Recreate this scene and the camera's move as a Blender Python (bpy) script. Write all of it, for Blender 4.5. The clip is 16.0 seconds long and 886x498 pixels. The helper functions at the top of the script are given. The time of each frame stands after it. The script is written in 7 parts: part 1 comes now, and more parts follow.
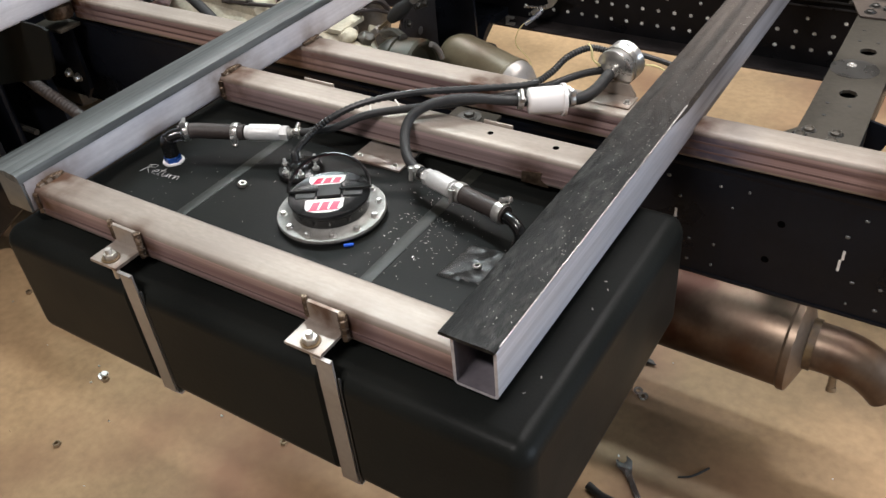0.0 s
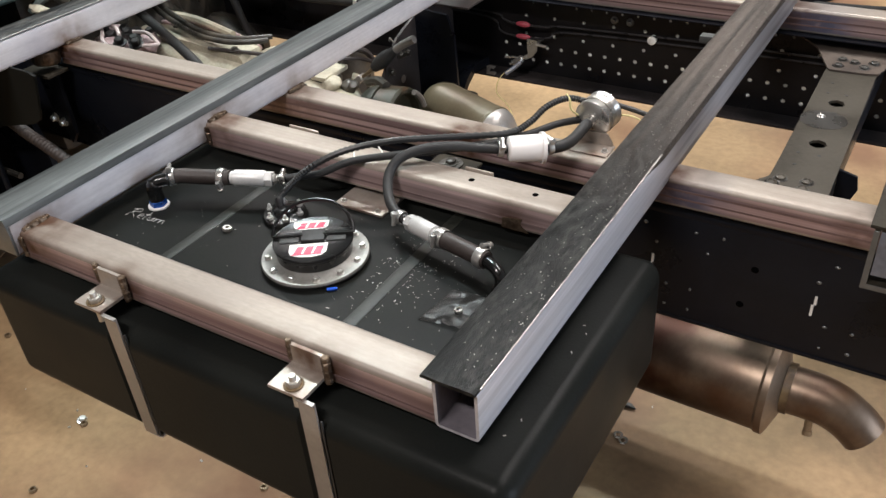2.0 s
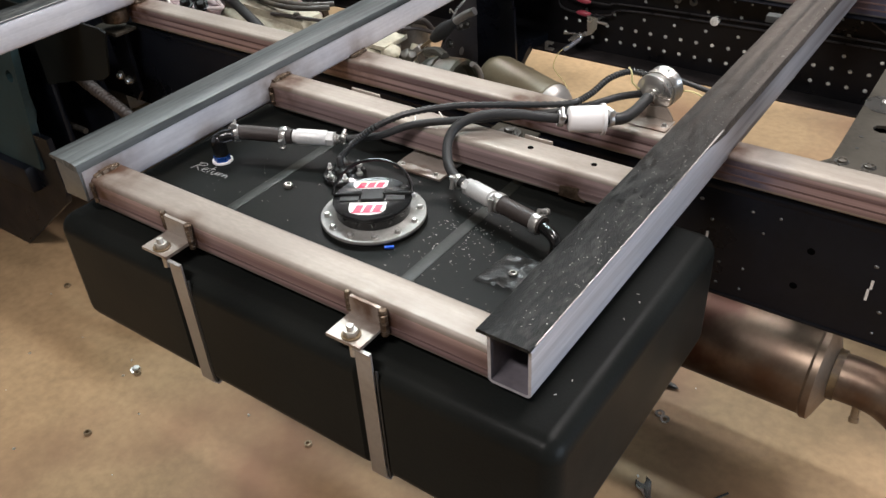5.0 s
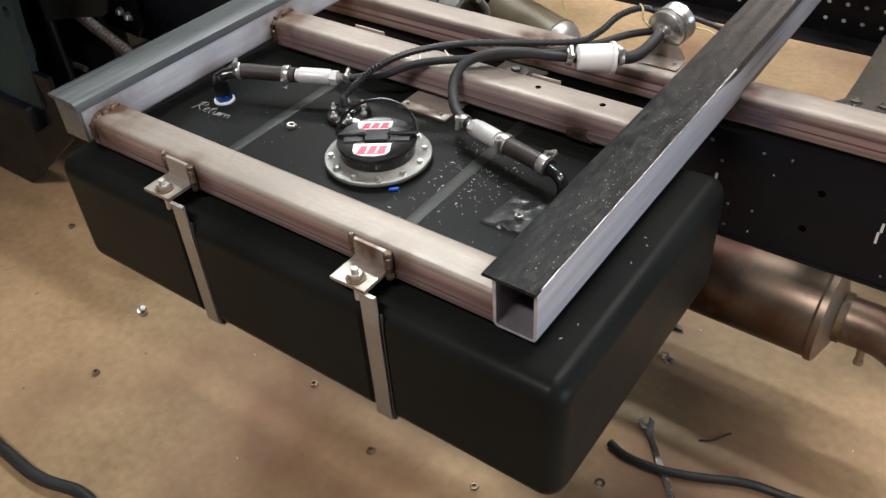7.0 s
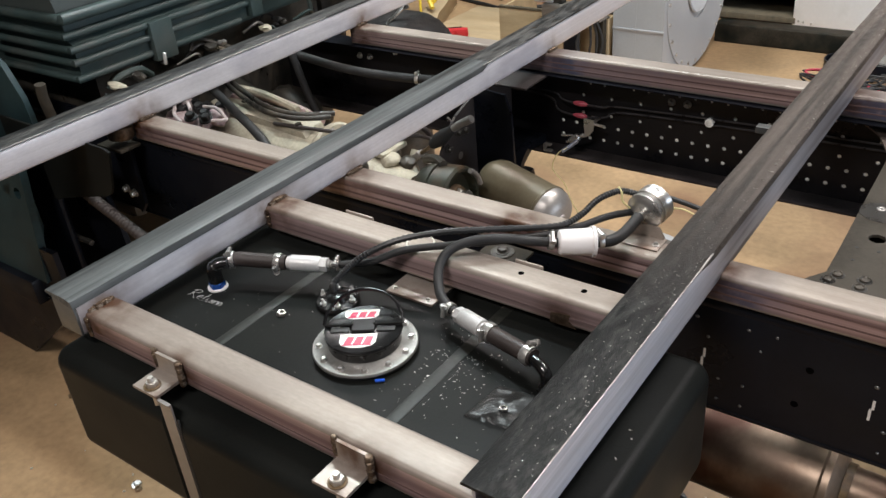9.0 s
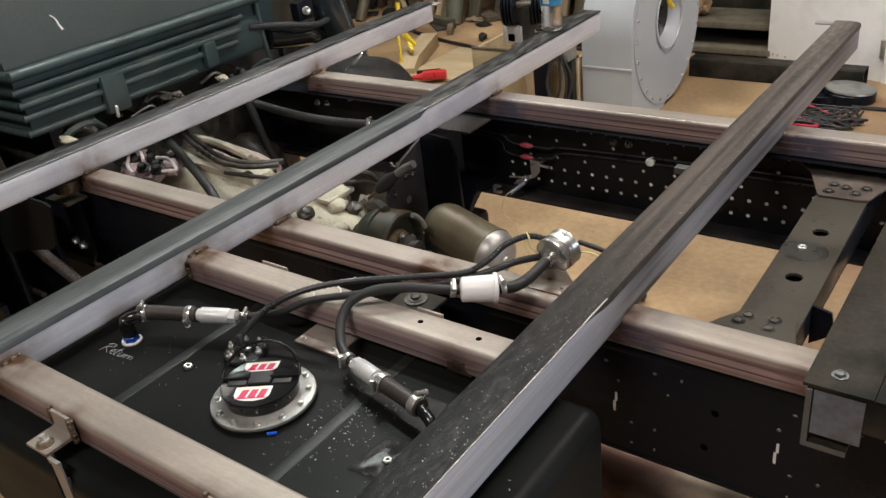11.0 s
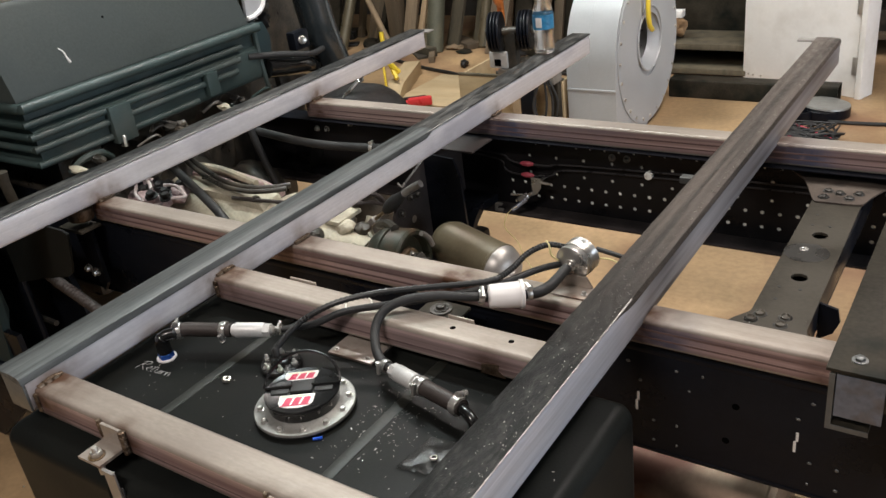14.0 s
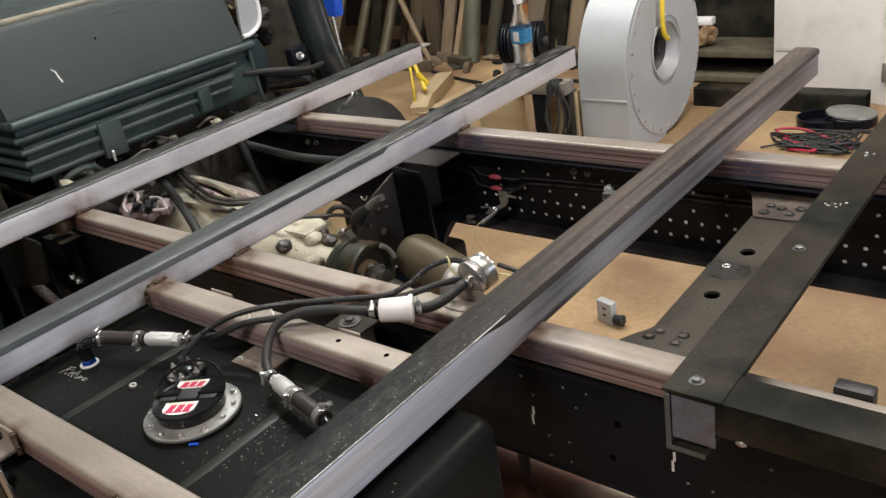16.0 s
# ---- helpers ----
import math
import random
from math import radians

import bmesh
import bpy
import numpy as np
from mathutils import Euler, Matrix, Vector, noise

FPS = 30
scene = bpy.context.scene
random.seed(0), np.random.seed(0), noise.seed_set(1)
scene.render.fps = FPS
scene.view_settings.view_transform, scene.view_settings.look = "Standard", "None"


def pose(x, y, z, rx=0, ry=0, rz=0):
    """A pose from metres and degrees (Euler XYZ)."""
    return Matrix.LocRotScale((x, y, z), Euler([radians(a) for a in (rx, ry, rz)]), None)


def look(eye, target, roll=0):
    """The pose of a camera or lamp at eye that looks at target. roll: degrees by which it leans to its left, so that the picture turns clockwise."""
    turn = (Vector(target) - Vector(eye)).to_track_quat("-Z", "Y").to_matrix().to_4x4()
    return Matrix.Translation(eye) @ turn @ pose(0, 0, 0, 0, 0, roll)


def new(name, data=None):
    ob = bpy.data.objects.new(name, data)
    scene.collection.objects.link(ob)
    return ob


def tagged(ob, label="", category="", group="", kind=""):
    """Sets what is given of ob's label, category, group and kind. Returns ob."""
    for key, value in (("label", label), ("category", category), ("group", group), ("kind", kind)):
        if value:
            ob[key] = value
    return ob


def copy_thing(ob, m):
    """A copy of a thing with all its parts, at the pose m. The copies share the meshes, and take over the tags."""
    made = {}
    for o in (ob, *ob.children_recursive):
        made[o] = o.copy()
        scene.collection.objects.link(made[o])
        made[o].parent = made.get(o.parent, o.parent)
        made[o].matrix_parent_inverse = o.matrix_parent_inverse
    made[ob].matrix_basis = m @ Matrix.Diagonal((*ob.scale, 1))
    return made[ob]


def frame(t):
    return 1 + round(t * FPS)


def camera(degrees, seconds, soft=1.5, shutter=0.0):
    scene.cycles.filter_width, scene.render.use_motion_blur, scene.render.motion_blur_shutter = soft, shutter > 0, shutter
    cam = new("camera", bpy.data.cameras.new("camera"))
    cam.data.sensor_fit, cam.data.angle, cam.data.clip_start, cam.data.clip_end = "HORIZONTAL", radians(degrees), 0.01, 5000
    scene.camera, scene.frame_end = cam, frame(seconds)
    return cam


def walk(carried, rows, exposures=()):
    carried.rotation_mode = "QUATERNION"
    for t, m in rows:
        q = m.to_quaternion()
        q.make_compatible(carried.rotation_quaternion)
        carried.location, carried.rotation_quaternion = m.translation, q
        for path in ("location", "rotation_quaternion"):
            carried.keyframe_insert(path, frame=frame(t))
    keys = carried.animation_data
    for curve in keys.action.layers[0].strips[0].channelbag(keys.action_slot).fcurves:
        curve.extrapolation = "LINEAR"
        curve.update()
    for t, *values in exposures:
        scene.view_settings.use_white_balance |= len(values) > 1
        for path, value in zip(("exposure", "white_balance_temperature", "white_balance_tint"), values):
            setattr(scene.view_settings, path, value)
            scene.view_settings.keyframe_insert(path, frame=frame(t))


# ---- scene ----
cam = camera(55.4, 16.0)
PATH = [
    (0, (1.093, -0.923, 1.397), (0.171, 0.364, 0.175), -5.7),
    (0.5, (1.1, -0.914, 1.412), (0.163, 0.408, 0.239), -6.2),
    (1, (1.101, -0.916, 1.414), (0.172, 0.434, 0.268), -5.8),
    (1.5, (1.102, -0.924, 1.412), (0.179, 0.434, 0.27), -5.2),
    (2, (1.102, -0.937, 1.41), (0.19, 0.429, 0.269), -4.4),
    (2.5, (1.102, -0.951, 1.409), (0.189, 0.419, 0.273), -3.5),
    (3, (1.1, -0.962, 1.406), (0.17, 0.4, 0.274), -3.2),
    (5.5, (1.1, -0.975, 1.394), (0.116, 0.279, 0.187), -4.0),
    (6, (1.105, -0.968, 1.388), (0.14, 0.24, 0.12), -4.4),
    (6.5, (1.103, -0.967, 1.393), (0.146, 0.237, 0.115), -4.4),
    (7, (1.093, -0.965, 1.395), (0.147, 0.244, 0.113), -4.0),
    (7.5, (1.084, -0.956, 1.398), (0.148, 0.251, 0.108), -3.8),
    (8, (1.08, -0.944, 1.408), (0.124, 0.294, 0.162), -3.6),
    (8.5, (1.088, -0.93, 1.44), (0.08, 0.374, 0.306), -4.0),
    (9, (1.108, -0.912, 1.468), (0.048, 0.439, 0.441), -5.3),
    (9.5, (1.126, -0.897, 1.476), (0.086, 0.504, 0.498), -5.2),
    (10, (1.159, -0.879, 1.48), (0.129, 0.545, 0.525), -6.0),
    (12.3, (1.323, -0.735, 1.461), (0.133, 0.561, 0.51), -7.7),
    (12.5, (1.306, -0.751, 1.467), (0.13, 0.554, 0.512), -7.6),
    (13, (1.258, -0.807, 1.475), (0.126, 0.537, 0.52), -7.5),
    (13.5, (1.226, -0.859, 1.483), (0.122, 0.511, 0.533), -7.9),
    (14, (1.219, -0.908, 1.483), (0.149, 0.524, 0.586), -7.7),
    (14.5, (1.242, -0.919, 1.485), (0.204, 0.544, 0.599), -8.5),
    (15, (1.272, -0.896, 1.475), (0.21, 0.555, 0.598), -9.2),
    (15.5, (1.371, -0.801, 1.477), (0.24, 0.595, 0.598), -9.2),
    (16, (1.49, -0.746, 1.469), (0.269, 0.587, 0.612), -9.8),
]
walk(cam, [(t, look(eye, target, roll)) for t, eye, target, roll in PATH],
     [(0, 0.19, 6130, 10), (3, 0.25, 6200, 10), (5.5, 0.16, 6100, 10), (7.5, 0.12, 6150, 10), (8.5, 0.10, 5950, 10), (9.0, 0.02, 6150, 10), (9.5, -0.16, 6400, 10), (10, -0.24, 6400, 10), (12.5, -0.15, 6400, 10), (14.5, -0.09, 6400, 10), (16, -0.11, 6420, 10)])

# ---- world and light ----
world = bpy.data.worlds.new("world")
scene.world = world
world.use_nodes = True
bg = world.node_tree.nodes["Background"]
bg.inputs["Color"].default_value = (0.9, 0.95, 1.0, 1)
bg.inputs["Strength"].default_value = 0.25


def lamp(name, eye, target, power, sx, sy, color):
    data = bpy.data.lights.new(name, "AREA")
    data.shape, data.size, data.size_y, data.energy, data.color = "RECTANGLE", sx, sy, power, color
    ob = new(name, data)
    ob.matrix_world = look(eye, target)
    return ob


WARM = (1.0, 0.905, 0.835)
COOL = (0.91, 1.0, 0.97)
LAMPS = [(-1.1, 1.6, 106, COOL), (1.7, 0.7, 38, WARM), (1.1, 2.3, 110, WARM), (0.4, -2.4, 116, WARM), (-2.4, 3.0, 66, WARM)]
for x, y, power, tone in LAMPS:
    lamp("ceiling_lamp_light", (x, y, 3.9), (x, y, 0), power, 1.3, 0.25, tone)
# daylight through the open roller door behind the truck
lamp("door_daylight", (5.9, 0.4, 1.35), (0.5, 0.4, 0.9), 175, 3.4, 2.4, (0.80, 0.89, 1.0))


# ---- materials ----
def mat(name, color, rough=0.5, metal=0.0, vary=0.25, scale=12.0, fine=90.0, bump=0.15, rough_vary=0.15,
        tint=None, tint_amount=0.0, tint_scale=4.0, coat=0.0, stretch=(1, 1, 1), per_object=0.0, spec=0.5, streak=None, streak_amount=0.3):
    m = bpy.data.materials.new(name)
    m.use_nodes = True
    nt = m.node_tree
    n, l = nt.nodes, nt.links
    b = n["Principled BSDF"]
    b.inputs["Roughness"].default_value, b.inputs["Metallic"].default_value = rough, metal
    b.inputs["Coat Weight"].default_value = coat
    b.inputs["Specular IOR Level"].default_value = spec
    co = n.new("ShaderNodeTexCoord")
    mp = n.new("ShaderNodeMapping")
    mp.inputs["Scale"].default_value = stretch
    l.new(co.outputs["Object"], mp.inputs["Vector"])

    def tex(s, detail=5.0):
        t = n.new("ShaderNodeTexNoise")
        t.inputs["Scale"].default_value, t.inputs["Detail"].default_value = s, detail
        l.new(mp.outputs["Vector"], t.inputs["Vector"])
        return t

    big, small = tex(scale), tex(fine, 3.0)
    add = n.new("ShaderNodeMath")
    add.operation = "MULTIPLY_ADD"
    l.new(small.outputs["Fac"], add.inputs[0])
    add.inputs[1].default_value = 0.5
    l.new(big.outputs["Fac"], add.inputs[2])
    ramp = n.new("ShaderNodeValToRGB")
    lo = [c * (1 - vary) for c in color]
    hi = [min(1, c * (1 + vary)) for c in color]
    ramp.color_ramp.elements[0].position, ramp.color_ramp.elements[1].position = 0.5, 1.0
    ramp.color_ramp.elements[0].color, ramp.color_ramp.elements[1].color = (*lo, 1), (*hi, 1)
    l.new(add.outputs[0], ramp.inputs["Fac"])
    out = ramp.outputs["Color"]
    if streak:
        smp = n.new("ShaderNodeMapping")
        smp.inputs["Scale"].default_value = streak
        l.new(co.outputs["Object"], smp.inputs["Vector"])
        st = n.new("ShaderNodeTexNoise")
        st.inputs["Scale"].default_value, st.inputs["Detail"].default_value = 1.0, 4.0
        l.new(smp.outputs["Vector"], st.inputs["Vector"])
        sr = n.new("ShaderNodeMapRange")
        sr.inputs["From Min"].default_value, sr.inputs["From Max"].default_value = 0.35, 0.65
        sr.inputs["To Min"].default_value, sr.inputs["To Max"].default_value = 1 - streak_amount, 1 + streak_amount
        l.new(st.outputs["Fac"], sr.inputs["Value"])
        sh = n.new("ShaderNodeHueSaturation")
        l.new(sr.outputs["Result"], sh.inputs["Value"])
        l.new(out, sh.inputs["Color"])
        out = sh.outputs["Color"]
    if tint:
        t2 = tex(tint_scale, 6.0)
        r2 = n.new("ShaderNodeMapRange")
        r2.inputs["From Min"].default_value, r2.inputs["From Max"].default_value = 0.48, 0.66
        r2.inputs["To Max"].default_value = tint_amount
        l.new(t2.outputs["Fac"], r2.inputs["Value"])
        mix = n.new("ShaderNodeMix")
        mix.data_type = "RGBA"
        l.new(r2.outputs["Result"], mix.inputs["Factor"])
        l.new(out, mix.inputs["A"])
        mix.inputs["B"].default_value = (*tint, 1)
        out = mix.outputs["Result"]
    if per_object:
        info = n.new("ShaderNodeObjectInfo")
        hsv = n.new("ShaderNodeHueSaturation")
        mr = n.new("ShaderNodeMapRange")
        mr.inputs["To Min"].default_value, mr.inputs["To Max"].default_value = 1 - per_object, 1 + per_object
        l.new(info.outputs["Random"], mr.inputs["Value"])
        l.new(mr.outputs["Result"], hsv.inputs["Value"])
        l.new(out, hsv.inputs["Color"])
        out = hsv.outputs["Color"]
    l.new(out, b.inputs["Base Color"])
    rr = n.new("ShaderNodeMapRange")
    rr.inputs["From Min"].default_value, rr.inputs["From Max"].default_value = 0.3, 0.7
    rr.inputs["To Min"].default_value = max(0.03, rough - rough_vary)
    rr.inputs["To Max"].default_value = min(1.0, rough + rough_vary)
    l.new(big.outputs["Fac"], rr.inputs["Value"])
    l.new(rr.outputs["Result"], b.inputs["Roughness"])
    if bump:
        bp = n.new("ShaderNodeBump")
        bp.inputs["Strength"].default_value, bp.inputs["Distance"].default_value = bump, 0.002
        l.new(small.outputs["Fac"], bp.inputs["Height"])
        l.new(bp.outputs["Normal"], b.inputs["Normal"])
    return m


def heat_tinted(m, color=(0.10, 0.055, 0.03), blue=(0.065, 0.10, 0.17), wob=(1, 1, 1)):
    """Lets the burn round the welds and other brown or darker stretches ('scorch' layer) and the blue temper colours
    ('blueing' layer) show on a steel.
    """
    nt = m.node_tree
    n, l = nt.nodes, nt.links
    b = n["Principled BSDF"]
    out = b.inputs["Base Color"].links[0].from_socket
    noise_ = n.new("ShaderNodeTexNoise")
    noise_.inputs["Scale"].default_value, noise_.inputs["Detail"].default_value = 28.0, 5.0
    co = n.new("ShaderNodeTexCoord")
    mp = n.new("ShaderNodeMapping")
    mp.inputs["Scale"].default_value = wob
    l.new(co.outputs["Object"], mp.inputs["Vector"])
    l.new(mp.outputs["Vector"], noise_.inputs["Vector"])
    for layer, tone in (("blueing", blue), ("scorch", color)):
        at = n.new("ShaderNodeAttribute")
        at.attribute_name = layer
        ma = n.new("ShaderNodeMath")
        ma.operation = "MULTIPLY"
        mr = n.new("ShaderNodeMapRange")
        mr.inputs["From Min"].default_value, mr.inputs["From Max"].default_value = 0.3, 0.7
        mr.inputs["To Min"].default_value, mr.inputs["To Max"].default_value = 0.35, 1.3
        l.new(noise_.outputs["Fac"], mr.inputs["Value"])
        l.new(at.outputs["Fac"], ma.inputs[0])
        l.new(mr.outputs["Result"], ma.inputs[1])
        ma.use_clamp = True
        mix = n.new("ShaderNodeMix")
        mix.data_type = "RGBA"
        l.new(ma.outputs[0], mix.inputs["Factor"])
        l.new(out, mix.inputs["A"])
        mix.inputs["B"].default_value = (*tone, 1)
        out = mix.outputs["Result"]
    l.new(out, b.inputs["Base Color"])
    return m


M_CONCRETE = mat("tan_concrete", (0.355, 0.238, 0.128), 0.55, 0, 0.30, 2.6, 45, 0.15, 0.15, (0.215, 0.116, 0.067), 0.9, 1.7, spec=0.35)
nt_ = M_CONCRETE.node_tree
b_ = nt_.nodes["Principled BSDF"]
src_ = b_.inputs["Base Color"].links[0].from_socket
mott = nt_.nodes.new("ShaderNodeTexNoise")
mott.inputs["Scale"].default_value, mott.inputs["Detail"].default_value = 9.0, 8.0
mr_ = nt_.nodes.new("ShaderNodeMapRange")
mr_.inputs["From Min"].default_value, mr_.inputs["From Max"].default_value, mr_.inputs["To Min"].default_value, mr_.inputs["To Max"].default_value = 0.34, 0.68, 0.66, 1.20
hs_ = nt_.nodes.new("ShaderNodeHueSaturation")
nt_.links.new(mott.outputs["Fac"], mr_.inputs["Value"])
nt_.links.new(mr_.outputs["Result"], hs_.inputs["Value"])
nt_.links.new(src_, hs_.inputs["Color"])
nt_.links.new(hs_.outputs["Color"], b_.inputs["Base Color"])
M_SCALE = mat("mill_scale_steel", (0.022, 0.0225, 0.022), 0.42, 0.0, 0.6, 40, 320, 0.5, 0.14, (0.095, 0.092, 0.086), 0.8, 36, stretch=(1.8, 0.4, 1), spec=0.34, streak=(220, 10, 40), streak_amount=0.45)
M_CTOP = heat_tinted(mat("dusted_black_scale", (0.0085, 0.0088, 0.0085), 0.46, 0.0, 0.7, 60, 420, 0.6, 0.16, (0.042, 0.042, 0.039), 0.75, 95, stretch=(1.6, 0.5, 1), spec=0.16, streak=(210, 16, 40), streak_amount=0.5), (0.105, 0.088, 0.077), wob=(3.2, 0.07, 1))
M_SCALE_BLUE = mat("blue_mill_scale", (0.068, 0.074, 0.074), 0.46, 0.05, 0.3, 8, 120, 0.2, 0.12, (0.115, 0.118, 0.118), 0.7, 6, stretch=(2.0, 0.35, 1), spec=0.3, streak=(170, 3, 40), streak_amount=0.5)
M_BARE = heat_tinted(mat("bare_blue_steel", (0.72, 0.71, 0.735), 0.42, 0.32, 0.10, 6, 140, 0.05, 0.10, (0.33, 0.32, 0.37), 0.62, 6, stretch=(1, 0.6, 1.5), streak=(90, 0.8, 160), streak_amount=0.05), (0.15, 0.09, 0.045))
M_CSIDE = heat_tinted(mat("streaked_blue_steel", (0.50, 0.495, 0.525), 0.42, 0.32, 0.18, 6, 140, 0.05, 0.10, (0.26, 0.255, 0.28), 0.7, 5, stretch=(1, 0.12, 2.4), streak=(90, 1.0, 110), streak_amount=0.11), (0.12, 0.095, 0.078), (0.085, 0.088, 0.098), wob=(1, 0.06, 2.6))
M_RIB = mat("rib_sheen_polyethylene", (0.0135, 0.0150, 0.0120), 0.46, 0, 0.5, 20, 120, 0.2, 0.1, (0.012, 0.013, 0.011), 0.8, 12, spec=0.3)
M_TUBE = heat_tinted(mat("hot_rolled_tube", (0.318, 0.276, 0.236), 0.44, 0.2, 0.18, 7, 160, 0.06, 0.10, (0.235, 0.198, 0.172), 0.55, 9, stretch=(0.5, 1.4, 1.4), spec=0.35, streak=(0.9, 120, 120), streak_amount=0.08), (0.075, 0.035, 0.018), (0.27, 0.25, 0.24))
M_TUBEFACE = heat_tinted(mat("mauve_upright_face", (0.378, 0.280, 0.272), 0.36, 0.4, 0.16, 7, 160, 0.04, 0.10, (0.20, 0.125, 0.132), 0.85, 14, stretch=(0.06, 1.8, 3.2), streak=(0.5, 75, 95), streak_amount=0.36), (0.075, 0.035, 0.018), (0.13, 0.145, 0.23))
M_FACEBAND = mat("maroon_face_band", (0.135, 0.085, 0.085), 0.42, 0.3, 0.3, 9, 160, 0.05, 0.10, (0.23, 0.165, 0.16), 0.8, 5, stretch=(0.3, 1, 1))
# bores get a darker copy of the steel, their shade put into colour
M_INSIDE = mat("tube_inside_shade", (0.17, 0.155, 0.175), 0.45, 0.3, 0.25, 10, 120, 0.1)
# near-black for flat discs that paint the dark inside of holes
M_HOLE = mat("painted_hole_dark", (0.002, 0.002, 0.002), 0.9, 0, 0.1, 10, 100, 0.0, spec=0.0)
M_WELD = mat("weld_bead", (0.135, 0.098, 0.068), 0.38, 0.75, 0.5, 60, 200, 0.5, 0.1, (0.06, 0.035, 0.022), 0.85, 75)
M_TANK = mat("black_polyethylene", (0.0092, 0.0101, 0.0094), 0.38, 0, 0.3, 5, 260, 0.10, 0.08, (0.0128, 0.0137, 0.0120), 0.6, 6, spec=0.06)
M_BLACK = mat("black_chassis_paint", (0.0055, 0.0066, 0.0100), 0.34, 0, 0.3, 8, 120, 0.10, 0.12, (0.0090, 0.0105, 0.0140), 0.5, 9, spec=0.18)
M_GLOSS = mat("gloss_black", (0.006, 0.006, 0.006), 0.22, 0, 0.1, 8, 120, 0.02, 0.05, coat=0.3)
M_CAP = mat("satin_black_cap", (0.0065, 0.0065, 0.0068), 0.26, 0, 0.2, 8, 160, 0.05, 0.08, spec=0.22)
M_RUBBER = mat("black_rubber", (0.026, 0.026, 0.026), 0.55, 0, 0.3, 20, 180, 0.2, spec=0.35)
M_BROWNHOSE = mat("dusty_rubber", (0.035, 0.027, 0.024), 0.6, 0, 0.25, 20, 180, 0.25)
M_ALU = mat("cast_aluminium", (0.56, 0.56, 0.55), 0.52, 0.35, 0.12, 20, 200, 0.15)
M_RING = mat("dull_aluminium_ring", (0.28, 0.28, 0.265), 0.4, 0.5, 0.25, 25, 200, 0.15, 0.12, (0.2, 0.19, 0.17), 0.5, 40)
M_CHROME = mat("bright_steel", (0.60, 0.59, 0.565), 0.31, 0.85, 0.1, 30, 200, 0.05, 0.08)
M_ZINC = mat("zinc_steel", (0.52, 0.50, 0.46), 0.35, 0.85, 0.2, 25, 150, 0.1)
M_WHITE = mat("white_plastic", (0.80, 0.77, 0.75), 0.35, 0, 0.03, 10, 100, 0.02)
M_PAINTW = mat("white_paint", (0.87, 0.86, 0.84), 0.4, 0, 0.04, 4, 60, 0.03, 0.1, (0.55, 0.52, 0.46), 0.3, 6)
M_RED = mat("red_print", (0.55, 0.03, 0.09), 0.35, 0, 0.05, 10, 100, 0.0)
M_STICK = mat("sticker_white", (0.82, 0.80, 0.78), 0.35, 0, 0.03, 10, 100, 0.0)
M_CREAM = mat("cream_print", (0.72, 0.66, 0.45), 0.4, 0, 0.05, 10, 100, 0.0)
M_BLUE = mat("blue_anodised", (0.015, 0.07, 0.30), 0.28, 0.6, 0.1, 20, 100, 0.02)
M_BLUEP = mat("blue_plastic", (0.02, 0.10, 0.60), 0.35, 0, 0.1, 20, 100, 0.02)
M_BRASS = mat("brass", (0.25, 0.185, 0.115), 0.45, 0.6, 0.3, 25, 150, 0.1)
M_PLATE = mat("grey_steel_plate", (0.044, 0.038, 0.029), 0.5, 0.1, 0.35, 7, 120, 0.15, 0.1, (0.062, 0.054, 0.043), 0.6, 10, spec=0.22)
M_TEMPER = mat("temper_blue_steel", (0.17, 0.19, 0.235), 0.4, 0.4, 0.3, 20, 120, 0.08, 0.1, (0.13, 0.10, 0.08), 0.8, 22)
M_TEAL = mat("dark_teal_splash_panel", (0.020, 0.040, 0.044), 0.5, 0, 0.3, 5, 120, 0.1, 0.1, (0.018, 0.022, 0.022), 0.5, 6, spec=0.25)
M_DRUM = mat("dark_olive_iron", (0.030, 0.032, 0.021), 0.36, 0.2, 0.4, 14, 120, 0.2, 0.12, (0.075, 0.045, 0.025), 0.8, 16)
M_DPLATE = mat("dark_hot_rolled_plate", (0.031, 0.0265, 0.0195), 0.5, 0.0, 0.5, 9, 120, 0.25, 0.12, (0.0065, 0.0085, 0.007), 0.95, 7, spec=0.10)
M_TOOL = mat("satin_chrome_tool", (0.55, 0.54, 0.52), 0.2, 0.95, 0.1, 20, 120, 0.03)
M_GUSSET = mat("dull_black_pressing", (0.042, 0.036, 0.035), 0.5, 0, 0.3, 12, 120, 0.15, 0.1, (0.036, 0.030, 0.028), 0.6, 10, spec=0.25)
M_STAIN = mat("oil_stain", (0.035, 0.033, 0.03), 0.3, 0.0, 0.3, 20, 100, 0.05)
M_BROKEN = mat("tan_rough_casting", (0.30, 0.185, 0.095), 0.7, 0, 0.4, 20, 100, 0.4, 0.1, (0.12, 0.07, 0.035), 0.8, 16)
M_STRAP = mat("flat_bar_strap", (0.36, 0.34, 0.32), 0.42, 0.6, 0.15, 12, 140, 0.08)
M_BRACKET = mat("scorched_angle_steel", (0.36, 0.315, 0.275), 0.42, 0.45, 0.15, 12, 140, 0.08, 0.1, (0.10, 0.05, 0.028), 0.95, 14)
M_CAPEND = mat("grey_end_cap_steel", (0.14, 0.145, 0.142), 0.42, 0.5, 0.2, 20, 140, 0.08)
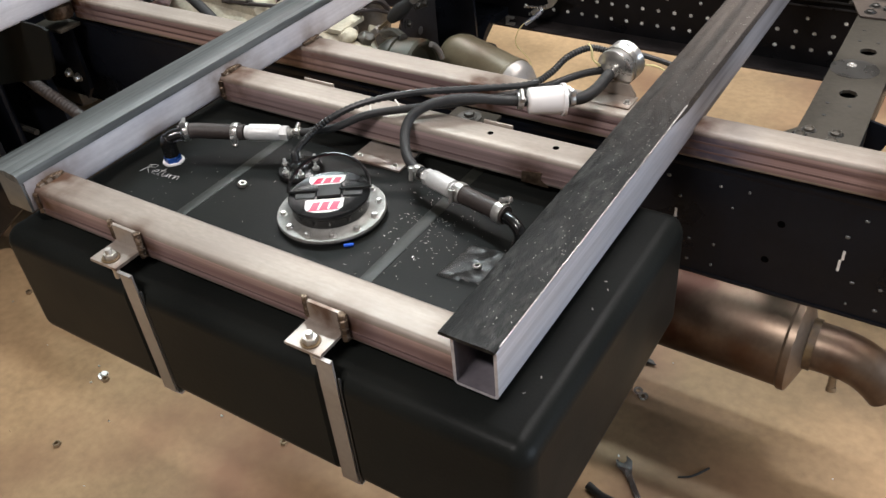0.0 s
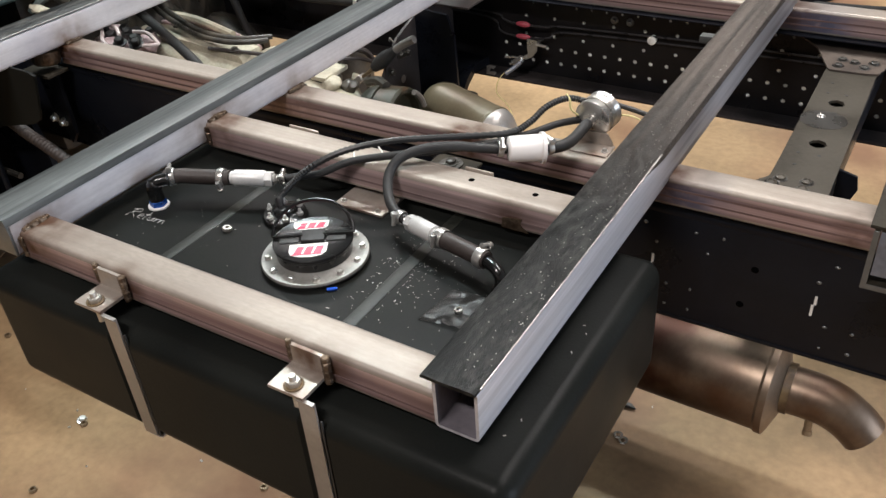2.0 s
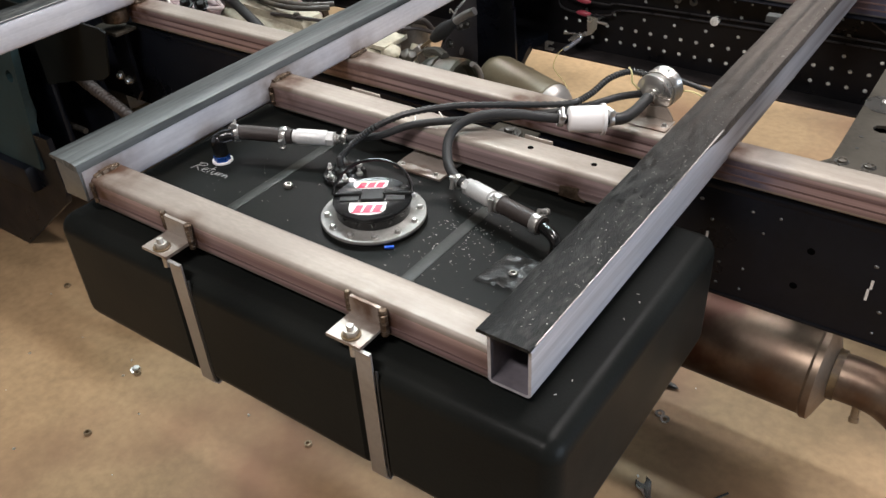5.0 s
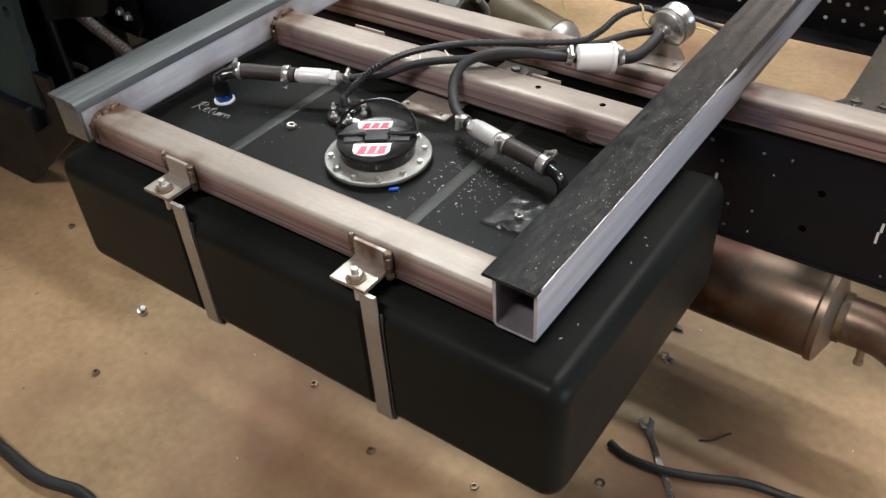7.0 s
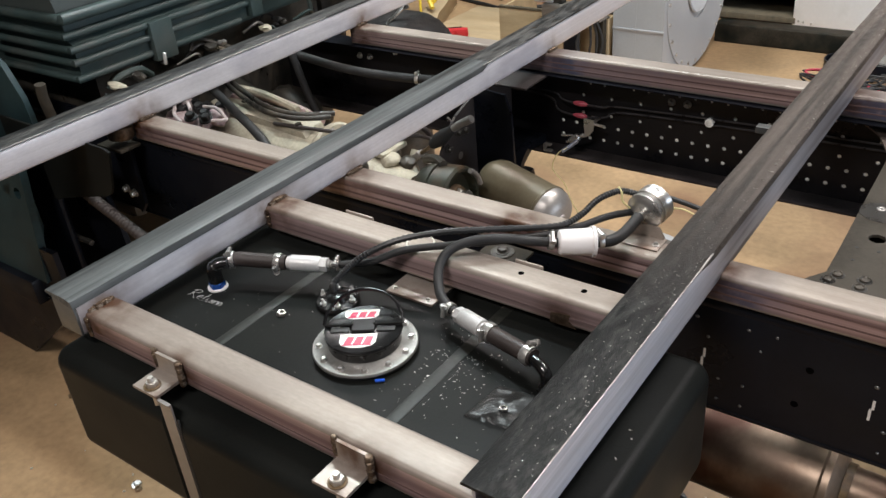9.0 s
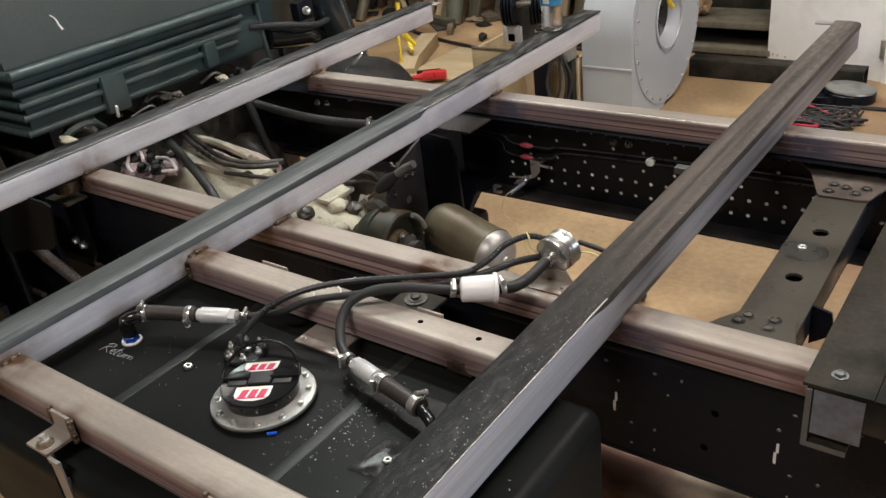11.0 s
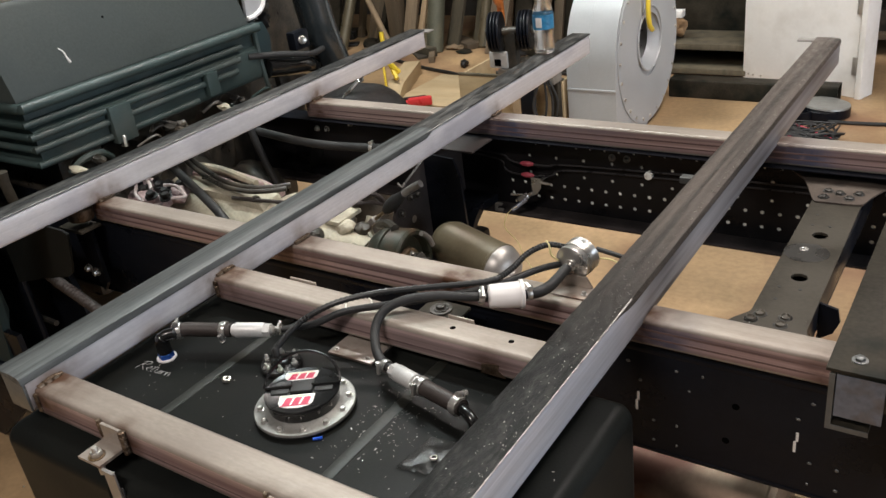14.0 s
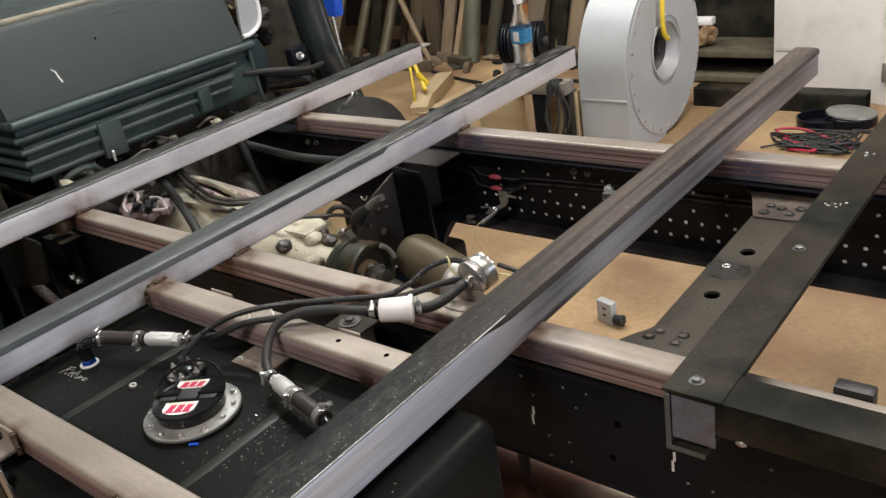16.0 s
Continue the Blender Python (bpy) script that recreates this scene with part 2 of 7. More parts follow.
M_SSTEEL = heat_tinted(mat("heat_stained_exhaust", (0.22, 0.17, 0.125), 0.40, 0.8, 0.25, 5, 100, 0.06, 0.10, (0.20, 0.105, 0.045), 0.9, 9.0, stretch=(1.0, 0.8, 0.8)), (0.050, 0.022, 0.015), (0.16, 0.05, 0.035), (0.3, 0.3, 0.3))
M_CASTB = mat("dusty_cast_housing", (0.44, 0.405, 0.31), 0.65, 0.0, 0.3, 14, 120, 0.4, 0.1, (0.13, 0.11, 0.085), 0.9, 7)
M_PINK = mat("pinkish_casting", (0.52, 0.39, 0.39), 0.6, 0.1, 0.25, 20, 120, 0.3, 0.1, (0.20, 0.13, 0.13), 0.7, 22)
M_GREASE = mat("greasy_iron", (0.040, 0.037, 0.032), 0.4, 0.2, 0.5, 20, 120, 0.4, 0.15, (0.095, 0.08, 0.06), 0.7, 14)
M_OLIVE = mat("olive_painted_steel", (0.125, 0.104, 0.066), 0.4, 0.2, 0.2, 8, 100, 0.05)
M_GREEN = mat("grey_green_plastic", (0.034, 0.053, 0.051), 0.46, 0, 0.4, 7, 220, 0.25, 0.14, (0.062, 0.072, 0.066), 0.75, 9, spec=0.4)
M_FANGREY = mat("grey_machine_paint", (0.40, 0.41, 0.42), 0.42, 0.1, 0.06, 6, 120, 0.05, 0.08)
M_YELLOW = mat("yellow_paint", (0.75, 0.55, 0.04), 0.45, 0, 0.15, 20, 100, 0.05)
M_ORANGE = mat("orange_paint", (0.62, 0.20, 0.05), 0.45, 0, 0.2, 20, 100, 0.05)
M_REDP = mat("red_plastic", (0.58, 0.035, 0.04), 0.4, 0, 0.1, 20, 100, 0.03)
M_WOOD = mat("weathered_wood", (0.15, 0.11, 0.07), 0.75, 0, 0.35, 6, 60, 0.4, 0.1, (0.06, 0.047, 0.032), 0.6, 3, stretch=(4, 4, 0.4), per_object=0.4)
M_PALEWOOD = mat("pale_lumber", (0.30, 0.215, 0.13), 0.7, 0, 0.25, 6, 60, 0.3, 0.1, stretch=(3, 3, 0.5), per_object=0.35)
M_OLDWOOD = mat("grey_old_lumber", (0.085, 0.070, 0.045), 0.8, 0, 0.4, 6, 60, 0.4, 0.1, (0.032, 0.029, 0.020), 0.7, 3, stretch=(4, 4, 0.4), per_object=0.45)
M_WALL = mat("dark_shed_wall", (0.06, 0.052, 0.045), 0.8, 0, 0.4, 2, 30, 0.3)
M_CEIL = mat("shed_ceiling", (0.24, 0.23, 0.215), 0.8, 0, 0.15, 1, 20, 0.2)
M_CABLE = mat("cable_jacket", (0.014, 0.014, 0.014), 0.5, 0, 0.2, 20, 100, 0.05)
M_REDC = mat("red_cable_jacket", (0.40, 0.02, 0.05), 0.45, 0, 0.1, 20, 100, 0.05)
M_YWIRE = mat("yellow_wire", (0.70, 0.62, 0.30), 0.5, 0, 0.1, 20, 100, 0.0)
M_WWIRE = mat("white_wire", (0.75, 0.73, 0.68), 0.5, 0, 0.1, 20, 100, 0.0)
M_CHALK = mat("white_marker", (0.72, 0.71, 0.68), 0.8, 0, 0.1, 50, 200, 0.1)
M_LABEL = mat("teal_label", (0.03, 0.19, 0.36), 0.35, 0, 0.35, 40, 100, 0.0)
M_BRAKE = mat("worn_black_line", (0.035, 0.034, 0.036), 0.35, 0.2, 0.3, 30, 120, 0.05)
M_RUST = mat("rusty_brown_plate", (0.085, 0.052, 0.026), 0.6, 0.1, 0.4, 25, 120, 0.3, 0.1, (0.16, 0.11, 0.05), 0.8, 30)
M_WRINKLE = mat("wrinkled_rubber", (0.018, 0.0165, 0.016), 0.6, 0, 0.5, 30, 90, 1.0, 0.15, (0.04, 0.034, 0.03), 0.7, 40, spec=0.35, stretch=(1, 1, 3))
M_OLDGREY = mat("grey_worn_timber", (0.19, 0.17, 0.145), 0.75, 0, 0.3, 6, 60, 0.3, 0.1, (0.10, 0.09, 0.075), 0.6, 5, stretch=(0.5, 4, 4))
M_PLY = mat("tan_plywood", (0.47, 0.36, 0.215), 0.65, 0, 0.15, 6, 60, 0.15, 0.1, (0.36, 0.26, 0.14), 0.6, 4, stretch=(0.6, 3, 3))
# far rail's own near-black paint, less blue than the near rail's
M_FARRAIL = mat("far_rail_paint", (0.0068, 0.0066, 0.0076), 0.34, 0, 0.4, 8, 120, 0.10, 0.12, (0.0115, 0.0102, 0.0108), 0.6, 10, spec=0.24)
M_FLANGEDUST = mat("dusty_rail_flange", (0.030, 0.026, 0.026), 0.55, 0, 0.5, 9, 140, 0.2, 0.12, (0.013, 0.012, 0.012), 0.8, 13, spec=0.2)
M_FOOT = mat("brown_foot_pressing", (0.098, 0.078, 0.064), 0.45, 0.2, 0.35, 14, 140, 0.2, 0.12, (0.050, 0.042, 0.037), 0.75, 18, spec=0.3)
M_PINKW = mat("pinkish_white_primer", (0.66, 0.58, 0.57), 0.5, 0, 0.2, 30, 120, 0.2)
M_HOLEDISC = mat("pale_hole_disc", (0.74, 0.76, 0.74), 0.45, 0.1, 0.25, 60, 200, 0.1, per_object=0.25)
M_DARKLAMP = mat("lamp_housing", (0.7, 0.7, 0.68), 0.5, 0, 0.05, 5, 50, 0.02)


def clear(name, color, rough, bump, through_=1.0):
    m = bpy.data.materials.new(name)
    m.use_nodes = True
    b = m.node_tree.nodes["Principled BSDF"]
    b.inputs["Base Color"].default_value = (*color, 1)
    b.inputs["Roughness"].default_value, b.inputs["Transmission Weight"].default_value, b.inputs["IOR"].default_value = rough, through_, 1.25
    if bump:
        t = m.node_tree.nodes.new("ShaderNodeTexNoise")
        t.inputs["Scale"].default_value = 60
        bp = m.node_tree.nodes.new("ShaderNodeBump")
        bp.inputs["Strength"].default_value, bp.inputs["Distance"].default_value = bump, 0.003
        m.node_tree.links.new(t.outputs["Fac"], bp.inputs["Height"])
        m.node_tree.links.new(bp.outputs["Normal"], b.inputs["Normal"])
    return m


M_CLEAR = clear("clear_bottle_plastic", (1.0, 1.0, 1.0), 0.02, 0.25, 0.98)
# duct's black lifted to blue-grey, part of its sheen put into colour
M_DUCT = mat("sheen_black_duct", (0.026, 0.033, 0.036), 0.22, 0, 0.25, 6, 120, 0.05, 0.1, spec=0.7, coat=0.3)
M_COVER = mat("lid_grey_plastic", (0.054, 0.064, 0.060), 0.5, 0, 0.25, 3, 140, 0.12, 0.1, (0.036, 0.045, 0.045), 0.75, 3.0, spec=0.35)
M_EDGELIGHT = mat("tan_edge_highlight", (0.25, 0.22, 0.165), 0.75, 0, 0.3, 14, 120, 0.2, 0.1, (0.12, 0.11, 0.09), 0.8, 9)
M_PINKCAP = mat("faded_red_cap", (0.42, 0.07, 0.10), 0.4, 0, 0.15, 30, 100, 0.03)
M_BAG = mat("clear_bag_film", (0.022, 0.022, 0.021), 0.28, 0, 0.05, 30, 120, 0.3, 0.05, spec=0.45)
M_BAG.node_tree.nodes["Principled BSDF"].inputs["Alpha"].default_value = 0.35

# ---- building helpers ----
ORIGIN = {}


def thing(name, at, label, category, group="", kind=""):
    ob = new(name)
    ob.empty_display_size = 0.05
    ob.location = at
    ORIGIN[ob] = Vector(at)
    return tagged(ob, label, category, group, kind)


def smooth_by_angle(me, angle=38):
    bm = bmesh.new()
    bm.from_mesh(me)
    for f in bm.faces:
        f.smooth = True
    for e in bm.edges:
        if len(e.link_faces) == 2 and e.calc_face_angle(0) > radians(angle):
            e.smooth = False
    bm.to_mesh(me)
    bm.free()


def part(name, bm, material, parent, label=""):
    """One mesh, given in world coordinates, as a part of a thing or of a part."""
    org = ORIGIN[parent]
    for v in bm.verts:
        v.co -= org
    bmesh.ops.recalc_face_normals(bm, faces=bm.faces)
    me = bpy.data.meshes.new(name)
    bm.to_mesh(me)
    bm.free()
    smooth_by_angle(me)
    me.materials.append(material)
    ob = new(name, me)
    ob.parent = parent
    ORIGIN[ob] = org
    return tagged(ob, label)


def solid(name, bm, material, at, label, category, group="", kind=""):
    """A thing of one single mesh."""
    for v in bm.verts:
        v.co -= Vector(at)
    bmesh.ops.recalc_face_normals(bm, faces=bm.faces)
    me = bpy.data.meshes.new(name)
    bm.to_mesh(me)
    bm.free()
    smooth_by_angle(me)
    me.materials.append(material)
    ob = new(name, me)
    ob.location = at
    ORIGIN[ob] = Vector(at)
    return tagged(ob, label, category, group, kind)


def box(lo, hi, bevel=0.0, bm=None, turn=None):
    """A box between two corners, its edges rounded. turn: a matrix applied afterwards."""
    part_bm = bmesh.new()
    bmesh.ops.create_cube(part_bm, size=1)
    size, mid = [b - a for a, b in zip(lo, hi)], [(a + b) / 2 for a, b in zip(lo, hi)]
    for v in part_bm.verts:
        v.co = Vector([c * s + m for c, s, m in zip(v.co, size, mid)])
    if bevel:
        bmesh.ops.bevel(part_bm, geom=part_bm.edges[:], offset=bevel, segments=2, affect="EDGES", profile=0.6)
    if turn is not None:
        part_bm.transform(turn)
    return merge(bm, part_bm)


def merge(bm, other):
    if bm is None:
        return other
    me = bpy.data.meshes.new("tmp")
    other.to_mesh(me)
    other.free()
    bm.from_mesh(me)
    bpy.data.meshes.remove(me)
    return bm


def rounded(points, steps):
    """A smooth line through points (Catmull-Rom)."""
    p = [Vector(q) for q in points]
    p = [2 * p[0] - p[1]] + p + [2 * p[-1] - p[-2]]
    out = []
    for i in range(1, len(p) - 2):
        for k in range(steps):
            t = k / steps
            a, b, c, d = p[i - 1], p[i], p[i + 1], p[i + 2]
            out.append(0.5 * (2 * b + (c - a) * t + (2 * a - 5 * b + 4 * c - d) * t * t + (3 * b - 3 * c + d - a) * t ** 3))
    out.append(p[-2])
    return out


def sweep(points, radius, sides=10, steps=6, bm=None, cap=True):
    """A round bar or hose along a smooth line. radius: a number, or a function of the share of the length."""
    pts = rounded(points, steps) if steps else [Vector(q) for q in points]
    bm = bm or bmesh.new()
    rings = []
    side = None
    for i, p in enumerate(pts):
        d = (pts[min(i + 1, len(pts) - 1)] - pts[max(i - 1, 0)]).normalized()
        if side is None:
            side = d.orthogonal().normalized()
        side = (side - d * side.dot(d)).normalized()
        up = d.cross(side)
        r = radius(i / (len(pts) - 1)) if callable(radius) else radius
        rings.append([bm.verts.new(p + r * (math.cos(a) * side + math.sin(a) * up)) for a in (2 * math.pi * k / sides for k in range(sides))])
    for a, b in zip(rings, rings[1:]):
        for k in range(sides):
            bm.faces.new((a[k], a[(k + 1) % sides], b[(k + 1) % sides], b[k]))
    if cap:
        bm.faces.new(rings[0][::-1])
        bm.faces.new(rings[-1])
    return bm


def lathe(profile, at, axis, sides=20, bm=None, close=False):
    """A turned shape: profile of (distance along the axis, radius). close: the profile is a closed ring."""
    bm = bm or bmesh.new()
    axis, at = Vector(axis).normalized(), Vector(at)
    side = axis.orthogonal().normalized()
    up = axis.cross(side)
    rings = [[bm.verts.new(at + h * axis + r * (math.cos(a) * side + math.sin(a) * up)) for a in (2 * math.pi * k / sides for k in range(sides))] for h, r in profile]
    pairs = list(zip(rings, rings[1:])) + ([(rings[-1], rings[0])] if close else [])
    for a, b in pairs:
        for k in range(sides):
            bm.faces.new((a[k], a[(k + 1) % sides], b[(k + 1) % sides], b[k]))
    if not close:
        bm.faces.new(rings[0][::-1])
        bm.faces.new(rings[-1])
    return bm


def prism(profile, lo, hi, axis, bm=None):
    """A flat outline pushed from lo to hi along axis 'x', 'y' or 'z'; the outline is in the other two axes, in order."""
    bm = bm or bmesh.new()

    def at(u, v, w):
        return {"x": (w, u, v), "y": (u, w, v), "z": (u, v, w)}[axis]

    a = [bm.verts.new(at(u, v, lo)) for u, v in profile]
    b = [bm.verts.new(at(u, v, hi)) for u, v in profile]
    n = len(a)
    for k in range(n):
        bm.faces.new((a[k], a[(k + 1) % n], b[(k + 1) % n], b[k]))
    bm.faces.new(a[::-1])
    bm.faces.new(b)
    return bm


def frame_axes(d):
    d = Vector(d).normalized()
    s = d.orthogonal().normalized()
    return d, s, d.cross(s)


def hexnut(at, axis, r, h, bm=None, hole=0.55):
    """A nut: six flats, chamfered, with its bore."""
    return lathe([(0, r * hole), (0, r * 0.92), (h * 0.12, r), (h * 0.88, r), (h, r * 0.92), (h, r * hole)], at, axis, 6, bm, close=True)


def bolt_head(at, axis, r, h, bm=None, washer=1.5):
    """A flanged hexagon head."""
    bm = lathe([(0, r * washer), (h * 0.2, r * washer), (h * 0.25, r * 1.05)], at, axis, 14, bm)
    a = Vector(at) + Vector(axis).normalized() * h * 0.25
    return lathe([(0, r), (h * 0.6, r), (h * 0.75, r * 0.8)], a, axis, 6, bm)


def blob(at, size, seed, bm=None, rough=0.25, sub=2):
    """A lumpy knob, for castings and weld spatter."""
    b = bmesh.new()
    bmesh.ops.create_icosphere(b, subdivisions=sub, radius=1)
    for v in b.verts:
        k = 1 + rough * noise.noise(v.co * 1.7 + Vector((seed * 3.1, seed, 0)))
        v.co = Vector([c * s * k + m for c, s, m in zip(v.co, size, at)])
    return merge(bm, b)


def set_heat(ob, spots, name="scorch"):
    """Brown burn round welds and other darkened stretches: spots of (world place, reach, strength)."""
    me = ob.data
    layer = me.attributes.new(name, "FLOAT", "POINT")
    org = ORIGIN[ob]
    for v in me.vertices:
        p = v.co + org
        s = 0.0
        for at, reach, strength in spots:
            d = (p - Vector(at)).length / reach
            s = max(s, strength * max(0.0, 1 - d) ** 1.2)
        layer.data[v.index].value = s


def set_layer(ob, name, value):
    """A float layer on a mesh: value(world point)."""
    layer = ob.data.attributes.new(name, "FLOAT", "POINT")
    for v in ob.data.vertices:
        layer.data[v.index].value = value(v.co + ORIGIN[ob])


def holed_plate(u0, v0, cu, cv, nu, nv, holes, radius, thick, place, bm=None):
    """A plate of nu x nv cells with real round holes in the cells named. cv: the rows' height, or the list of their edges. place(u, v, w) gives the world point."""
    bm = bm or bmesh.new()
    cache = {}
    edges = cv if isinstance(cv, (list, tuple)) else [v0 + j * cv for j in range(nv + 1)]

    def vert(u, v, w):
        key = (round(u, 5), round(v, 5), round(w, 5))
        if key not in cache:
            cache[key] = bm.verts.new(place(u, v, w))
        return cache[key]

    for i in range(nu):
        for j in range(nv):
            ua, va = u0 + i * cu, edges[j]
            cv = edges[j + 1] - va
            rim = [(ua, va), (ua + cu / 2, va), (ua + cu, va), (ua + cu, va + cv / 2), (ua + cu, va + cv), (ua + cu / 2, va + cv), (ua, va + cv), (ua, va + cv / 2)]
            r = holes.get((i, j), 0) * radius
            if r:
                ring = [(ua + cu / 2 + r * math.cos(a), va + cv / 2 + r * math.sin(a)) for a in (math.pi * (1.25 + 0.25 * k) for k in range(8))]
                for w in (0, thick):
                    for k in range(8):
                        bm.faces.new((vert(*rim[k], w), vert(*rim[(k + 1) % 8], w), vert(*ring[(k + 1) % 8], w), vert(*ring[k], w)))
                for k in range(8):
                    bm.faces.new((vert(*ring[k], 0), vert(*ring[(k + 1) % 8], 0), vert(*ring[(k + 1) % 8], thick), vert(*ring[k], thick)))
            else:
                for w in (0, thick):
                    bm.faces.new([vert(*q, w) for q in rim])
            for k, edge in ((0, j == 0), (2, i == nu - 1), (4, j == nv - 1), (6, i == 0)):
                if edge:
                    for q in (k, k + 1):
                        a, b = rim[q], rim[(q + 1) % 8]
                        bm.faces.new((vert(*a, 0), vert(*b, 0), vert(*b, thick), vert(*a, thick)))
    return bm


def hollow(axis, lo, hi, a0, a1, b0, b1, wall, corner=0.005, cuts=1, bm=None):
    """A rectangular tube along 'x' or 'y', open at both ends; a, b: the spans across it (the other level axis, then z)."""
    bm = bm or bmesh.new()

    def outline(d, r):
        pts = []
        for cx, cy, s in ((a1 - d - r, b1 - d - r, 0), (a0 + d + r, b1 - d - r, 1), (a0 + d + r, b0 + d + r, 2), (a1 - d - r, b0 + d + r, 3)):
            for k in range(4):
                t = (s + k / 3) * math.pi / 2
                pts.append((cx + r * math.cos(t), cy + r * math.sin(t)))
        full = []
        for k, p in enumerate(pts):
            full.append(p)
            if k % 4 == 3:
                q = pts[(k + 1) % 16]
                full += [(p[0] + (q[0] - p[0]) * s / 4, p[1] + (q[1] - p[1]) * s / 4) for s in (1, 2, 3)]
        return full

    out, inn = outline(0, corner), outline(wall, max(0.0008, corner - wall))
    put = (lambda u, v, w: (w, u, v)) if axis == "x" else (lambda u, v, w: (u, w, v))
    rows = []
    for i in range(cuts + 1):
        w = lo + (hi - lo) * i / cuts
        rows.append(([bm.verts.new(put(u, v, w)) for u, v in out], [bm.verts.new(put(u, v, w)) for u, v in inn]))
    n = len(out)
    for (oa, ia), (ob, ib) in zip(rows, rows[1:]):
        for k in range(n):
            j = (k + 1) % n
            face = bm.faces.new((oa[k], oa[j], ob[j], ob[k]))
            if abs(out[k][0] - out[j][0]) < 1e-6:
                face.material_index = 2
            bm.faces.new((ia[j], ia[k], ib[k], ib[j])).material_index = 1
    for o, i in (rows[0], rows[-1]):
        for k in range(n):
            j = (k + 1) % n
            bm.faces.new((o[k], o[j], i[j], i[k]))
    return bm


# ---- the workshop ----
ROOM = (-7.0, 6.0, -5.0, 5.2, 4.2)  # x from, x to, y from, y to, height
X0, X1, Y0, Y1, HIGH = ROOM


def setting(name, bm, material, label, category):
    return solid(name, bm, material, (0, 0, 0), label, category, kind="structure")


setting("floor", box((X0, Y0, -0.12), (X1, Y1, 0)), M_CONCRETE, "tan stained concrete workshop floor with dark patches", "floor")
setting("wall_north", box((X0, Y1, 0), (X1, Y1 + 0.15, HIGH)), M_WALL, "dark timber workshop wall behind stored lumber", "wall")
setting("wall_south", box((X0, Y0 - 0.15, 0), (X1, Y0, HIGH)), M_CEIL, "plain workshop wall behind the camera", "wall")
setting("wall_west", box((X0 - 0.15, Y0, 0), (X0, Y1, HIGH)), M_WALL, "dark workshop wall in front of the truck", "wall")
east = box((X1, Y0, 0), (X1 + 0.15, -1.4, HIGH))
box((X1, 2.2, 0), (X1 + 0.15, Y1, HIGH), 0, east)
box((X1, -1.4, 2.7), (X1 + 0.15, 2.2, HIGH), 0, east)
setting("wall_east", east, M_CEIL, "plain workshop wall with an open roller door", "wall")
setting("ceiling", box((X0 - 0.15, Y0 - 0.15, HIGH), (X1 + 0.15, Y1 + 0.15, HIGH + 0.1)), M_CEIL, "pale workshop ceiling with strip lamps", "ceiling")

# ---- the welded bed frame ----
TOP, BEAM_TOP = 0.764, 0.797
bed = thing("bed_frame", (0, 0.5, 0.675), "welded flatbed frame of bare steel tubes and dark cross beams", "truck frame")


def weld(points, parent, r=0.0055):
    """A lumpy weld bead along a line."""
    n = 22
    pts = rounded(points, max(2, n // (len(points) - 1)))
    bm = sweep(pts, lambda t: r * (0.8 + 0.3 * abs(math.sin(t * 40)) + 0.2 * noise.noise(Vector((t * 9, points[0][0] * 7, points[0][1] * 5)))), 7, 0)
    part("weld_bead", bm, M_WELD, parent, "brown heat-stained weld bead")


def cross_beam(right, y0, y1, tops, heat, low=0.729, rolled=lambda y: 0.0):
    bm = hollow("y", y0, y1, right - 0.056, right, low, 0.792, 0.004, 0.006, 60)
    beam = part("cross_beam", bm, M_BARE, bed, "cross beam with a pale blue bare steel side")
    beam.data.materials.append(M_INSIDE)
    beam.data.materials.append(M_BARE)
    set_heat(beam, heat)
    # the top flange: a thicker plate whose far edge hangs over the side
    ya = y0 - 0.006
    for yb, top_material, top_label in tops:
        edge = bmesh.new()
        n = max(8, int((yb - ya) * 33))
        rows = []
        for i in range(n + 1):
            y = ya + (yb - ya) * i / n
            j = 0.0012 * noise.noise(Vector((right * 5, y * 9, 0)))
            k = rolled(y)  # 1: a rolled, rounded corner; 0: a sharp one
            pts = [(right - 0.066 + j, 0.7925), (right - 0.066 + j, 0.7955), (right - 0.064 + j, BEAM_TOP), (right - 0.034, BEAM_TOP - 0.0005), (right - 0.0035 - 0.0225 * k + j, BEAM_TOP),
                   (right - 0.001 - 0.008 * k, BEAM_TOP - 0.0006 - 0.0012 * k), (right + 0.0004 - 0.0018 * k, 0.7962 - 0.0035 * k), (right + 0.0010, 0.7955 - 0.009 * k), (right + 0.0010, 0.7925 - 0.012 * k)]
            rows.append([edge.verts.new((x, y, z)) for x, z in pts])
        for a, b in zip(rows, rows[1:]):
            for k in range(9):
                edge.faces.new((a[k], a[(k + 1) % 9], b[(k + 1) % 9], b[k]))
        edge.faces.new(rows[0][::-1])
        edge.faces.new(rows[-1])
        flange = part("top_flange", edge, top_material, beam, top_label)
        # this top turns from black to brown-grey towards the far end
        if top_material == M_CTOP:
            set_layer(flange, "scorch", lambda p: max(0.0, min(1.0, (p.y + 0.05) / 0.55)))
        ya = yb
    return beam


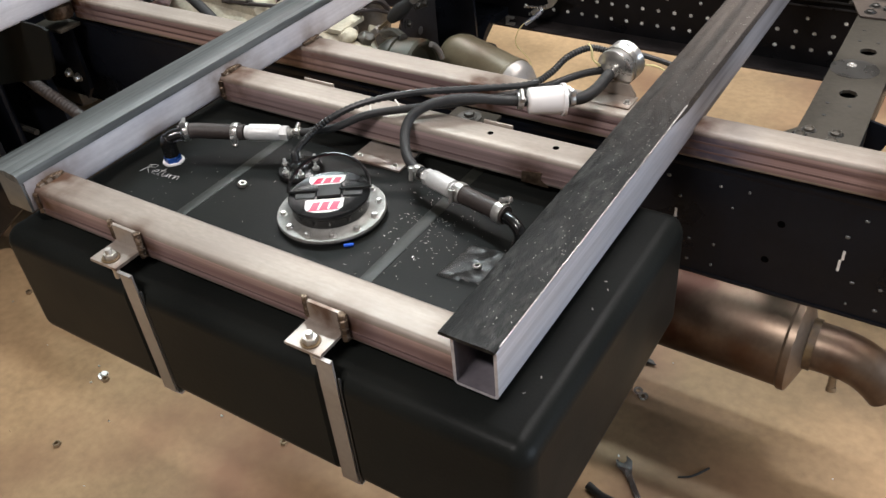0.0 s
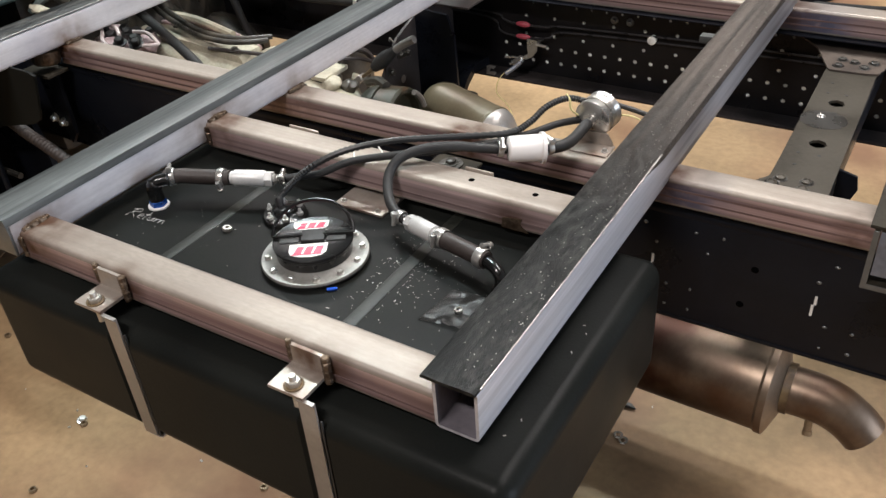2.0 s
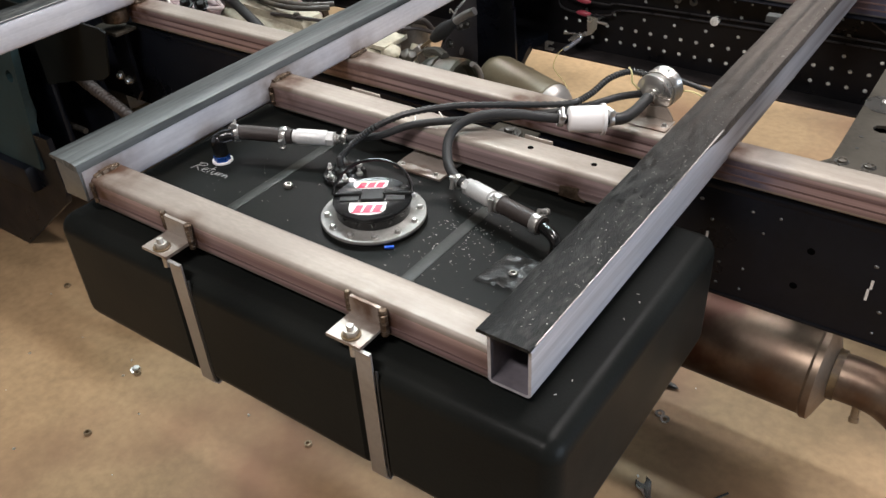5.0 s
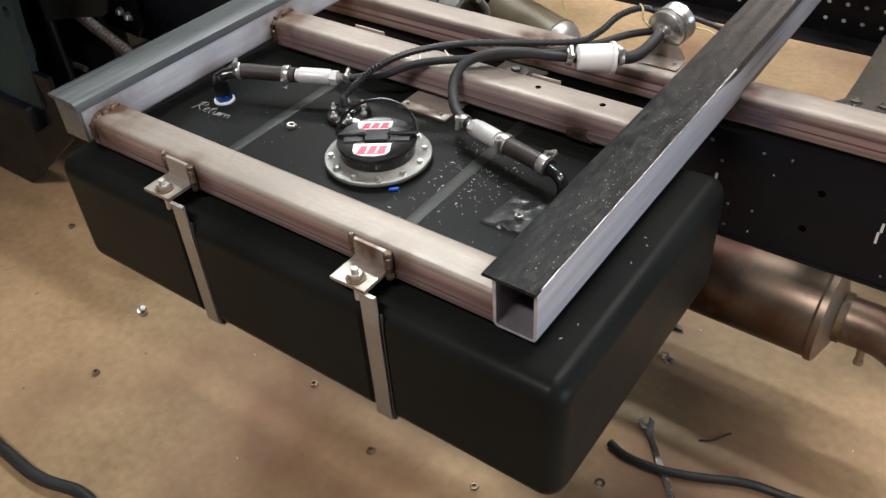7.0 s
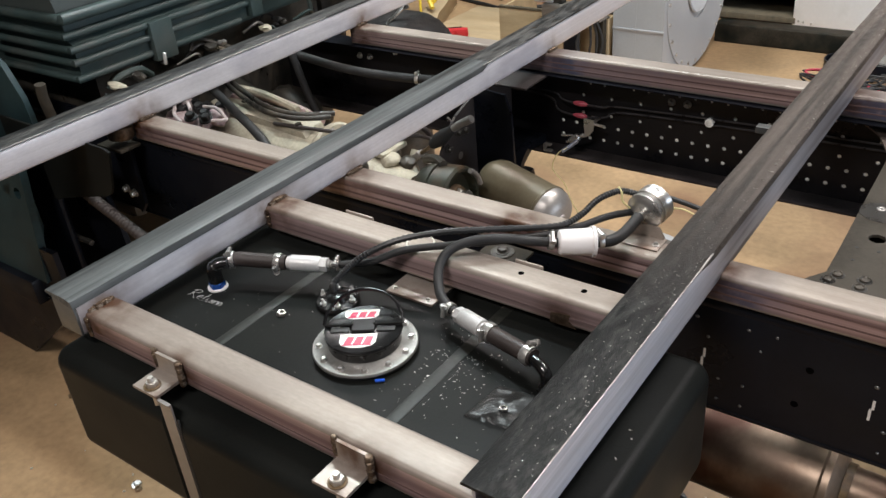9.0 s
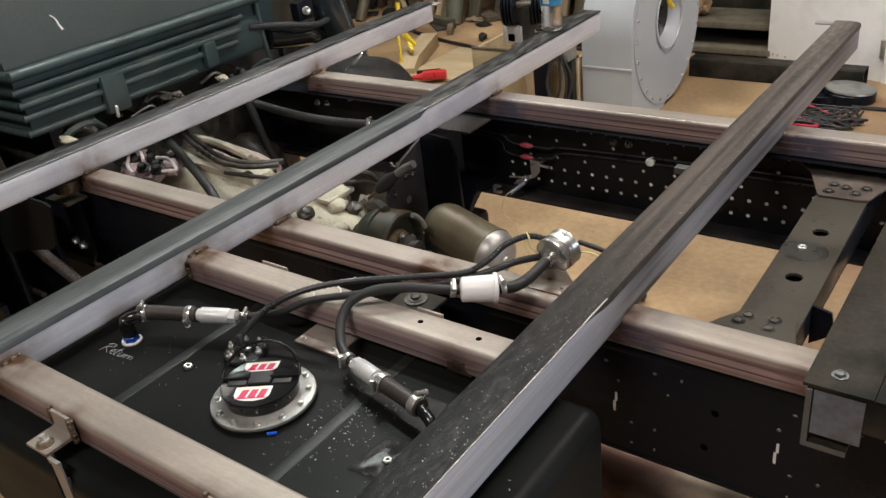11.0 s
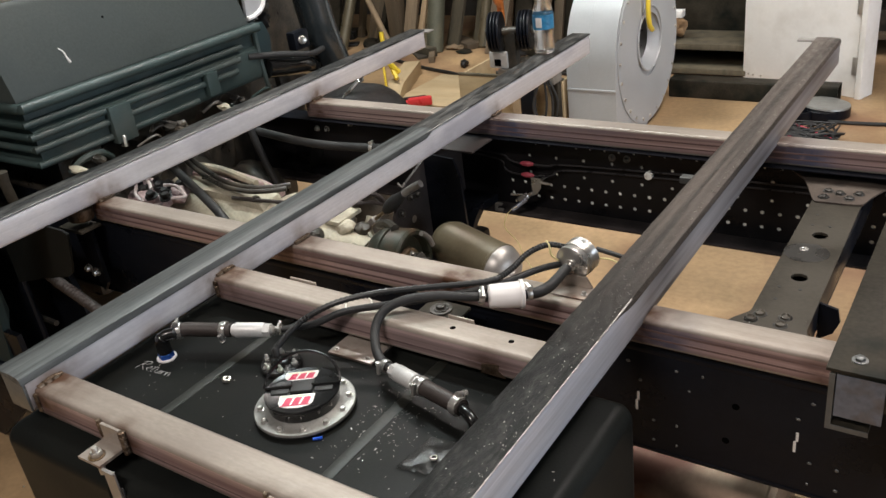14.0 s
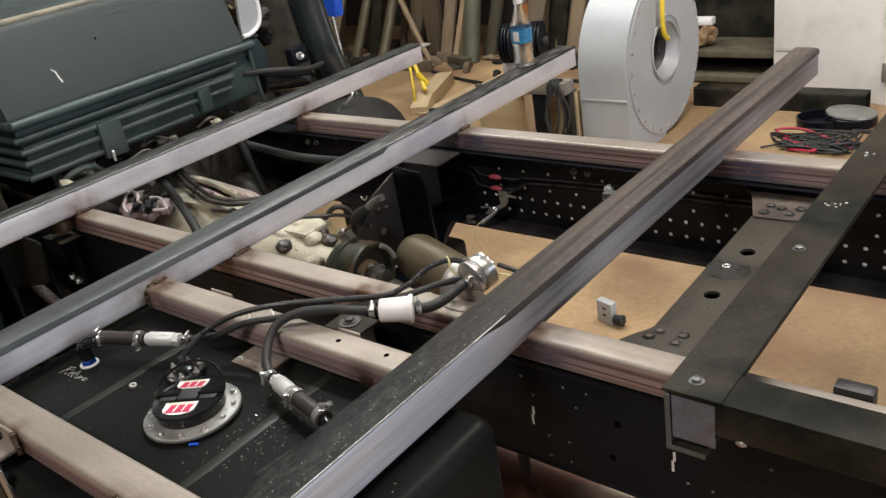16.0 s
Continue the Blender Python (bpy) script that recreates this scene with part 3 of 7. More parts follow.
A_X, B_X, C_X, D_X = -0.676, 0.002, 0.775, 1.155
Y_NEAR, Y_RAIL, Y_FAR = -0.375, 0.225, 1.053
cross_beam(A_X, -0.41, 1.69, [(1.696, M_SCALE, "dark mill-scale top flange")], [((A_X, Y_RAIL, 0.73), 0.08, 1.1), ((A_X, Y_FAR, 0.73), 0.07, 1.1)])
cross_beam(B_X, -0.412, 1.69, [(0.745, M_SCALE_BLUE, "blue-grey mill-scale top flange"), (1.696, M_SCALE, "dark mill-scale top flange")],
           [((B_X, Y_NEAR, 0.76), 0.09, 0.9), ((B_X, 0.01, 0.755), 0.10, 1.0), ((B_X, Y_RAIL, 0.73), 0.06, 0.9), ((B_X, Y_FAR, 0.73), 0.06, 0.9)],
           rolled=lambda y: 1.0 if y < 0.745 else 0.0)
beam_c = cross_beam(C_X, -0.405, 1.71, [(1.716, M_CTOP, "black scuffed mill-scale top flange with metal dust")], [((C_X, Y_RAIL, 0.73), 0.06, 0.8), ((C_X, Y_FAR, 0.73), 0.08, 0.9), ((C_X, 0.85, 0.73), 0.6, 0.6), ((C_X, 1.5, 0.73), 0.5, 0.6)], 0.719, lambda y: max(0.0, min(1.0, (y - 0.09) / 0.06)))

for slot in (0, 2):
    beam_c.data.materials[slot] = M_CSIDE
set_heat(beam_c, [((C_X, 0.30, 0.72), 0.18, 1.1), ((C_X, 0.9, 0.75), 0.5, 0.5), ((C_X, 1.4, 0.75), 0.4, 0.4)], "blueing")
part("end_flap", box((-0.708, 1.688, 0.786), (-0.655, 1.728, 0.7905), 0.001), M_STRAP, bed, "bright bent end of the beam")
part("end_flap", box((-0.706, 1.692, 0.735), (-0.690, 1.697, 0.786), 0.001), M_STRAP, bed, "bright bent end of the beam")
part("end_flap", box((0.660, 1.695, 0.7875), (0.707, 1.722, 0.7915), 0.001), M_STRAP, bed, "bright bent end of the beam")
part("ground_edge", sweep([(A_X + 0.0008, -0.41, 0.7948), (A_X + 0.0008, 0.3, 0.7948), (A_X + 0.0008, 0.9, 0.7948)], 0.0014, 6, 8), M_STRAP, bed, "bright ground edge of the beam")
part("ground_edge", sweep([(B_X + 0.0008, 0.72, 0.7948), (B_X + 0.0008, 0.80, 0.7948), (B_X + 0.0008, 0.92, 0.7948)], 0.0014, 6, 8), M_STRAP, bed, "bright ground edge of the beam")
part("end_cap", box((B_X - 0.0555, -0.4165, 0.7295), (B_X - 0.001, -0.4122, 0.7915), 0.001), M_CAPEND, bed, "flat welded end cap with bright edges")
part("side_tab", box((0.681, 0.634, 0.7775), (0.7085, 0.654, 0.7905), 0.001), M_CAPEND, bed, "small steel tab on the side of the beam")
# ground bright edge along the near part of the right-hand beam
part("ground_edge", sweep([(C_X + 0.0005, -0.40, 0.7945), (C_X + 0.0005, -0.1, 0.7945), (C_X + 0.0008, 0.15, 0.7945)], 0.0015, 6, 8), M_STRAP, bed, "bright ground edge of the beam")


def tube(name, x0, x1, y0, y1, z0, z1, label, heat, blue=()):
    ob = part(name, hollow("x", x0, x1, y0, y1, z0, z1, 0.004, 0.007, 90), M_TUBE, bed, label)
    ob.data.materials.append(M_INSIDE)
    # upright faces take their own mauve copy of the steel
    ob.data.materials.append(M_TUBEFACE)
    set_heat(ob, [(at, reach * 1.15, strength * 1.1) for at, reach, strength in heat])
    if blue:
        set_heat(ob, blue, "blueing")
    # one or two darker bands along the tube's upright face
    for low, high in ((0.0160, 0.0195), (0.0300, 0.0340)) if name == "rail_tube" else ((0.0150, 0.0180),):
        part("seam", box((x0 + 0.002, y0 - 0.0003, z0 + low), (x1 - 0.002, y0 + 0.001, z0 + high), 0.0003), M_FACEBAND, ob, "dark maroon band along the tube")
    return ob


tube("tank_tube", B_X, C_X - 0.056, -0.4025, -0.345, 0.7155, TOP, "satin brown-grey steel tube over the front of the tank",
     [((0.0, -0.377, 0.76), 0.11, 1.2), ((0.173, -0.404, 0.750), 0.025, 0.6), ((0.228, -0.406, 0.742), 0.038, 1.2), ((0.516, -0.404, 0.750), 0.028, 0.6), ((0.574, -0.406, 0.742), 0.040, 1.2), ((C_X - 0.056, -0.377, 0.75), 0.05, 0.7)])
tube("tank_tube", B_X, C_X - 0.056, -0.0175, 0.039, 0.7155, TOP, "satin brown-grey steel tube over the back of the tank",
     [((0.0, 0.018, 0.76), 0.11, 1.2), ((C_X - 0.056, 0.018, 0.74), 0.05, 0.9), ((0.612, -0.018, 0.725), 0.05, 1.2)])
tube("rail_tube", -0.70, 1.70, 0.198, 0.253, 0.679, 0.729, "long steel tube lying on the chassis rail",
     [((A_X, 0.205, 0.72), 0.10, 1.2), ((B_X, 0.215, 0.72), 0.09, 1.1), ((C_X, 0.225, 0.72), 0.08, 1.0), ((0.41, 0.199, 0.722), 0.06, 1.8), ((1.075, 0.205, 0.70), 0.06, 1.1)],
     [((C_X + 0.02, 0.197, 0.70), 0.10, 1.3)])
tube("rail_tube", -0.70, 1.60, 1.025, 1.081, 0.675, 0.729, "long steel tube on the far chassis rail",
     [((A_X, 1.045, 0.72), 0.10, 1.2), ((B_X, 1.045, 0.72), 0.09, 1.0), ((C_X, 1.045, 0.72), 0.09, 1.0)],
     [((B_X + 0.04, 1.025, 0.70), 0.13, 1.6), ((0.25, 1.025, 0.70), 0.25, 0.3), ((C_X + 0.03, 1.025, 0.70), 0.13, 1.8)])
# welds
for y in (-0.374, 0.011):
    weld([(B_X + 0.002, y - 0.022, TOP - 0.002), (B_X + 0.003, y, TOP + 0.001), (B_X + 0.002, y + 0.022, TOP - 0.002)], bed, 0.006)
    weld([(B_X + 0.003, y - 0.028, TOP - 0.006), (B_X + 0.003, y - 0.029, 0.75), (B_X + 0.003, y - 0.028, 0.725)], bed, 0.005)
for x in (A_X, B_X):
    weld([(x + 0.002, 0.203, 0.731), (x + 0.004, 0.225, 0.732), (x + 0.002, 0.247, 0.731)], bed, 0.005)
    weld([(x + 0.002, 1.031, 0.731), (x + 0.004, 1.053, 0.732), (x + 0.002, 1.075, 0.731)], bed, 0.0055)
# two drilled holes, drawn as black discs, and small lugs, on the tube behind the tank cap
for x, y in ((0.530, 0.012), (0.636, 0.014)):
    part("drilled_hole", lathe([(0, 0.0048), (0.0003, 0.0047)], (x, y, TOP + 0.0001), (0, 0, 1), 16), M_HOLE, bed, "drilled hole as a flat black disc")
part("lug", box((0.149, 0.039, 0.738), (0.212, 0.0425, 0.766), 0.001), M_TUBE, bed, "thin steel lug behind the tube")
part("lug", box((0.503, 0.039, 0.738), (0.552, 0.0425, 0.7665), 0.001), M_TUBE, bed, "thin steel lug behind the tube")
part("burn_mark", prism([(0.596, 0.7165), (0.598, 0.734), (0.630, 0.7385), (0.627, 0.727), (0.640, 0.7165)], -0.0188, -0.0172, "y"), M_WELD, bed, "brown notch burnt in the tube's face")
part("tab_plate", box((0.315, -0.062, 0.7035), (0.408, 0.03, 0.7075), 0.001), M_BRACKET, bed, "thin steel tab under the tube, held by screws")
for x, y in ((0.326, -0.05), (0.394, -0.052)):
    part("screw", bolt_head((x, y, 0.7075), (0, 0, 1), 0.003, 0.004), M_ZINC, bed)


def strap_bracket(x0, x1, mid):
    """A bent angle welded to the front tube, its bolt drawing up the tank strap."""
    prof = [(-0.4027, 0.760), (-0.4027, 0.728), (-0.452, 0.728), (-0.452, 0.7325), (-0.4085, 0.7325), (-0.4073, 0.735), (-0.4073, 0.760)]
    bracket = part("strap_bracket", prism(prof, x0, x1, "x"), M_BRACKET, bed, "bent steel angle, brown from welding")
    bmesh_weld = [(x1 + 0.002, -0.407, 0.762), (x1 + 0.003, -0.408, 0.745), (x1 + 0.002, -0.407, 0.722)]
    weld(bmesh_weld, bracket, 0.0055)
    weld([(x0 - 0.001, -0.4055, 0.765), (x0 - 0.001, -0.406, 0.75), (x0 - 0.001, -0.4055, 0.735)], bracket, 0.004)
    part("bolt", lathe([(0, 0.0048), (0.046, 0.0048), (0.048, 0.004)], (mid, -0.4385, 0.700), (0, 0, 1), 12), M_ZINC, bracket)
    part("nut", hexnut((mid, -0.4385, 0.7325), (0, 0, 1), 0.0092, 0.008), M_ZINC, bracket, "dull zinc nut")
    part("washer", lathe([(0, 0.005), (0, 0.0125), (0.0018, 0.0125), (0.0018, 0.005)], (mid, -0.4385, 0.7323), (0, 0, 1), 16, close=True), M_RUST, bracket)


strap_bracket(0.174, 0.225, 0.201)
strap_bracket(0.518, 0.571, 0.547)

# ---- the fuel tank ----
TX0, TX1, TY0, TY1, TZ0, TZ1 = -0.060, 0.832, -0.450, 0.030, 0.503, 0.703
tank = thing("fuel_tank", ((TX0 + TX1) / 2, (TY0 + TY1) / 2, TZ0), "black moulded plastic fuel tank slung on two steel straps", "fuel tank")


def tank_section(inset, drop, front, r=0.026):
    y0, y1, z0, z1 = TY0 + inset + front, TY1 - inset, TZ0 + inset, TZ1 - inset - drop
    r = max(0.006, r - inset * 0.75)
    pts = []
    for cy, cz, s in ((y1 - r, z1 - r, 0), (y0 + r, z1 - r, 1), (y0 + r, z0 + r, 2), (y1 - r, z0 + r, 3)):
        for k in range(7):
            t = (s + k / 6) * math.pi / 2
            pts.append((cy + r * math.cos(t), cz + r * math.sin(t)))
    return pts


bm = bmesh.new()
stations = []
R = 0.026
stations = [(TX0 + R - R * math.cos(k / 7 * math.pi / 2), R - R * math.sin(k / 7 * math.pi / 2), 0.0, 0.0) for k in range(8)]
for groove in (0.238, 0.572):
    stations += [(groove - 0.022, 0, 0, 0), (groove - 0.0185, 0, 0, 0.004), (groove + 0.0185, 0, 0, 0.004), (groove + 0.022, 0, 0, 0)]
stations += [(TX1 - R + R * math.sin(k / 7 * math.pi / 2), R - R * math.cos(k / 7 * math.pi / 2), 0.0, 0.0) for k in range(8)]
stations += [(0.05, 0, 0, 0), (0.4, 0, 0, 0), (0.72, 0, 0, 0)]
rings = []
for x, inset, drop, front in sorted(stations):
    rings.append([bm.verts.new((x, y, z)) for y, z in tank_section(inset, drop, front)])
for a, b in zip(rings, rings[1:]):
    for k in range(28):
        bm.faces.new((a[k], a[(k + 1) % 28], b[(k + 1) % 28], b[k]))
bm.faces.new(rings[0][::-1])
bm.faces.new(rings[-1])
body = part("tank_body", bm, M_TANK, tank, "black polyethylene shell with rounded edges and strap channels")
mod = body.modifiers.new("even_shading", "WEIGHTED_NORMAL")
mod.keep_sharp, mod.weight = True, 100
# moulded ribs, coloured paler than the tank for the sheen on them
for x in (0.172, 0.514):
    part("moulded_rib", box((x - 0.010, -0.425, TZ1 - 0.001), (x + 0.010, 0.005, TZ1 + 0.0010), 0.0009), M_RIB, tank, "raised rib along the tank top, sheen painted paler")
for mid in (0.238, 0.572):
    prof = [(-0.453, 0.7255), (-0.453, 0.7275), (-0.4475, 0.7275), (-0.4475, 0.508), (-0.443, 0.4985), (-0.02, 0.4985), (0.03, 0.4985), (0.03, 0.496), (-0.443, 0.496), (-0.450, 0.506), (-0.450, 0.725)]
    part("strap", prism(prof, mid - 0.0125, mid + 0.0125, "x"), M_STRAP, tank, "flat steel strap")
    part("strap_liner", box((mid + 0.0145, -0.4485, 0.507), (mid + 0.0175, -0.4455, 0.70), 0.001), M_RUBBER, tank, "black rubber strap liner edge")

# ---- the filler cap with its flange ----
CX, CY, CZ = 0.382, -0.194, TZ1
filler = thing("filler_cap", (CX, CY, CZ), "black screw fuel cap on a dull metal bolted flange", "fuel cap")
part("flange", lathe([(0.0055, 0.055), (0.0055, 0.0785), (0.0065, 0.0795), (0.0095, 0.0795), (0.0108, 0.0785), (0.0114, 0.064), (0.0145, 0.0585), (0.0145, 0.055)], (CX, CY, CZ), (0, 0, 1), 48, close=True), M_RING, filler, "dull cast metal flange ring")
part("gasket", lathe([(0, 0.055), (0, 0.076), (0.0055, 0.076), (0.0055, 0.055)], (CX, CY, CZ), (0, 0, 1), 48, close=True), M_RUBBER, filler, "black rubber gasket under the flange")
cap = part("cap", lathe([(0.0290, 0.0550), (0.0295, 0.0572), (0.031, 0.0580), (0.0335, 0.0588), (0.0350, 0.0588), (0.0362, 0.0578), (0.0360, 0.0560), (0.0352, 0.0540), (0.0354, 0.02), (0.0354, 0.004)], (CX, CY, CZ), (0, 0, 1), 56), M_CAP, filler, "black round screw cap with a rolled rim")
part("skirt", lathe([(0.008, 0.0545), (0.016, 0.0555), (0.0285, 0.0568)], (CX, CY, CZ), (0, 0, 1), 56), M_GLOSS, cap, "glossy black skirt")
for k in range(12):
    a = 2 * math.pi * (k + 0.3) / 12
    part("flange_bolt", bolt_head((CX + 0.069 * math.cos(a), CY + 0.069 * math.sin(a), CZ + 0.0105), (0, 0, 1), 0.0042, 0.006, washer=1.35), M_CHROME, filler)
BAIL = Vector((0.835, 0.55, 0)).normalized()
BACK = Vector((-BAIL.y, BAIL.x, 0))
centre = Vector((CX, CY, CZ))
HINGE = centre + BACK * 0.0065
for s in (-1, 1):
    part("handle_rib", sweep([HINGE + BAIL * s * 0.015 + Vector((0, 0, 0.0385)), HINGE + BAIL * s * 0.058 + Vector((0, 0, 0.0385))], 0.0024, 8, 0), M_GLOSS, cap)
    part("handle_plate", box((-0.014, -0.0055, 0), (0.014, 0.0055, 0.0022), 0.001, turn=Matrix.Translation(HINGE + BAIL * s * 0.034 - BACK * 0.0085 + Vector((0, 0, 0.0348))) @ Matrix.Rotation(math.atan2(BAIL.y, BAIL.x), 4, "Z")), M_RUBBER, cap, "matt black plate under the bail")
part("handle_block", box((-0.017, -0.0145, 0), (0.017, 0.0145, 0.0055), 0.002, turn=Matrix.Translation(HINGE + Vector((0, 0, 0.0340))) @ Matrix.Rotation(math.atan2(BAIL.y, BAIL.x), 4, "Z")), M_RUBBER, cap, "matt black centre block")
loop = []
for k in range(15):
    a = math.pi * k / 14
    loop.append(HINGE + BAIL * 0.059 * math.cos(a) + (BACK * 0.80 + Vector((0, 0, 0.42))) * 0.066 * math.sin(a) + Vector((0, 0, 0.0385)))
part("bail", sweep(loop, 0.0026, 8, 3), M_CAP, filler, "black coated wire bail")


def sticker(mid, wide, deep):
    """A white badge with an unlettered red device, lying on the cap."""
    turn = Matrix.Translation(mid) @ Matrix.Rotation(math.atan2(BAIL.y, BAIL.x), 4, "Z") @ Matrix.Diagonal((wide, deep, 1, 1))
    b = prism([(-0.025, -0.0085), (-0.012, -0.0125), (0.006, -0.0135), (0.022, -0.0105), (0.028, -0.004), (0.029, 0.012), (-0.029, 0.012), (-0.029, -0.002)], 0, 0.0006, "z")
    b.transform(turn)
    st = part("sticker", b, M_STICK, cap, "white sticker with a red device")
    b = bmesh.new()
    for u in (-0.021, -0.006, 0.009):
        prism([(u - 0.001, -0.0085), (u + 0.011, -0.0085), (u + 0.015, 0.0065), (u + 0.004, 0.0065)], 0.0006, 0.0009, "z", b)
    prism([(-0.024, -0.0095), (0.022, -0.0095), (0.0235, -0.0075), (-0.0235, -0.0075)], 0.0006, 0.0009, "z", b)
    b.transform(turn)
    part("red_device", b, M_RED, st)
    b = prism([(-0.026, 0.008), (0.02, 0.008), (0.02, 0.0105), (-0.026, 0.0105)], 0.0006, 0.0009, "z")
    b.transform(turn)
    part("cream_bar", b, M_CREAM, st)


sticker(centre - BAIL * 0.0045 - BACK * 0.0285 + Vector((0, 0, 0.0355)), 0.94, 1.28)
sticker(centre - BAIL * 0.0055 + BACK * 0.036 + Vector((0, 0, 0.0355)), 0.90, 0.92)

# fuel level sender
SX, SY = 0.266, -0.125
sender = thing("fuel_sender", (SX, SY, CZ), "black round fuel level sender with bright studs on the tank", "fuel sender")
part("sender_base", lathe([(0, 0.036), (0.006, 0.036), (0.009, 0.034), (0.010, 0.018), (0.016, 0.016), (0.018, 0.012)], (SX, SY, CZ), (0, 0, 1), 28), M_GLOSS, sender)
for k in range(6):
    a = 2 * math.pi * (k + 0.2) / 6
    p = (SX + 0.027 * math.cos(a), SY + 0.027 * math.sin(a), CZ + 0.009)
    st = part("stud", lathe([(0, 0.0026), (0.011, 0.0026), (0.012, 0.0018)], p, (0, 0, 1), 8), M_CHROME, sender)
    part("stud_nut", hexnut((p[0], p[1], p[2]), (0, 0, 1), 0.0055, 0.005), M_CHROME, st)
part("terminal", lathe([(0, 0.006), (0.012, 0.006), (0.016, 0.003)], (SX - 0.012, SY + 0.004, CZ + 0.016), (-0.1, 0.1, 1), 10), M_CABLE, sender, "black rubber terminal boot")


# ---- fuel lines ----
def clamp(at, axis, r, parent, screw=(0, 0, 1), width=0.011):
    """A worm-drive hose clamp."""
    d, _, _ = frame_axes(axis)
    at = Vector(at)
    c = part("hose_clamp", lathe([(-width / 2, r), (-width / 2, r + 0.0016), (-width * 0.3, r + 0.0022), (width * 0.3, r + 0.0022), (width / 2, r + 0.0016), (width / 2, r)], at, d, 22, close=True), M_CHROME, parent, "bright worm-drive hose clamp")
    u = (Vector(screw) - d * d.dot(Vector(screw))).normalized()
    s = d.cross(u)
    p = at + u * (r + 0.005)
    part("clamp_screw", lathe([(-0.009, 0.0035), (0.006, 0.0035), (0.0065, 0.0055), (0.0115, 0.0055), (0.012, 0.004)], p, s, 8), M_CHROME, c)
    return c


def check_valve(a, b, r, parent, dark_end=True):
    """A turned aluminium one-way valve with hexagon shoulders and a barb at its end."""
    a, b = Vector(a), Vector(b)
    d = b - a
    n = d.length
    v = part("check_valve", lathe([(0, r * 0.8), (n * 0.06, r * 0.8), (n * 0.08, r), (n * 0.66, r), (n * 0.70, r * 0.86)], a, d, 26), M_ALU, parent, "turned aluminium check valve")
    part("hex_shoulder", lathe([(n * 0.70, r * 0.9), (n * 0.84, r * 0.9)], a, d, 6), M_ALU, v)
    part("barb", lathe([(n * 0.84, r * 0.45), (n * 0.9, r * 0.6), (n * 0.92, r * 0.45), (n, r * 0.5)], a, d, 16), M_CHROME, v)
    return v


ret = thing("return_line", (0.048, -0.19, CZ), "fuel return hose with a blue elbow fitting and aluminium check valve", "fuel line")
E0 = Vector((0.048, -0.190, CZ))
part("fitting_ring", lathe([(0, 0.006), (0, 0.0175), (0.0025, 0.0175), (0.0025, 0.006)], E0, (0, 0, 1), 24, close=True), M_WHITE, ret, "white sealing ring")
part("fitting_nut", lathe([(0.0025, 0.0140), (0.011, 0.0140), (0.0125, 0.012)], E0, (0, 0, 1), 6), M_BLUE, ret, "blue anodised hexagon nut")
part("elbow", sweep([E0 + Vector((0, 0, 0.012)), E0 + Vector((0, 0, 0.034)), E0 + Vector((0.004, 0.004, 0.043)), E0 + Vector((0.012, 0.012, 0.0455)), E0 + Vector((0.02, 0.017, 0.046))], lambda t: 0.0125 if t < 0.45 else 0.0105, 14), M_GLOSS, ret, "glossy black swivel elbow")
RH = [(0.052, -0.168, 0.745), (0.07, -0.152, 0.745), (0.10, -0.139, 0.744), (0.152, -0.119, 0.744)]
part("hose", sweep(RH, 0.0125, 14), M_BROWNHOSE, ret, "dusty black rubber hose")
clamp((0.060, -0.160, 0.745), (0.7, 0.6, 0), 0.0128, ret)
clamp((0.138, -0.124, 0.744), (0.9, 0.35, 0), 0.0128, ret, (0, -1, -0.4))
check_valve((0.154, -0.118, 0.744), (0.232, -0.086, 0.744), 0.0135, ret)
clamp((0.236, -0.084, 0.744), (0.9, 0.35, 0), 0.0075, ret, (0, -0.3, 1), 0.008)
part("return_hose", sweep([(0.23, -0.087, 0.744), (0.255, -0.076, 0.748), (0.29, -0.056, 0.753), (0.335, -0.026, 0.7705), (0.40, 0.015, 0.7765), (0.46, 0.058, 0.778), (0.52, 0.12, 0.775), (0.545, 0.175, 0.768), (0.570, 0.235, 0.764), (0.60, 0.275, 0.76), (0.645, 0.31, 0.755)], 0.0062, 12), M_RUBBER, ret, "thin black rubber hose")

feed = thing("feed_line", (0.648, -0.137, CZ), "black fuel feed hose with clamps and an aluminium check valve", "fuel line")
F0 = Vector((0.660, -0.143, CZ))
part("fitting_base", lathe([(0, 0.0135), (0.004, 0.0135), (0.006, 0.010)], F0, (0, 0, 1), 6), M_GLOSS, feed)
part("elbow", sweep([F0 + Vector((0, 0, 0.004)), F0 + Vector((0.001, 0, 0.020)), F0 + Vector((-0.003, 0.002, 0.029)), F0 + Vector((-0.014, 0.007, 0.0335)), F0 + Vector((-0.036, 0.017, 0.034))], 0.0085, 14), M_GLOSS, feed, "glossy black elbow")
FD = Vector((-0.084, 0.019, 0)).normalized()
part("hose", sweep([(0.632, -0.128, 0.737), (0.585, -0.1175, 0.737), (0.540, -0.1075, 0.737)], 0.0128, 14), M_BROWNHOSE, feed, "dusty black rubber hose")
clamp((0.623, -0.126, 0.737), FD, 0.0132, feed, (0.3, 0.5, 1), 0.013)
clamp((0.549, -0.1093, 0.737), FD, 0.0132, feed, (-0.3, -1, 0.2), 0.013)
check_valve((0.540, -0.1075, 0.737), (0.471, -0.0905, 0.737), 0.0138, feed)
clamp((0.465, -0.089, 0.737), FD, 0.0090, feed, (0, -1, 0.2), 0.010)
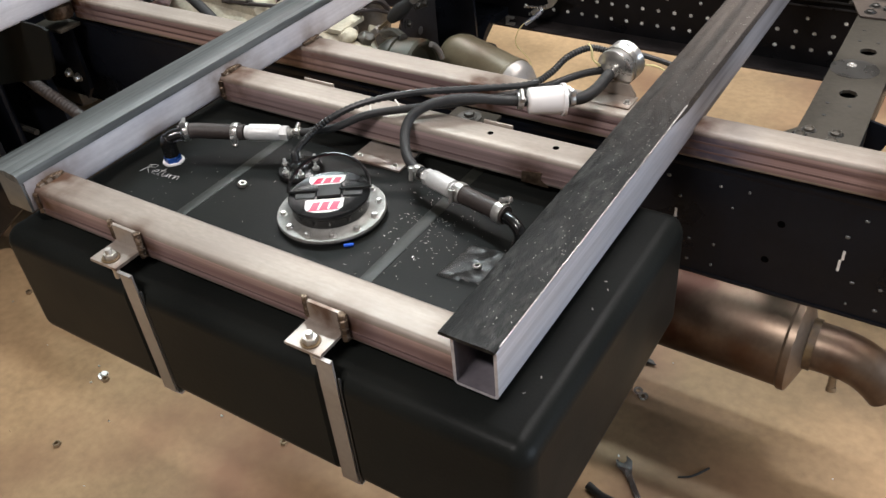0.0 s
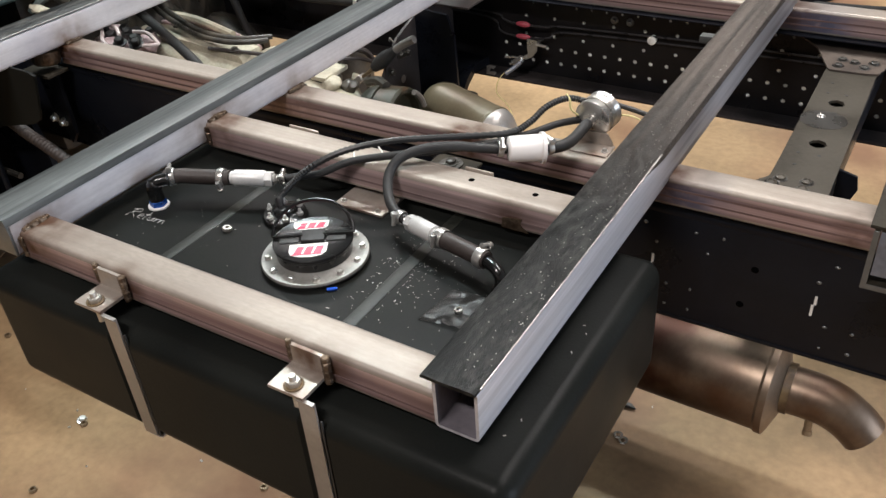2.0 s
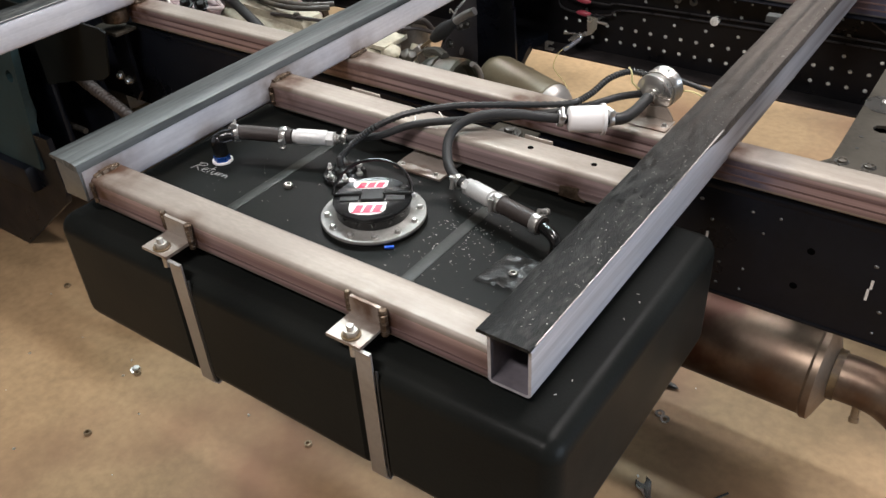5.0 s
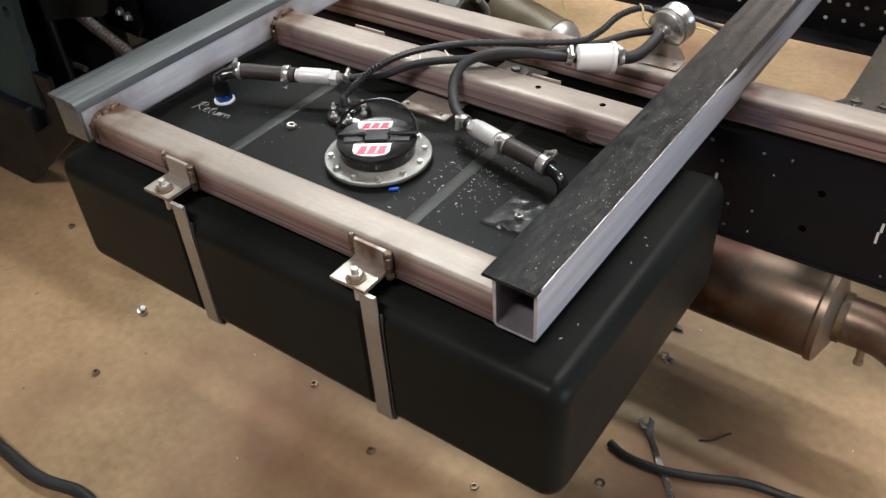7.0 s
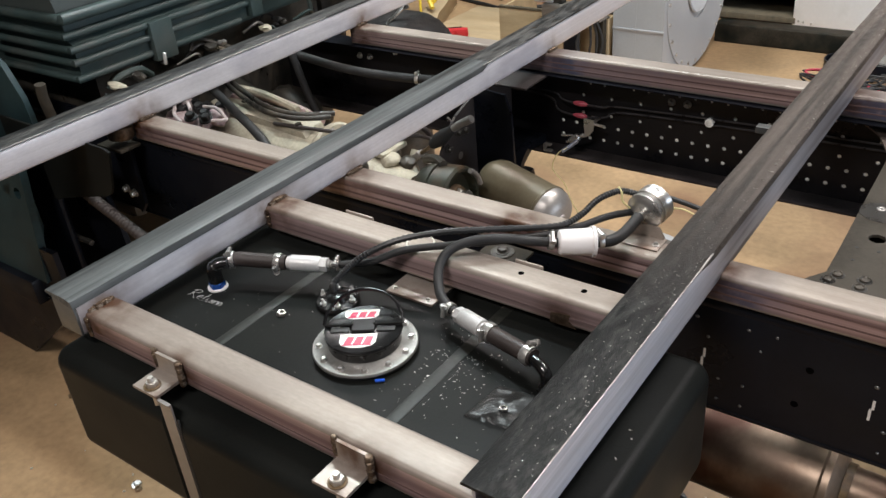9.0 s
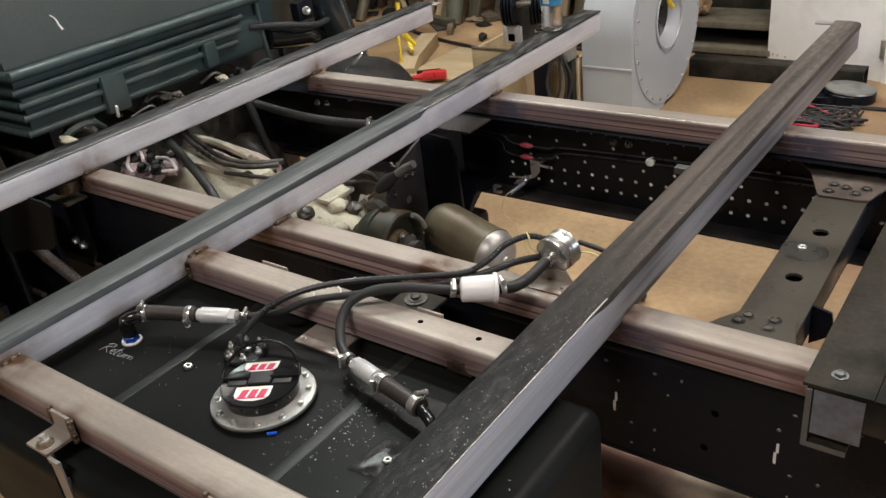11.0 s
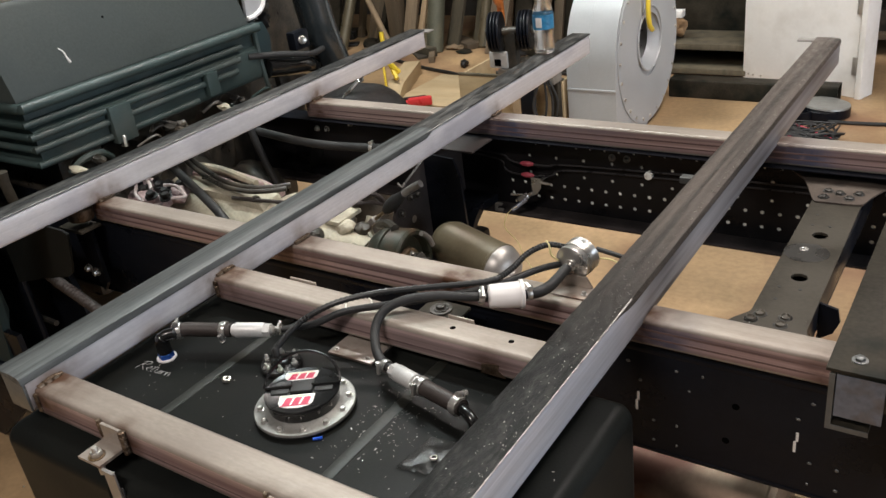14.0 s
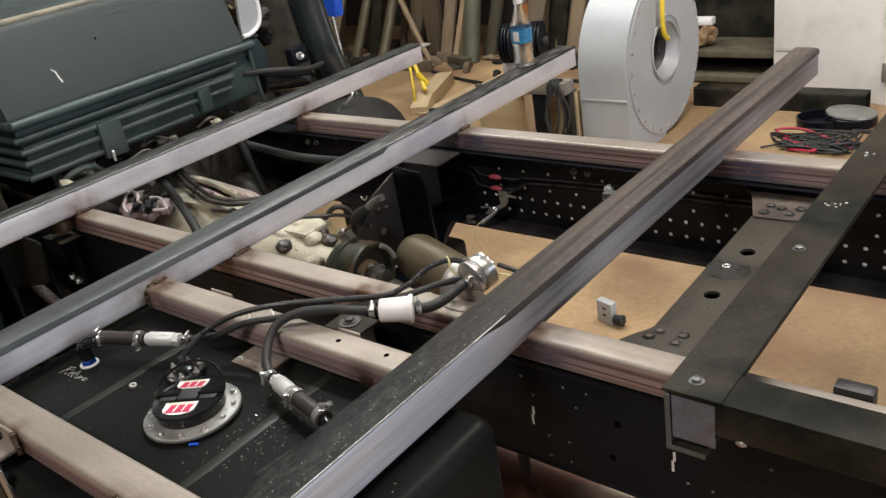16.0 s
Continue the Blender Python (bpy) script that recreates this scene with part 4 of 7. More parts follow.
part("feed_hose", sweep([(0.476, -0.0915, 0.737), (0.456, -0.084, 0.738), (0.430, -0.066, 0.746), (0.409, -0.035, 0.764), (0.412, -0.008, 0.782), (0.440, 0.020, 0.793), (0.480, 0.050, 0.792), (0.515, 0.073, 0.785), (0.546, 0.097, 0.778)], 0.0078, 14, 8), M_RUBBER, feed, "black rubber hose")
clamp((0.538, 0.091, 0.780), (0.033, 0.025, -0.006), 0.0108, feed, (0.2, -0.5, 1), 0.009)
part("pump_hose", sweep([(0.595, 0.136, 0.773), (0.612, 0.155, 0.770), (0.618, 0.190, 0.768), (0.617, 0.245, 0.769)], 0.0095, 12), M_RUBBER, feed, "short black rubber hose")
clamp((0.599, 0.140, 0.7725), (0.6, 0.7, 0), 0.0098, feed, (0, 0, 1), 0.009)

fa, fb = Vector((0.546, 0.098, 0.778)), Vector((0.595, 0.136, 0.773))
fil = thing("fuel_filter", (fa + fb) / 2, "white plastic inline fuel filter hanging between two hoses", "fuel filter")
n = (fb - fa).length
part("filter_body", lathe([(0, 0.009), (0.002, 0.0185), (0.004, 0.0202), (n * 0.86, 0.0222), (n * 0.86, 0.0252), (n * 0.95, 0.0252), (n * 0.97, 0.020), (n, 0.009)], fa, fb - fa, 30), M_WHITE, fil, "white moulded plastic canister")

pump = thing("fuel_pump", (0.64, 0.235, 0.729), "bright metal round fuel pump bolted to the rail tube", "fuel pump")
PA = Vector((0.618, 0.261, 0.769))
PD = Vector((0.18, 0.95, 0.12)).normalized()
part("pump_body", lathe([(0, 0.014), (0.001, 0.030), (0.003, 0.033), (0.008, 0.033), (0.010, 0.0315), (0.034, 0.0315), (0.036, 0.033), (0.040, 0.033), (0.043, 0.027), (0.046, 0.012)], PA, PD, 32), M_CHROME, pump, "bright plated pump can")
part("inlet", lathe([(-0.018, 0.0065), (-0.004, 0.0065), (-0.004, 0.011), (0.002, 0.011)], PA, PD, 14), M_CHROME, pump)
part("outlet", lathe([(0.044, 0.006), (0.060, 0.006)], PA, PD, 12), M_CHROME, pump)
part("bracket", prism([(0.590, 0.7292), (0.660, 0.7292), (0.660, 0.735), (0.650, 0.752), (0.604, 0.752), (0.592, 0.735)], 0.2535, 0.2575, "y"), M_BRACKET, pump, "bent steel bracket")
part("bracket_foot", box((0.588, 0.2155, 0.7292), (0.664, 0.2575, 0.732), 0.001), M_BRACKET, pump)
for x in (0.597, 0.655):
    part("bolt", bolt_head((x, 0.232, 0.732), (0, 0, 1), 0.004, 0.006), M_CHROME, pump)
part("band", lathe([(0.016, 0.0315), (0.016, 0.0335), (0.026, 0.0335), (0.026, 0.0315)], PA, PD, 30, close=True), M_ZINC, pump)

loom = thing("wiring_loom", (0.25, -0.115, 0.725), "thin black wiring loom running from the sender to the pump", "wiring")
L1 = [(0.247, -0.110, 0.728), (0.262, -0.092, 0.748), (0.285, -0.072, 0.770), (0.33, -0.038, 0.793), (0.39, 0.005, 0.803), (0.46, 0.064, 0.797), (0.525, 0.137, 0.783), (0.542, 0.184, 0.784), (0.554, 0.225, 0.797), (0.575, 0.262, 0.800), (0.602, 0.282, 0.790)]
part("loom", sweep(L1, lambda t: 0.0046 + (0.0013 if int(t * 160) % 2 else 0), 9, 16), M_CABLE, loom, "ribbed black loom tube")
part("tail", sweep([(0.640, 0.320, 0.775), (0.68, 0.322, 0.768), (0.72, 0.320, 0.760), (0.74, 0.318, 0.752)], 0.0045, 8), M_CABLE, loom)
part("yellow_wire", sweep([(0.572, 0.262, 0.807), (0.580, 0.258, 0.799), (0.583, 0.256, 0.785), (0.594, 0.262, 0.772)], 0.0018, 6), M_YWIRE, loom, "yellow wire loop")
part("yellow_wire", sweep([(0.650, 0.305, 0.765), (0.672, 0.310, 0.764), (0.702, 0.308, 0.755)], 0.0016, 6), M_YWIRE, loom, "yellow wire end")
part("white_tie", sweep([(0.322, -0.004, 0.772), (0.330, -0.013, 0.767), (0.346, -0.012, 0.7655), (0.359, 0.001, 0.766), (0.362, 0.017, 0.770), (0.352, 0.022, 0.776)], 0.0013, 6, 8), M_WWIRE, loom, "white cable tie tail")

# ---- small things on the tank ----
nut = solid("hex_nut", hexnut((0.206, -0.196, TZ1), (0.15, 0.1, 1), 0.0076, 0.0065), M_ZINC, (0.202, -0.193, TZ1), "bright loose hex nut lying on the black tank", "nut")
solid("wire_connector", sweep([(0.4445, -0.249, TZ1 + 0.0025), (0.4555, -0.2405, TZ1 + 0.0025)], 0.0025, 8, 0), M_BLUEP, (0.44, -0.25, TZ1), "small blue crimp connector beside the cap flange", "connector")
rnd = random.Random(5)
bm = bmesh.new()
for i in range(300):
    if i < 200:
        x, y = rnd.gauss(0.515, 0.045), rnd.gauss(-0.165, 0.045)
    else:
        x, y = rnd.uniform(0.05, 0.70), rnd.uniform(-0.33, -0.03)
    if not (0.02 < x < 0.71 and -0.34 < y < -0.02) or (x - CX) ** 2 + (y - CY) ** 2 < 0.0072:
        continue
    n, a = 0.0003 + 0.0022 * rnd.random() ** 4, rnd.uniform(0, 6.3)
    box((-n, -0.0004, 0), (n, 0.0004, 0.0005), 0, bm, Matrix.Translation((x, y, TZ1 - 0.0002)) @ Matrix.Rotation(a, 4, "Z") @ Matrix.Rotation(rnd.uniform(-0.3, 0.3), 4, "Y"))
for i in range(5):
    x, y, a = rnd.uniform(0.785, 0.80), rnd.uniform(-0.40, -0.03), rnd.uniform(0, 6.3)
    box((-0.0018, -0.0006, 0), (0.0018, 0.0006, 0.0007), 0, bm, Matrix.Translation((x, y, TZ1 - 0.0005)) @ Matrix.Rotation(a, 4, "Z"))
solid("metal_shavings", bm, M_ZINC, (0.55, -0.2, TZ1), "bright metal drill shavings scattered on the tank", "shavings", kind="stuff")
bm = bmesh.new()
for i in range(280):
    y = rnd.uniform(-0.39, 0.30) if i % 4 else rnd.uniform(0.3, 1.3)
    x = C_X - 0.03 + rnd.gauss(0, 0.016) if i % 2 else C_X - 0.004 - abs(rnd.gauss(0, 0.006))
    if abs(x - C_X + 0.031) > 0.028:
        continue
    n, a = rnd.uniform(0.0002, 0.0007) if i % 40 else 0.0032, rnd.uniform(0, 6.3)
    box((-n, -0.0003, -0.0006), (n, 0.0003, 0.0003), 0, bm, Matrix.Translation((x, y, BEAM_TOP)) @ Matrix.Rotation(a, 4, "Z"))
solid("metal_shavings", bm, M_ZINC, (C_X, 0.2, BEAM_TOP), "metal dust and shavings on the black beam", "shavings", kind="stuff")
# crumpled clear bag
bm = bmesh.new()
rows = []
for i in range(13):
    row = []
    for j in range(11):
        u, v = i / 12, j / 10
        x, y = 0.592 + 0.075 * u + 0.008 * v, -0.245 + 0.075 * v + 0.008 * u
        z = TZ1 + 0.002 + 0.011 * abs(noise.noise(Vector((u * 5, v * 5, 2)))) * math.sin(math.pi * u) + 0.005 * noise.noise(Vector((u * 13, v * 13, 5)))
        row.append(bm.verts.new((x, y, max(TZ1 + 0.0012, z))))
    rows.append(row)
for a, b in zip(rows, rows[1:]):
    for k in range(10):
        bm.faces.new((a[k], a[k + 1], b[k + 1], b[k]))
bag = solid("plastic_bag", bm, M_BAG, (0.63, -0.21, TZ1), "small crumpled clear plastic parts bag on the tank", "bag")
mod = bag.modifiers.new("thickness", "SOLIDIFY")
mod.thickness = 0.0004
ring_bm = hexnut((0.632, -0.208, TZ1 + 0.0035), (0, 0.1, 1), 0.0062, 0.003)
solid("hex_nut", ring_bm, M_ZINC, (0.632, -0.208, TZ1), "dull hex nut inside the clear bag on the tank", "nut")
# handwriting on the tank: the word Return in loose marker strokes
LETTERS = [
    [[(0.0, 0.0), (0.6, 2.0)], [(0.1, 1.8), (1.2, 2.1), (1.3, 1.5), (0.45, 1.1), (1.3, 0.1)]],
    [[(1.6, 0.55), (2.2, 0.75), (2.1, 1.15), (1.75, 0.9), (1.7, 0.3), (2.3, 0.1)]],
    [[(2.9, 1.9), (2.6, 0.3), (2.9, 0.0)], [(2.4, 1.2), (3.2, 1.3)]],
    [[(3.3, 1.0), (3.3, 0.3), (3.7, 0.1), (4.0, 0.9), (4.05, 0.1)]],
    [[(4.35, 0.9), (4.4, 0.1), (4.45, 0.7), (4.9, 0.9)]],
    [[(5.1, 0.9), (5.1, 0.1), (5.2, 0.7), (5.6, 0.85), (5.7, 0.1)]],
]
bm = bmesh.new()
turn = pose(0.018, -0.236, TZ1 + 0.0002, 0, 0, 4) @ Matrix.Diagonal((0.0135, 0.0115, 1, 1))
for strokes in LETTERS:
    for stroke in strokes:
        sweep([turn @ Vector((x, y, 0)) for x, y in stroke], 0.00028, 5, 5, bm)
part("handwriting", bm, M_CHALK, tank, "white marker handwriting: Return")

# ---- the truck's chassis ----
chassis = thing("chassis_frame", (0, 0.65, 0.42), "black painted truck ladder chassis with rows of drilled holes", "truck chassis")
RZ0, RZ1 = 0.446, 0.672
HALF = 0.021
EDGES = [RZ0, 0.4615, 0.5010, 0.5415, 0.5700, 0.5770, 0.6060 - 0.017, 0.623, 0.661, RZ1]
FX0 = 0.150 - 0.5 * HALF - 84 * HALF
NF = int((1.70 - FX0) / HALF)
far_holes = {}
r = random.Random(2)
for i in range(78, NF):
    k = i - 84  # even k: on the pitch of the lower rows
    if k % 2 == 0:
        far_holes[(i, 1)] = far_holes[(i, 2)] = 1.0
    if k % 4 == 1:
        far_holes[(i, 3)] = far_holes[(i, 6)] = 0.9
    if k % 2 == 0 and r.random() < 0.75:
        far_holes[(i, 7)] = 0.65
web = holed_plate(FX0, RZ0, HALF, EDGES, NF, 9, far_holes, 0.0058, 0.007, lambda u, v, w: (u, 1.078 + w, v))
rail = part("far_rail", web, M_FARRAIL, chassis, "black chassis rail web with rows of round holes")
part("top_flange", box((-1.6, 1.008, RZ1), (1.70, 1.086, RZ1 + 0.0028), 0.001), M_BLACK, rail)
part("bottom_flange", box((-1.6, 1.015, RZ0 - 0.007), (1.70, 1.084, RZ0), 0.002), M_FLANGEDUST, rail, "dusty bottom flange")
# pale discs added inside the holes so that they read grey-white
disc_mesh = None
for (i, j), size in far_holes.items():
    x, z = FX0 + (i + 0.5) * HALF, (EDGES[j] + EDGES[j + 1]) / 2
    if disc_mesh is None:
        plug = part("hole_plug", lathe([(0, 0.0061), (0.001, 0.0061), (0.0022, 0.0045), (0.0026, 0.001)], (0, 0, 0), (0, -1, 0), 10), M_HOLEDISC, rail, "pale grey disc added in a rail hole")
        disc_mesh = plug.data
        disc_mesh.transform(Matrix.Translation(ORIGIN[rail]))
    else:
        plug = new("hole_plug", disc_mesh)
        plug.parent = rail
    plug.location = Vector((x, 1.0822, z)) - ORIGIN[rail]
    plug.scale = (size, 1, size)
# large hole drawn as a pale disc before the brake lines
part("open_hole", lathe([(0, 0.010), (0.012, 0.0112), (0.0155, 0.0112), (0.0165, 0.009), (0.0168, 0.001)], (0.447, 1.0779, 0.591), (0, -1, 0), 20), M_HOLEDISC, rail, "large pale disc added for an open rail hole")
for x in (0.341, 0.383):
    part("frame_bolt", bolt_head((x, 1.0778, 0.626), (0, -1, 0), 0.0070, 0.012), M_CAPEND, rail)
web = box((-1.6, 0.213, 0.455), (1.70, 0.220, RZ1 - 0.003), 0.001)
rail = part("near_rail", web, M_BLACK, chassis, "black chassis rail web with scattered discs for holes")
part("top_flange", prism([(0.2128, 0.655)] + [(0.2245 - 0.0132 * math.cos(a), 0.6616 + 0.0132 * math.sin(a)) for a in (0.0, 0.3, 0.6, 0.9, 1.2, 1.5708)] + [(0.283, RZ1 + 0.0028), (0.283, RZ1 - 0.004), (0.2205, RZ1 - 0.004), (0.2205, 0.655)], -1.6, 1.70, "x"), M_BLACK, rail, "rounded black top flange with a gloss edge")
part("bottom_flange", box((-1.6, 0.211, 0.448), (1.70, 0.283, 0.455), 0.002), M_BLACK, rail)
for x, z in ((1.016, 0.549), (0.755, 0.549)):
    part("chalk_mark", box((x - 0.002, 0.2118, z - 0.017), (x + 0.002, 0.2132, z + 0.004), 0, turn=None), M_CHALK, rail, "white paint tick")
    part("chalk_mark", box((x + 0.001, 0.2118, z + 0.005), (x + 0.005, 0.2132, z + 0.022)), M_CHALK, rail, "white paint tick")
# small discs stand for the holes in this plain web
SPOTS = [(0.741, 0.631), (0.825, 0.632), (0.869, 0.633), (1.038, 0.632), (0.762, 0.597), (0.847, 0.598), (1.018, 0.597), (0.785, 0.518), (0.826, 0.518), (1.040, 0.517), (1.080, 0.517),
         (1.039, 0.474), (1.081, 0.476), (0.785, 0.475), (0.826, 0.475), (1.125, 0.632), (1.167, 0.597), (1.165, 0.518), (1.165, 0.475), (1.21, 0.632)]
spot_mesh = disc_mesh.copy()
spot_mesh.materials[0] = M_CAPEND
for n_, (x, z) in enumerate(SPOTS):
    spot = new("hole_plug", spot_mesh)
    spot.parent = rail
    spot.location = Vector((x, 0.2128, z)) - ORIGIN[rail]
    spot.scale = (0.62 - 0.12 * (n_ % 3), 0.8, 0.50 - 0.10 * (n_ % 2))
for x, z in ((0.923, 0.590), (0.909, 0.516)):
    part("dark_hole", lathe([(0, 0.0062), (0.0004, 0.006)], (x, 0.2129, z), (0, -1, 0), 14), M_HOLE, rail, "drilled hole as a flat black disc")
# brake lines along the far rail
for pts in ([(-0.30, 1.071, 0.612), (-0.02, 1.068, 0.606), (0.03, 1.055, 0.596), (0.060, 1.053, 0.590), (0.125, 1.053, 0.590), (0.160, 1.060, 0.588), (0.205, 1.068, 0.592), (0.545, 1.070, 0.602), (0.86, 1.070, 0.606)],
            [(-0.30, 1.071, 0.600), (-0.03, 1.068, 0.592), (0.02, 1.055, 0.562), (0.060, 1.053, 0.555), (0.125, 1.053, 0.555), (0.165, 1.060, 0.560), (0.215, 1.068, 0.577), (0.545, 1.070, 0.587), (0.86, 1.070, 0.591)]):
    part("brake_line", sweep(pts, 0.0026, 7, 6), M_BRAKE, chassis, "thin black brake line")
for z in (0.590, 0.555):
    part("line_cap", lathe([(-0.021, 0.003), (-0.016, 0.0055), (-0.006, 0.0078), (0.006, 0.0078), (0.016, 0.0055), (0.021, 0.003)], (0.091, 1.053, z), (1, 0, 0), 12), M_PINKCAP, chassis, "small pinkish-red fitting on a brake line")
# valve bracket with a pale wire
vb = thing("valve_bracket", (0.12, 1.03, 0.50), "small bright metal bracket and switch with loose wires", "bracket")
part("bracket_plate", prism([(0.113, 0.560), (0.144, 0.558), (0.142, 0.528), (0.128, 0.510), (0.108, 0.500), (0.104, 0.506), (0.116, 0.518), (0.114, 0.535)], 1.029, 1.032, "y"), M_CHROME, vb, "bent bright bracket plate")
part("bracket_arm", box((0.113, 1.031, 0.546), (0.142, 1.0775, 0.549), 0.001), M_ZINC, vb)
part("pin", sweep([(0.142, 1.03, 0.548), (0.172, 1.03, 0.546)], 0.004, 8, 0), M_ZINC, vb)
part("switch", lathe([(-0.030, 0.004), (-0.022, 0.004), (-0.020, 0.008), (0.010, 0.010), (0.014, 0.005), (0.026, 0.005)], (0.090, 1.026, 0.498), (0.8, 0.1, 0.45), 10), M_CHROME, vb)
part("switch_pin", sweep([(0.050, 1.02, 0.503), (0.085, 1.02, 0.508)], 0.003, 8, 0), M_CHROME, vb)
part("sleeve", sweep([(0.100, 1.02, 0.496), (0.082, 1.005, 0.480), (0.066, 0.99, 0.468)], 0.006, 8), M_TEMPER, vb, "blue-grey cable sleeve")
part("wire", sweep([(0.080, 0.995, 0.480), (0.060, 0.985, 0.466), (0.046, 0.98, 0.44), (0.044, 0.98, 0.41), (0.079, 0.98, 0.376), (0.105, 0.97, 0.336), (0.15, 0.95, 0.29)], 0.0012, 6, 8), M_YWIRE, vb, "thin yellow-white wire hanging down")
part("clip", prism([(-0.004, 0.448), (0.020, 0.448), (0.020, 0.453), (0.002, 0.453), (0.002, 0.466), (0.018, 0.466), (0.018, 0.470), (-0.004, 0.470)], 1.010, 1.022, "y"), M_ZINC, vb, "zinc spring clip on the flange")

# rear crossmember
XM = thing("rear_crossmember", (0.91, 0.65, 0.6), "grey steel crossmember plate with round lightening holes", "crossmember")
XZ = 0.640
bm = holed_plate(0.885, 0.385, 0.0333, [0.385, 0.44, 0.50, 0.5435, 0.5885, 0.64, 0.70, 0.7275, 0.7725, 0.82, 0.87, 0.93, 1.0, 1.07], 3, 13, {(1, 3): 1.0, (1, 7): 1.0}, 0.0158, 0.006, lambda u, v, w: (u - 0.012 * (v - 0.6), v, XZ + w))
part("plate", bm, M_PLATE, XM, "grey plate with large round holes")
XT = XZ + 0.006
for x, y in ((0.909, 0.794), (0.943, 0.795), (0.911, 0.520), (0.947, 0.521), (0.908, 0.845), (0.915, 0.475)):
    part("pilot_hole", lathe([(0, 0.0034), (0.0004, 0.0034)], (x, y, XT + 0.0002), (0, 0, 1), 10), M_CABLE, XM, "small hole as a flat black disc")
part("plug", lathe([(0, 0.003), (0, 0.0085), (0.002, 0.0085), (0.003, 0.006), (0.0015, 0.003)], (0.918, 0.680, XT), (0, 0, 1), 14, close=True), M_STRAP, XM, "bright worn rim of a small hole")
stain = bmesh.new()
ring = [(0.925 + (0.043 + 0.004 * noise.noise(Vector((k * 0.9, 3, 0)))) * math.cos(k * 0.2618), 0.668 + (0.040 + 0.004 * noise.noise(Vector((k * 0.9, 8, 0)))) * math.sin(k * 0.2618)) for k in range(24)]
prism(ring, XT + 0.0001, XT + 0.0005, "z", stain)
part("oil_stain", stain, M_STAIN, XM, "dark round oil stain")
part("rag_strip", box((0.917, 0.560, XZ - 0.03), (0.925, 0.564, XZ - 0.002), 0.001), M_CHALK, XM, "pale strip showing in the hole")
part("side_lip", box((0.9785, 0.385, XZ - 0.055), (0.9845, 1.07, XZ - 0.0005), 0.002), M_BLACK, XM, "black folded side of the crossmember")
part("side_lip", box((0.884, 0.385, XZ - 0.055), (0.889, 1.07, XZ - 0.0005), 0.002), M_BLACK, XM, "black folded side of the crossmember")
part("lower_plate", box((0.884, 0.385, XZ - 0.062), (0.9845, 1.07, XZ - 0.0555), 0.002), M_BLACK, XM, "black lower side of the channel")
far_foot = [(0.884, 0.912), (0.890, 0.905), (0.962, 0.908), (0.984, 0.915), (0.992, 0.95), (1.01, 1.00), (1.045, 1.04), (1.06, 1.072), (0.80, 1.072), (0.814, 1.055), (0.842, 1.02), (0.860, 0.975), (0.875, 0.935)]
near_foot = [(0.840, 0.300), (1.030, 0.300), (1.020, 0.330), (0.995, 0.362), (0.984, 0.40), (0.980, 0.425), (0.892, 0.425), (0.886, 0.408), (0.868, 0.382), (0.850, 0.345)]
# far foot in a paler brown steel than the near foot
for outline, steel in ((far_foot, M_FOOT), (near_foot, M_PLATE)):
    part("foot", prism(outline, XT + 0.0004, XT + 0.0044, "z"), steel, XM, "flared riveted foot of the crossmember")
for x, y in ((0.906, 0.408), (0.948, 0.410), (0.896, 0.386), (0.946, 0.384), (0.902, 0.930), (0.953, 0.935), (0.930, 0.958), (0.968, 0.965), (0.905, 0.965)):
    part("rivet_ring", lathe([(0, 0.0125), (0.0006, 0.012)], (x, y, XT + 0.0045), (0, 0, 1), 16), M_STAIN, XM, "dark ring round a rivet")
    part("rivet", lathe([(0, 0.0088), (0.0036, 0.0085), (0.0045, 0.0070), (0.0022, 0.0052), (0.0020, 0.001)], (x, y, XT + 0.005), (0, 0, 1), 14), M_GREASE, XM, "hollow rivet with a worn rim")
part("side_bracket", prism([(0.985, 0.56), (1.012, 0.58), (1.022, 0.605), (1.017, 0.63), (0.985, XZ - 0.002)], 0.50, 0.506, "y"), M_BLACK, XM)

# rear plate assembly
rp = thing("rear_bed_plate", (1.12, 0.5, 0.73), "dark hot-rolled steel plate bolted across the chassis", "steel plate")
plate = part("cross_plate", box((1.070, 0.080, 0.792), (1.150, 1.60, BEAM_TOP), 0.001), M_DPLATE, rp, "long dark plate with bolts")
part("cross_leg", box((1.118, 0.15, 0.735), (1.124, 1.60, 0.7915), 0.001), M_DPLATE, rp)
part("side_angle", box((1.1505, 0.080, 0.7915), (1.80, 0.145, 0.7965), 0.001), M_DPLATE, rp, "dark flat bar running along the chassis")
part("face_plate", box((1.084, 0.0795, 0.7445), (1.80, 0.0845, 0.7912), 0.001), M_DPLATE, rp, "dark upright leg of the angle iron")
part("face_patch", box((1.084, 0.0782, 0.724), (1.142, 0.0794, 0.7905), 0.001), M_TEMPER, rp, "blue heat-marked end of the leg")
part("hanger", prism([(1.076, 0.7915), (1.082, 0.7915), (1.082, 0.7095), (1.128, 0.7095), (1.128, 0.703), (1.076, 0.703)], 0.0775, 0.150, "y"), M_DPLATE, rp, "dark bent hanger bracket")
part("cut_edge", prism([(1.0755, 0.7912), (1.0825, 0.7912), (1.0825, 0.7100), (1.1285, 0.7100), (1.1285, 0.7025), (1.0755, 0.7025)], 0.0762, 0.0775, "y"), M_CAPEND, rp, "bright cut edge of the hanger")
part("spatter", blob((1.175, 0.0785, 0.744), (0.007, 0.002, 0.004), 6), M_ZINC, rp, "bright speck, weld spatter and painted wet glint")
part("rubber_stop", box((1.232, 0.256, 0.6752), (1.284, 0.282, 0.735), 0.005), M_CABLE, rp, "small black rubber stop")
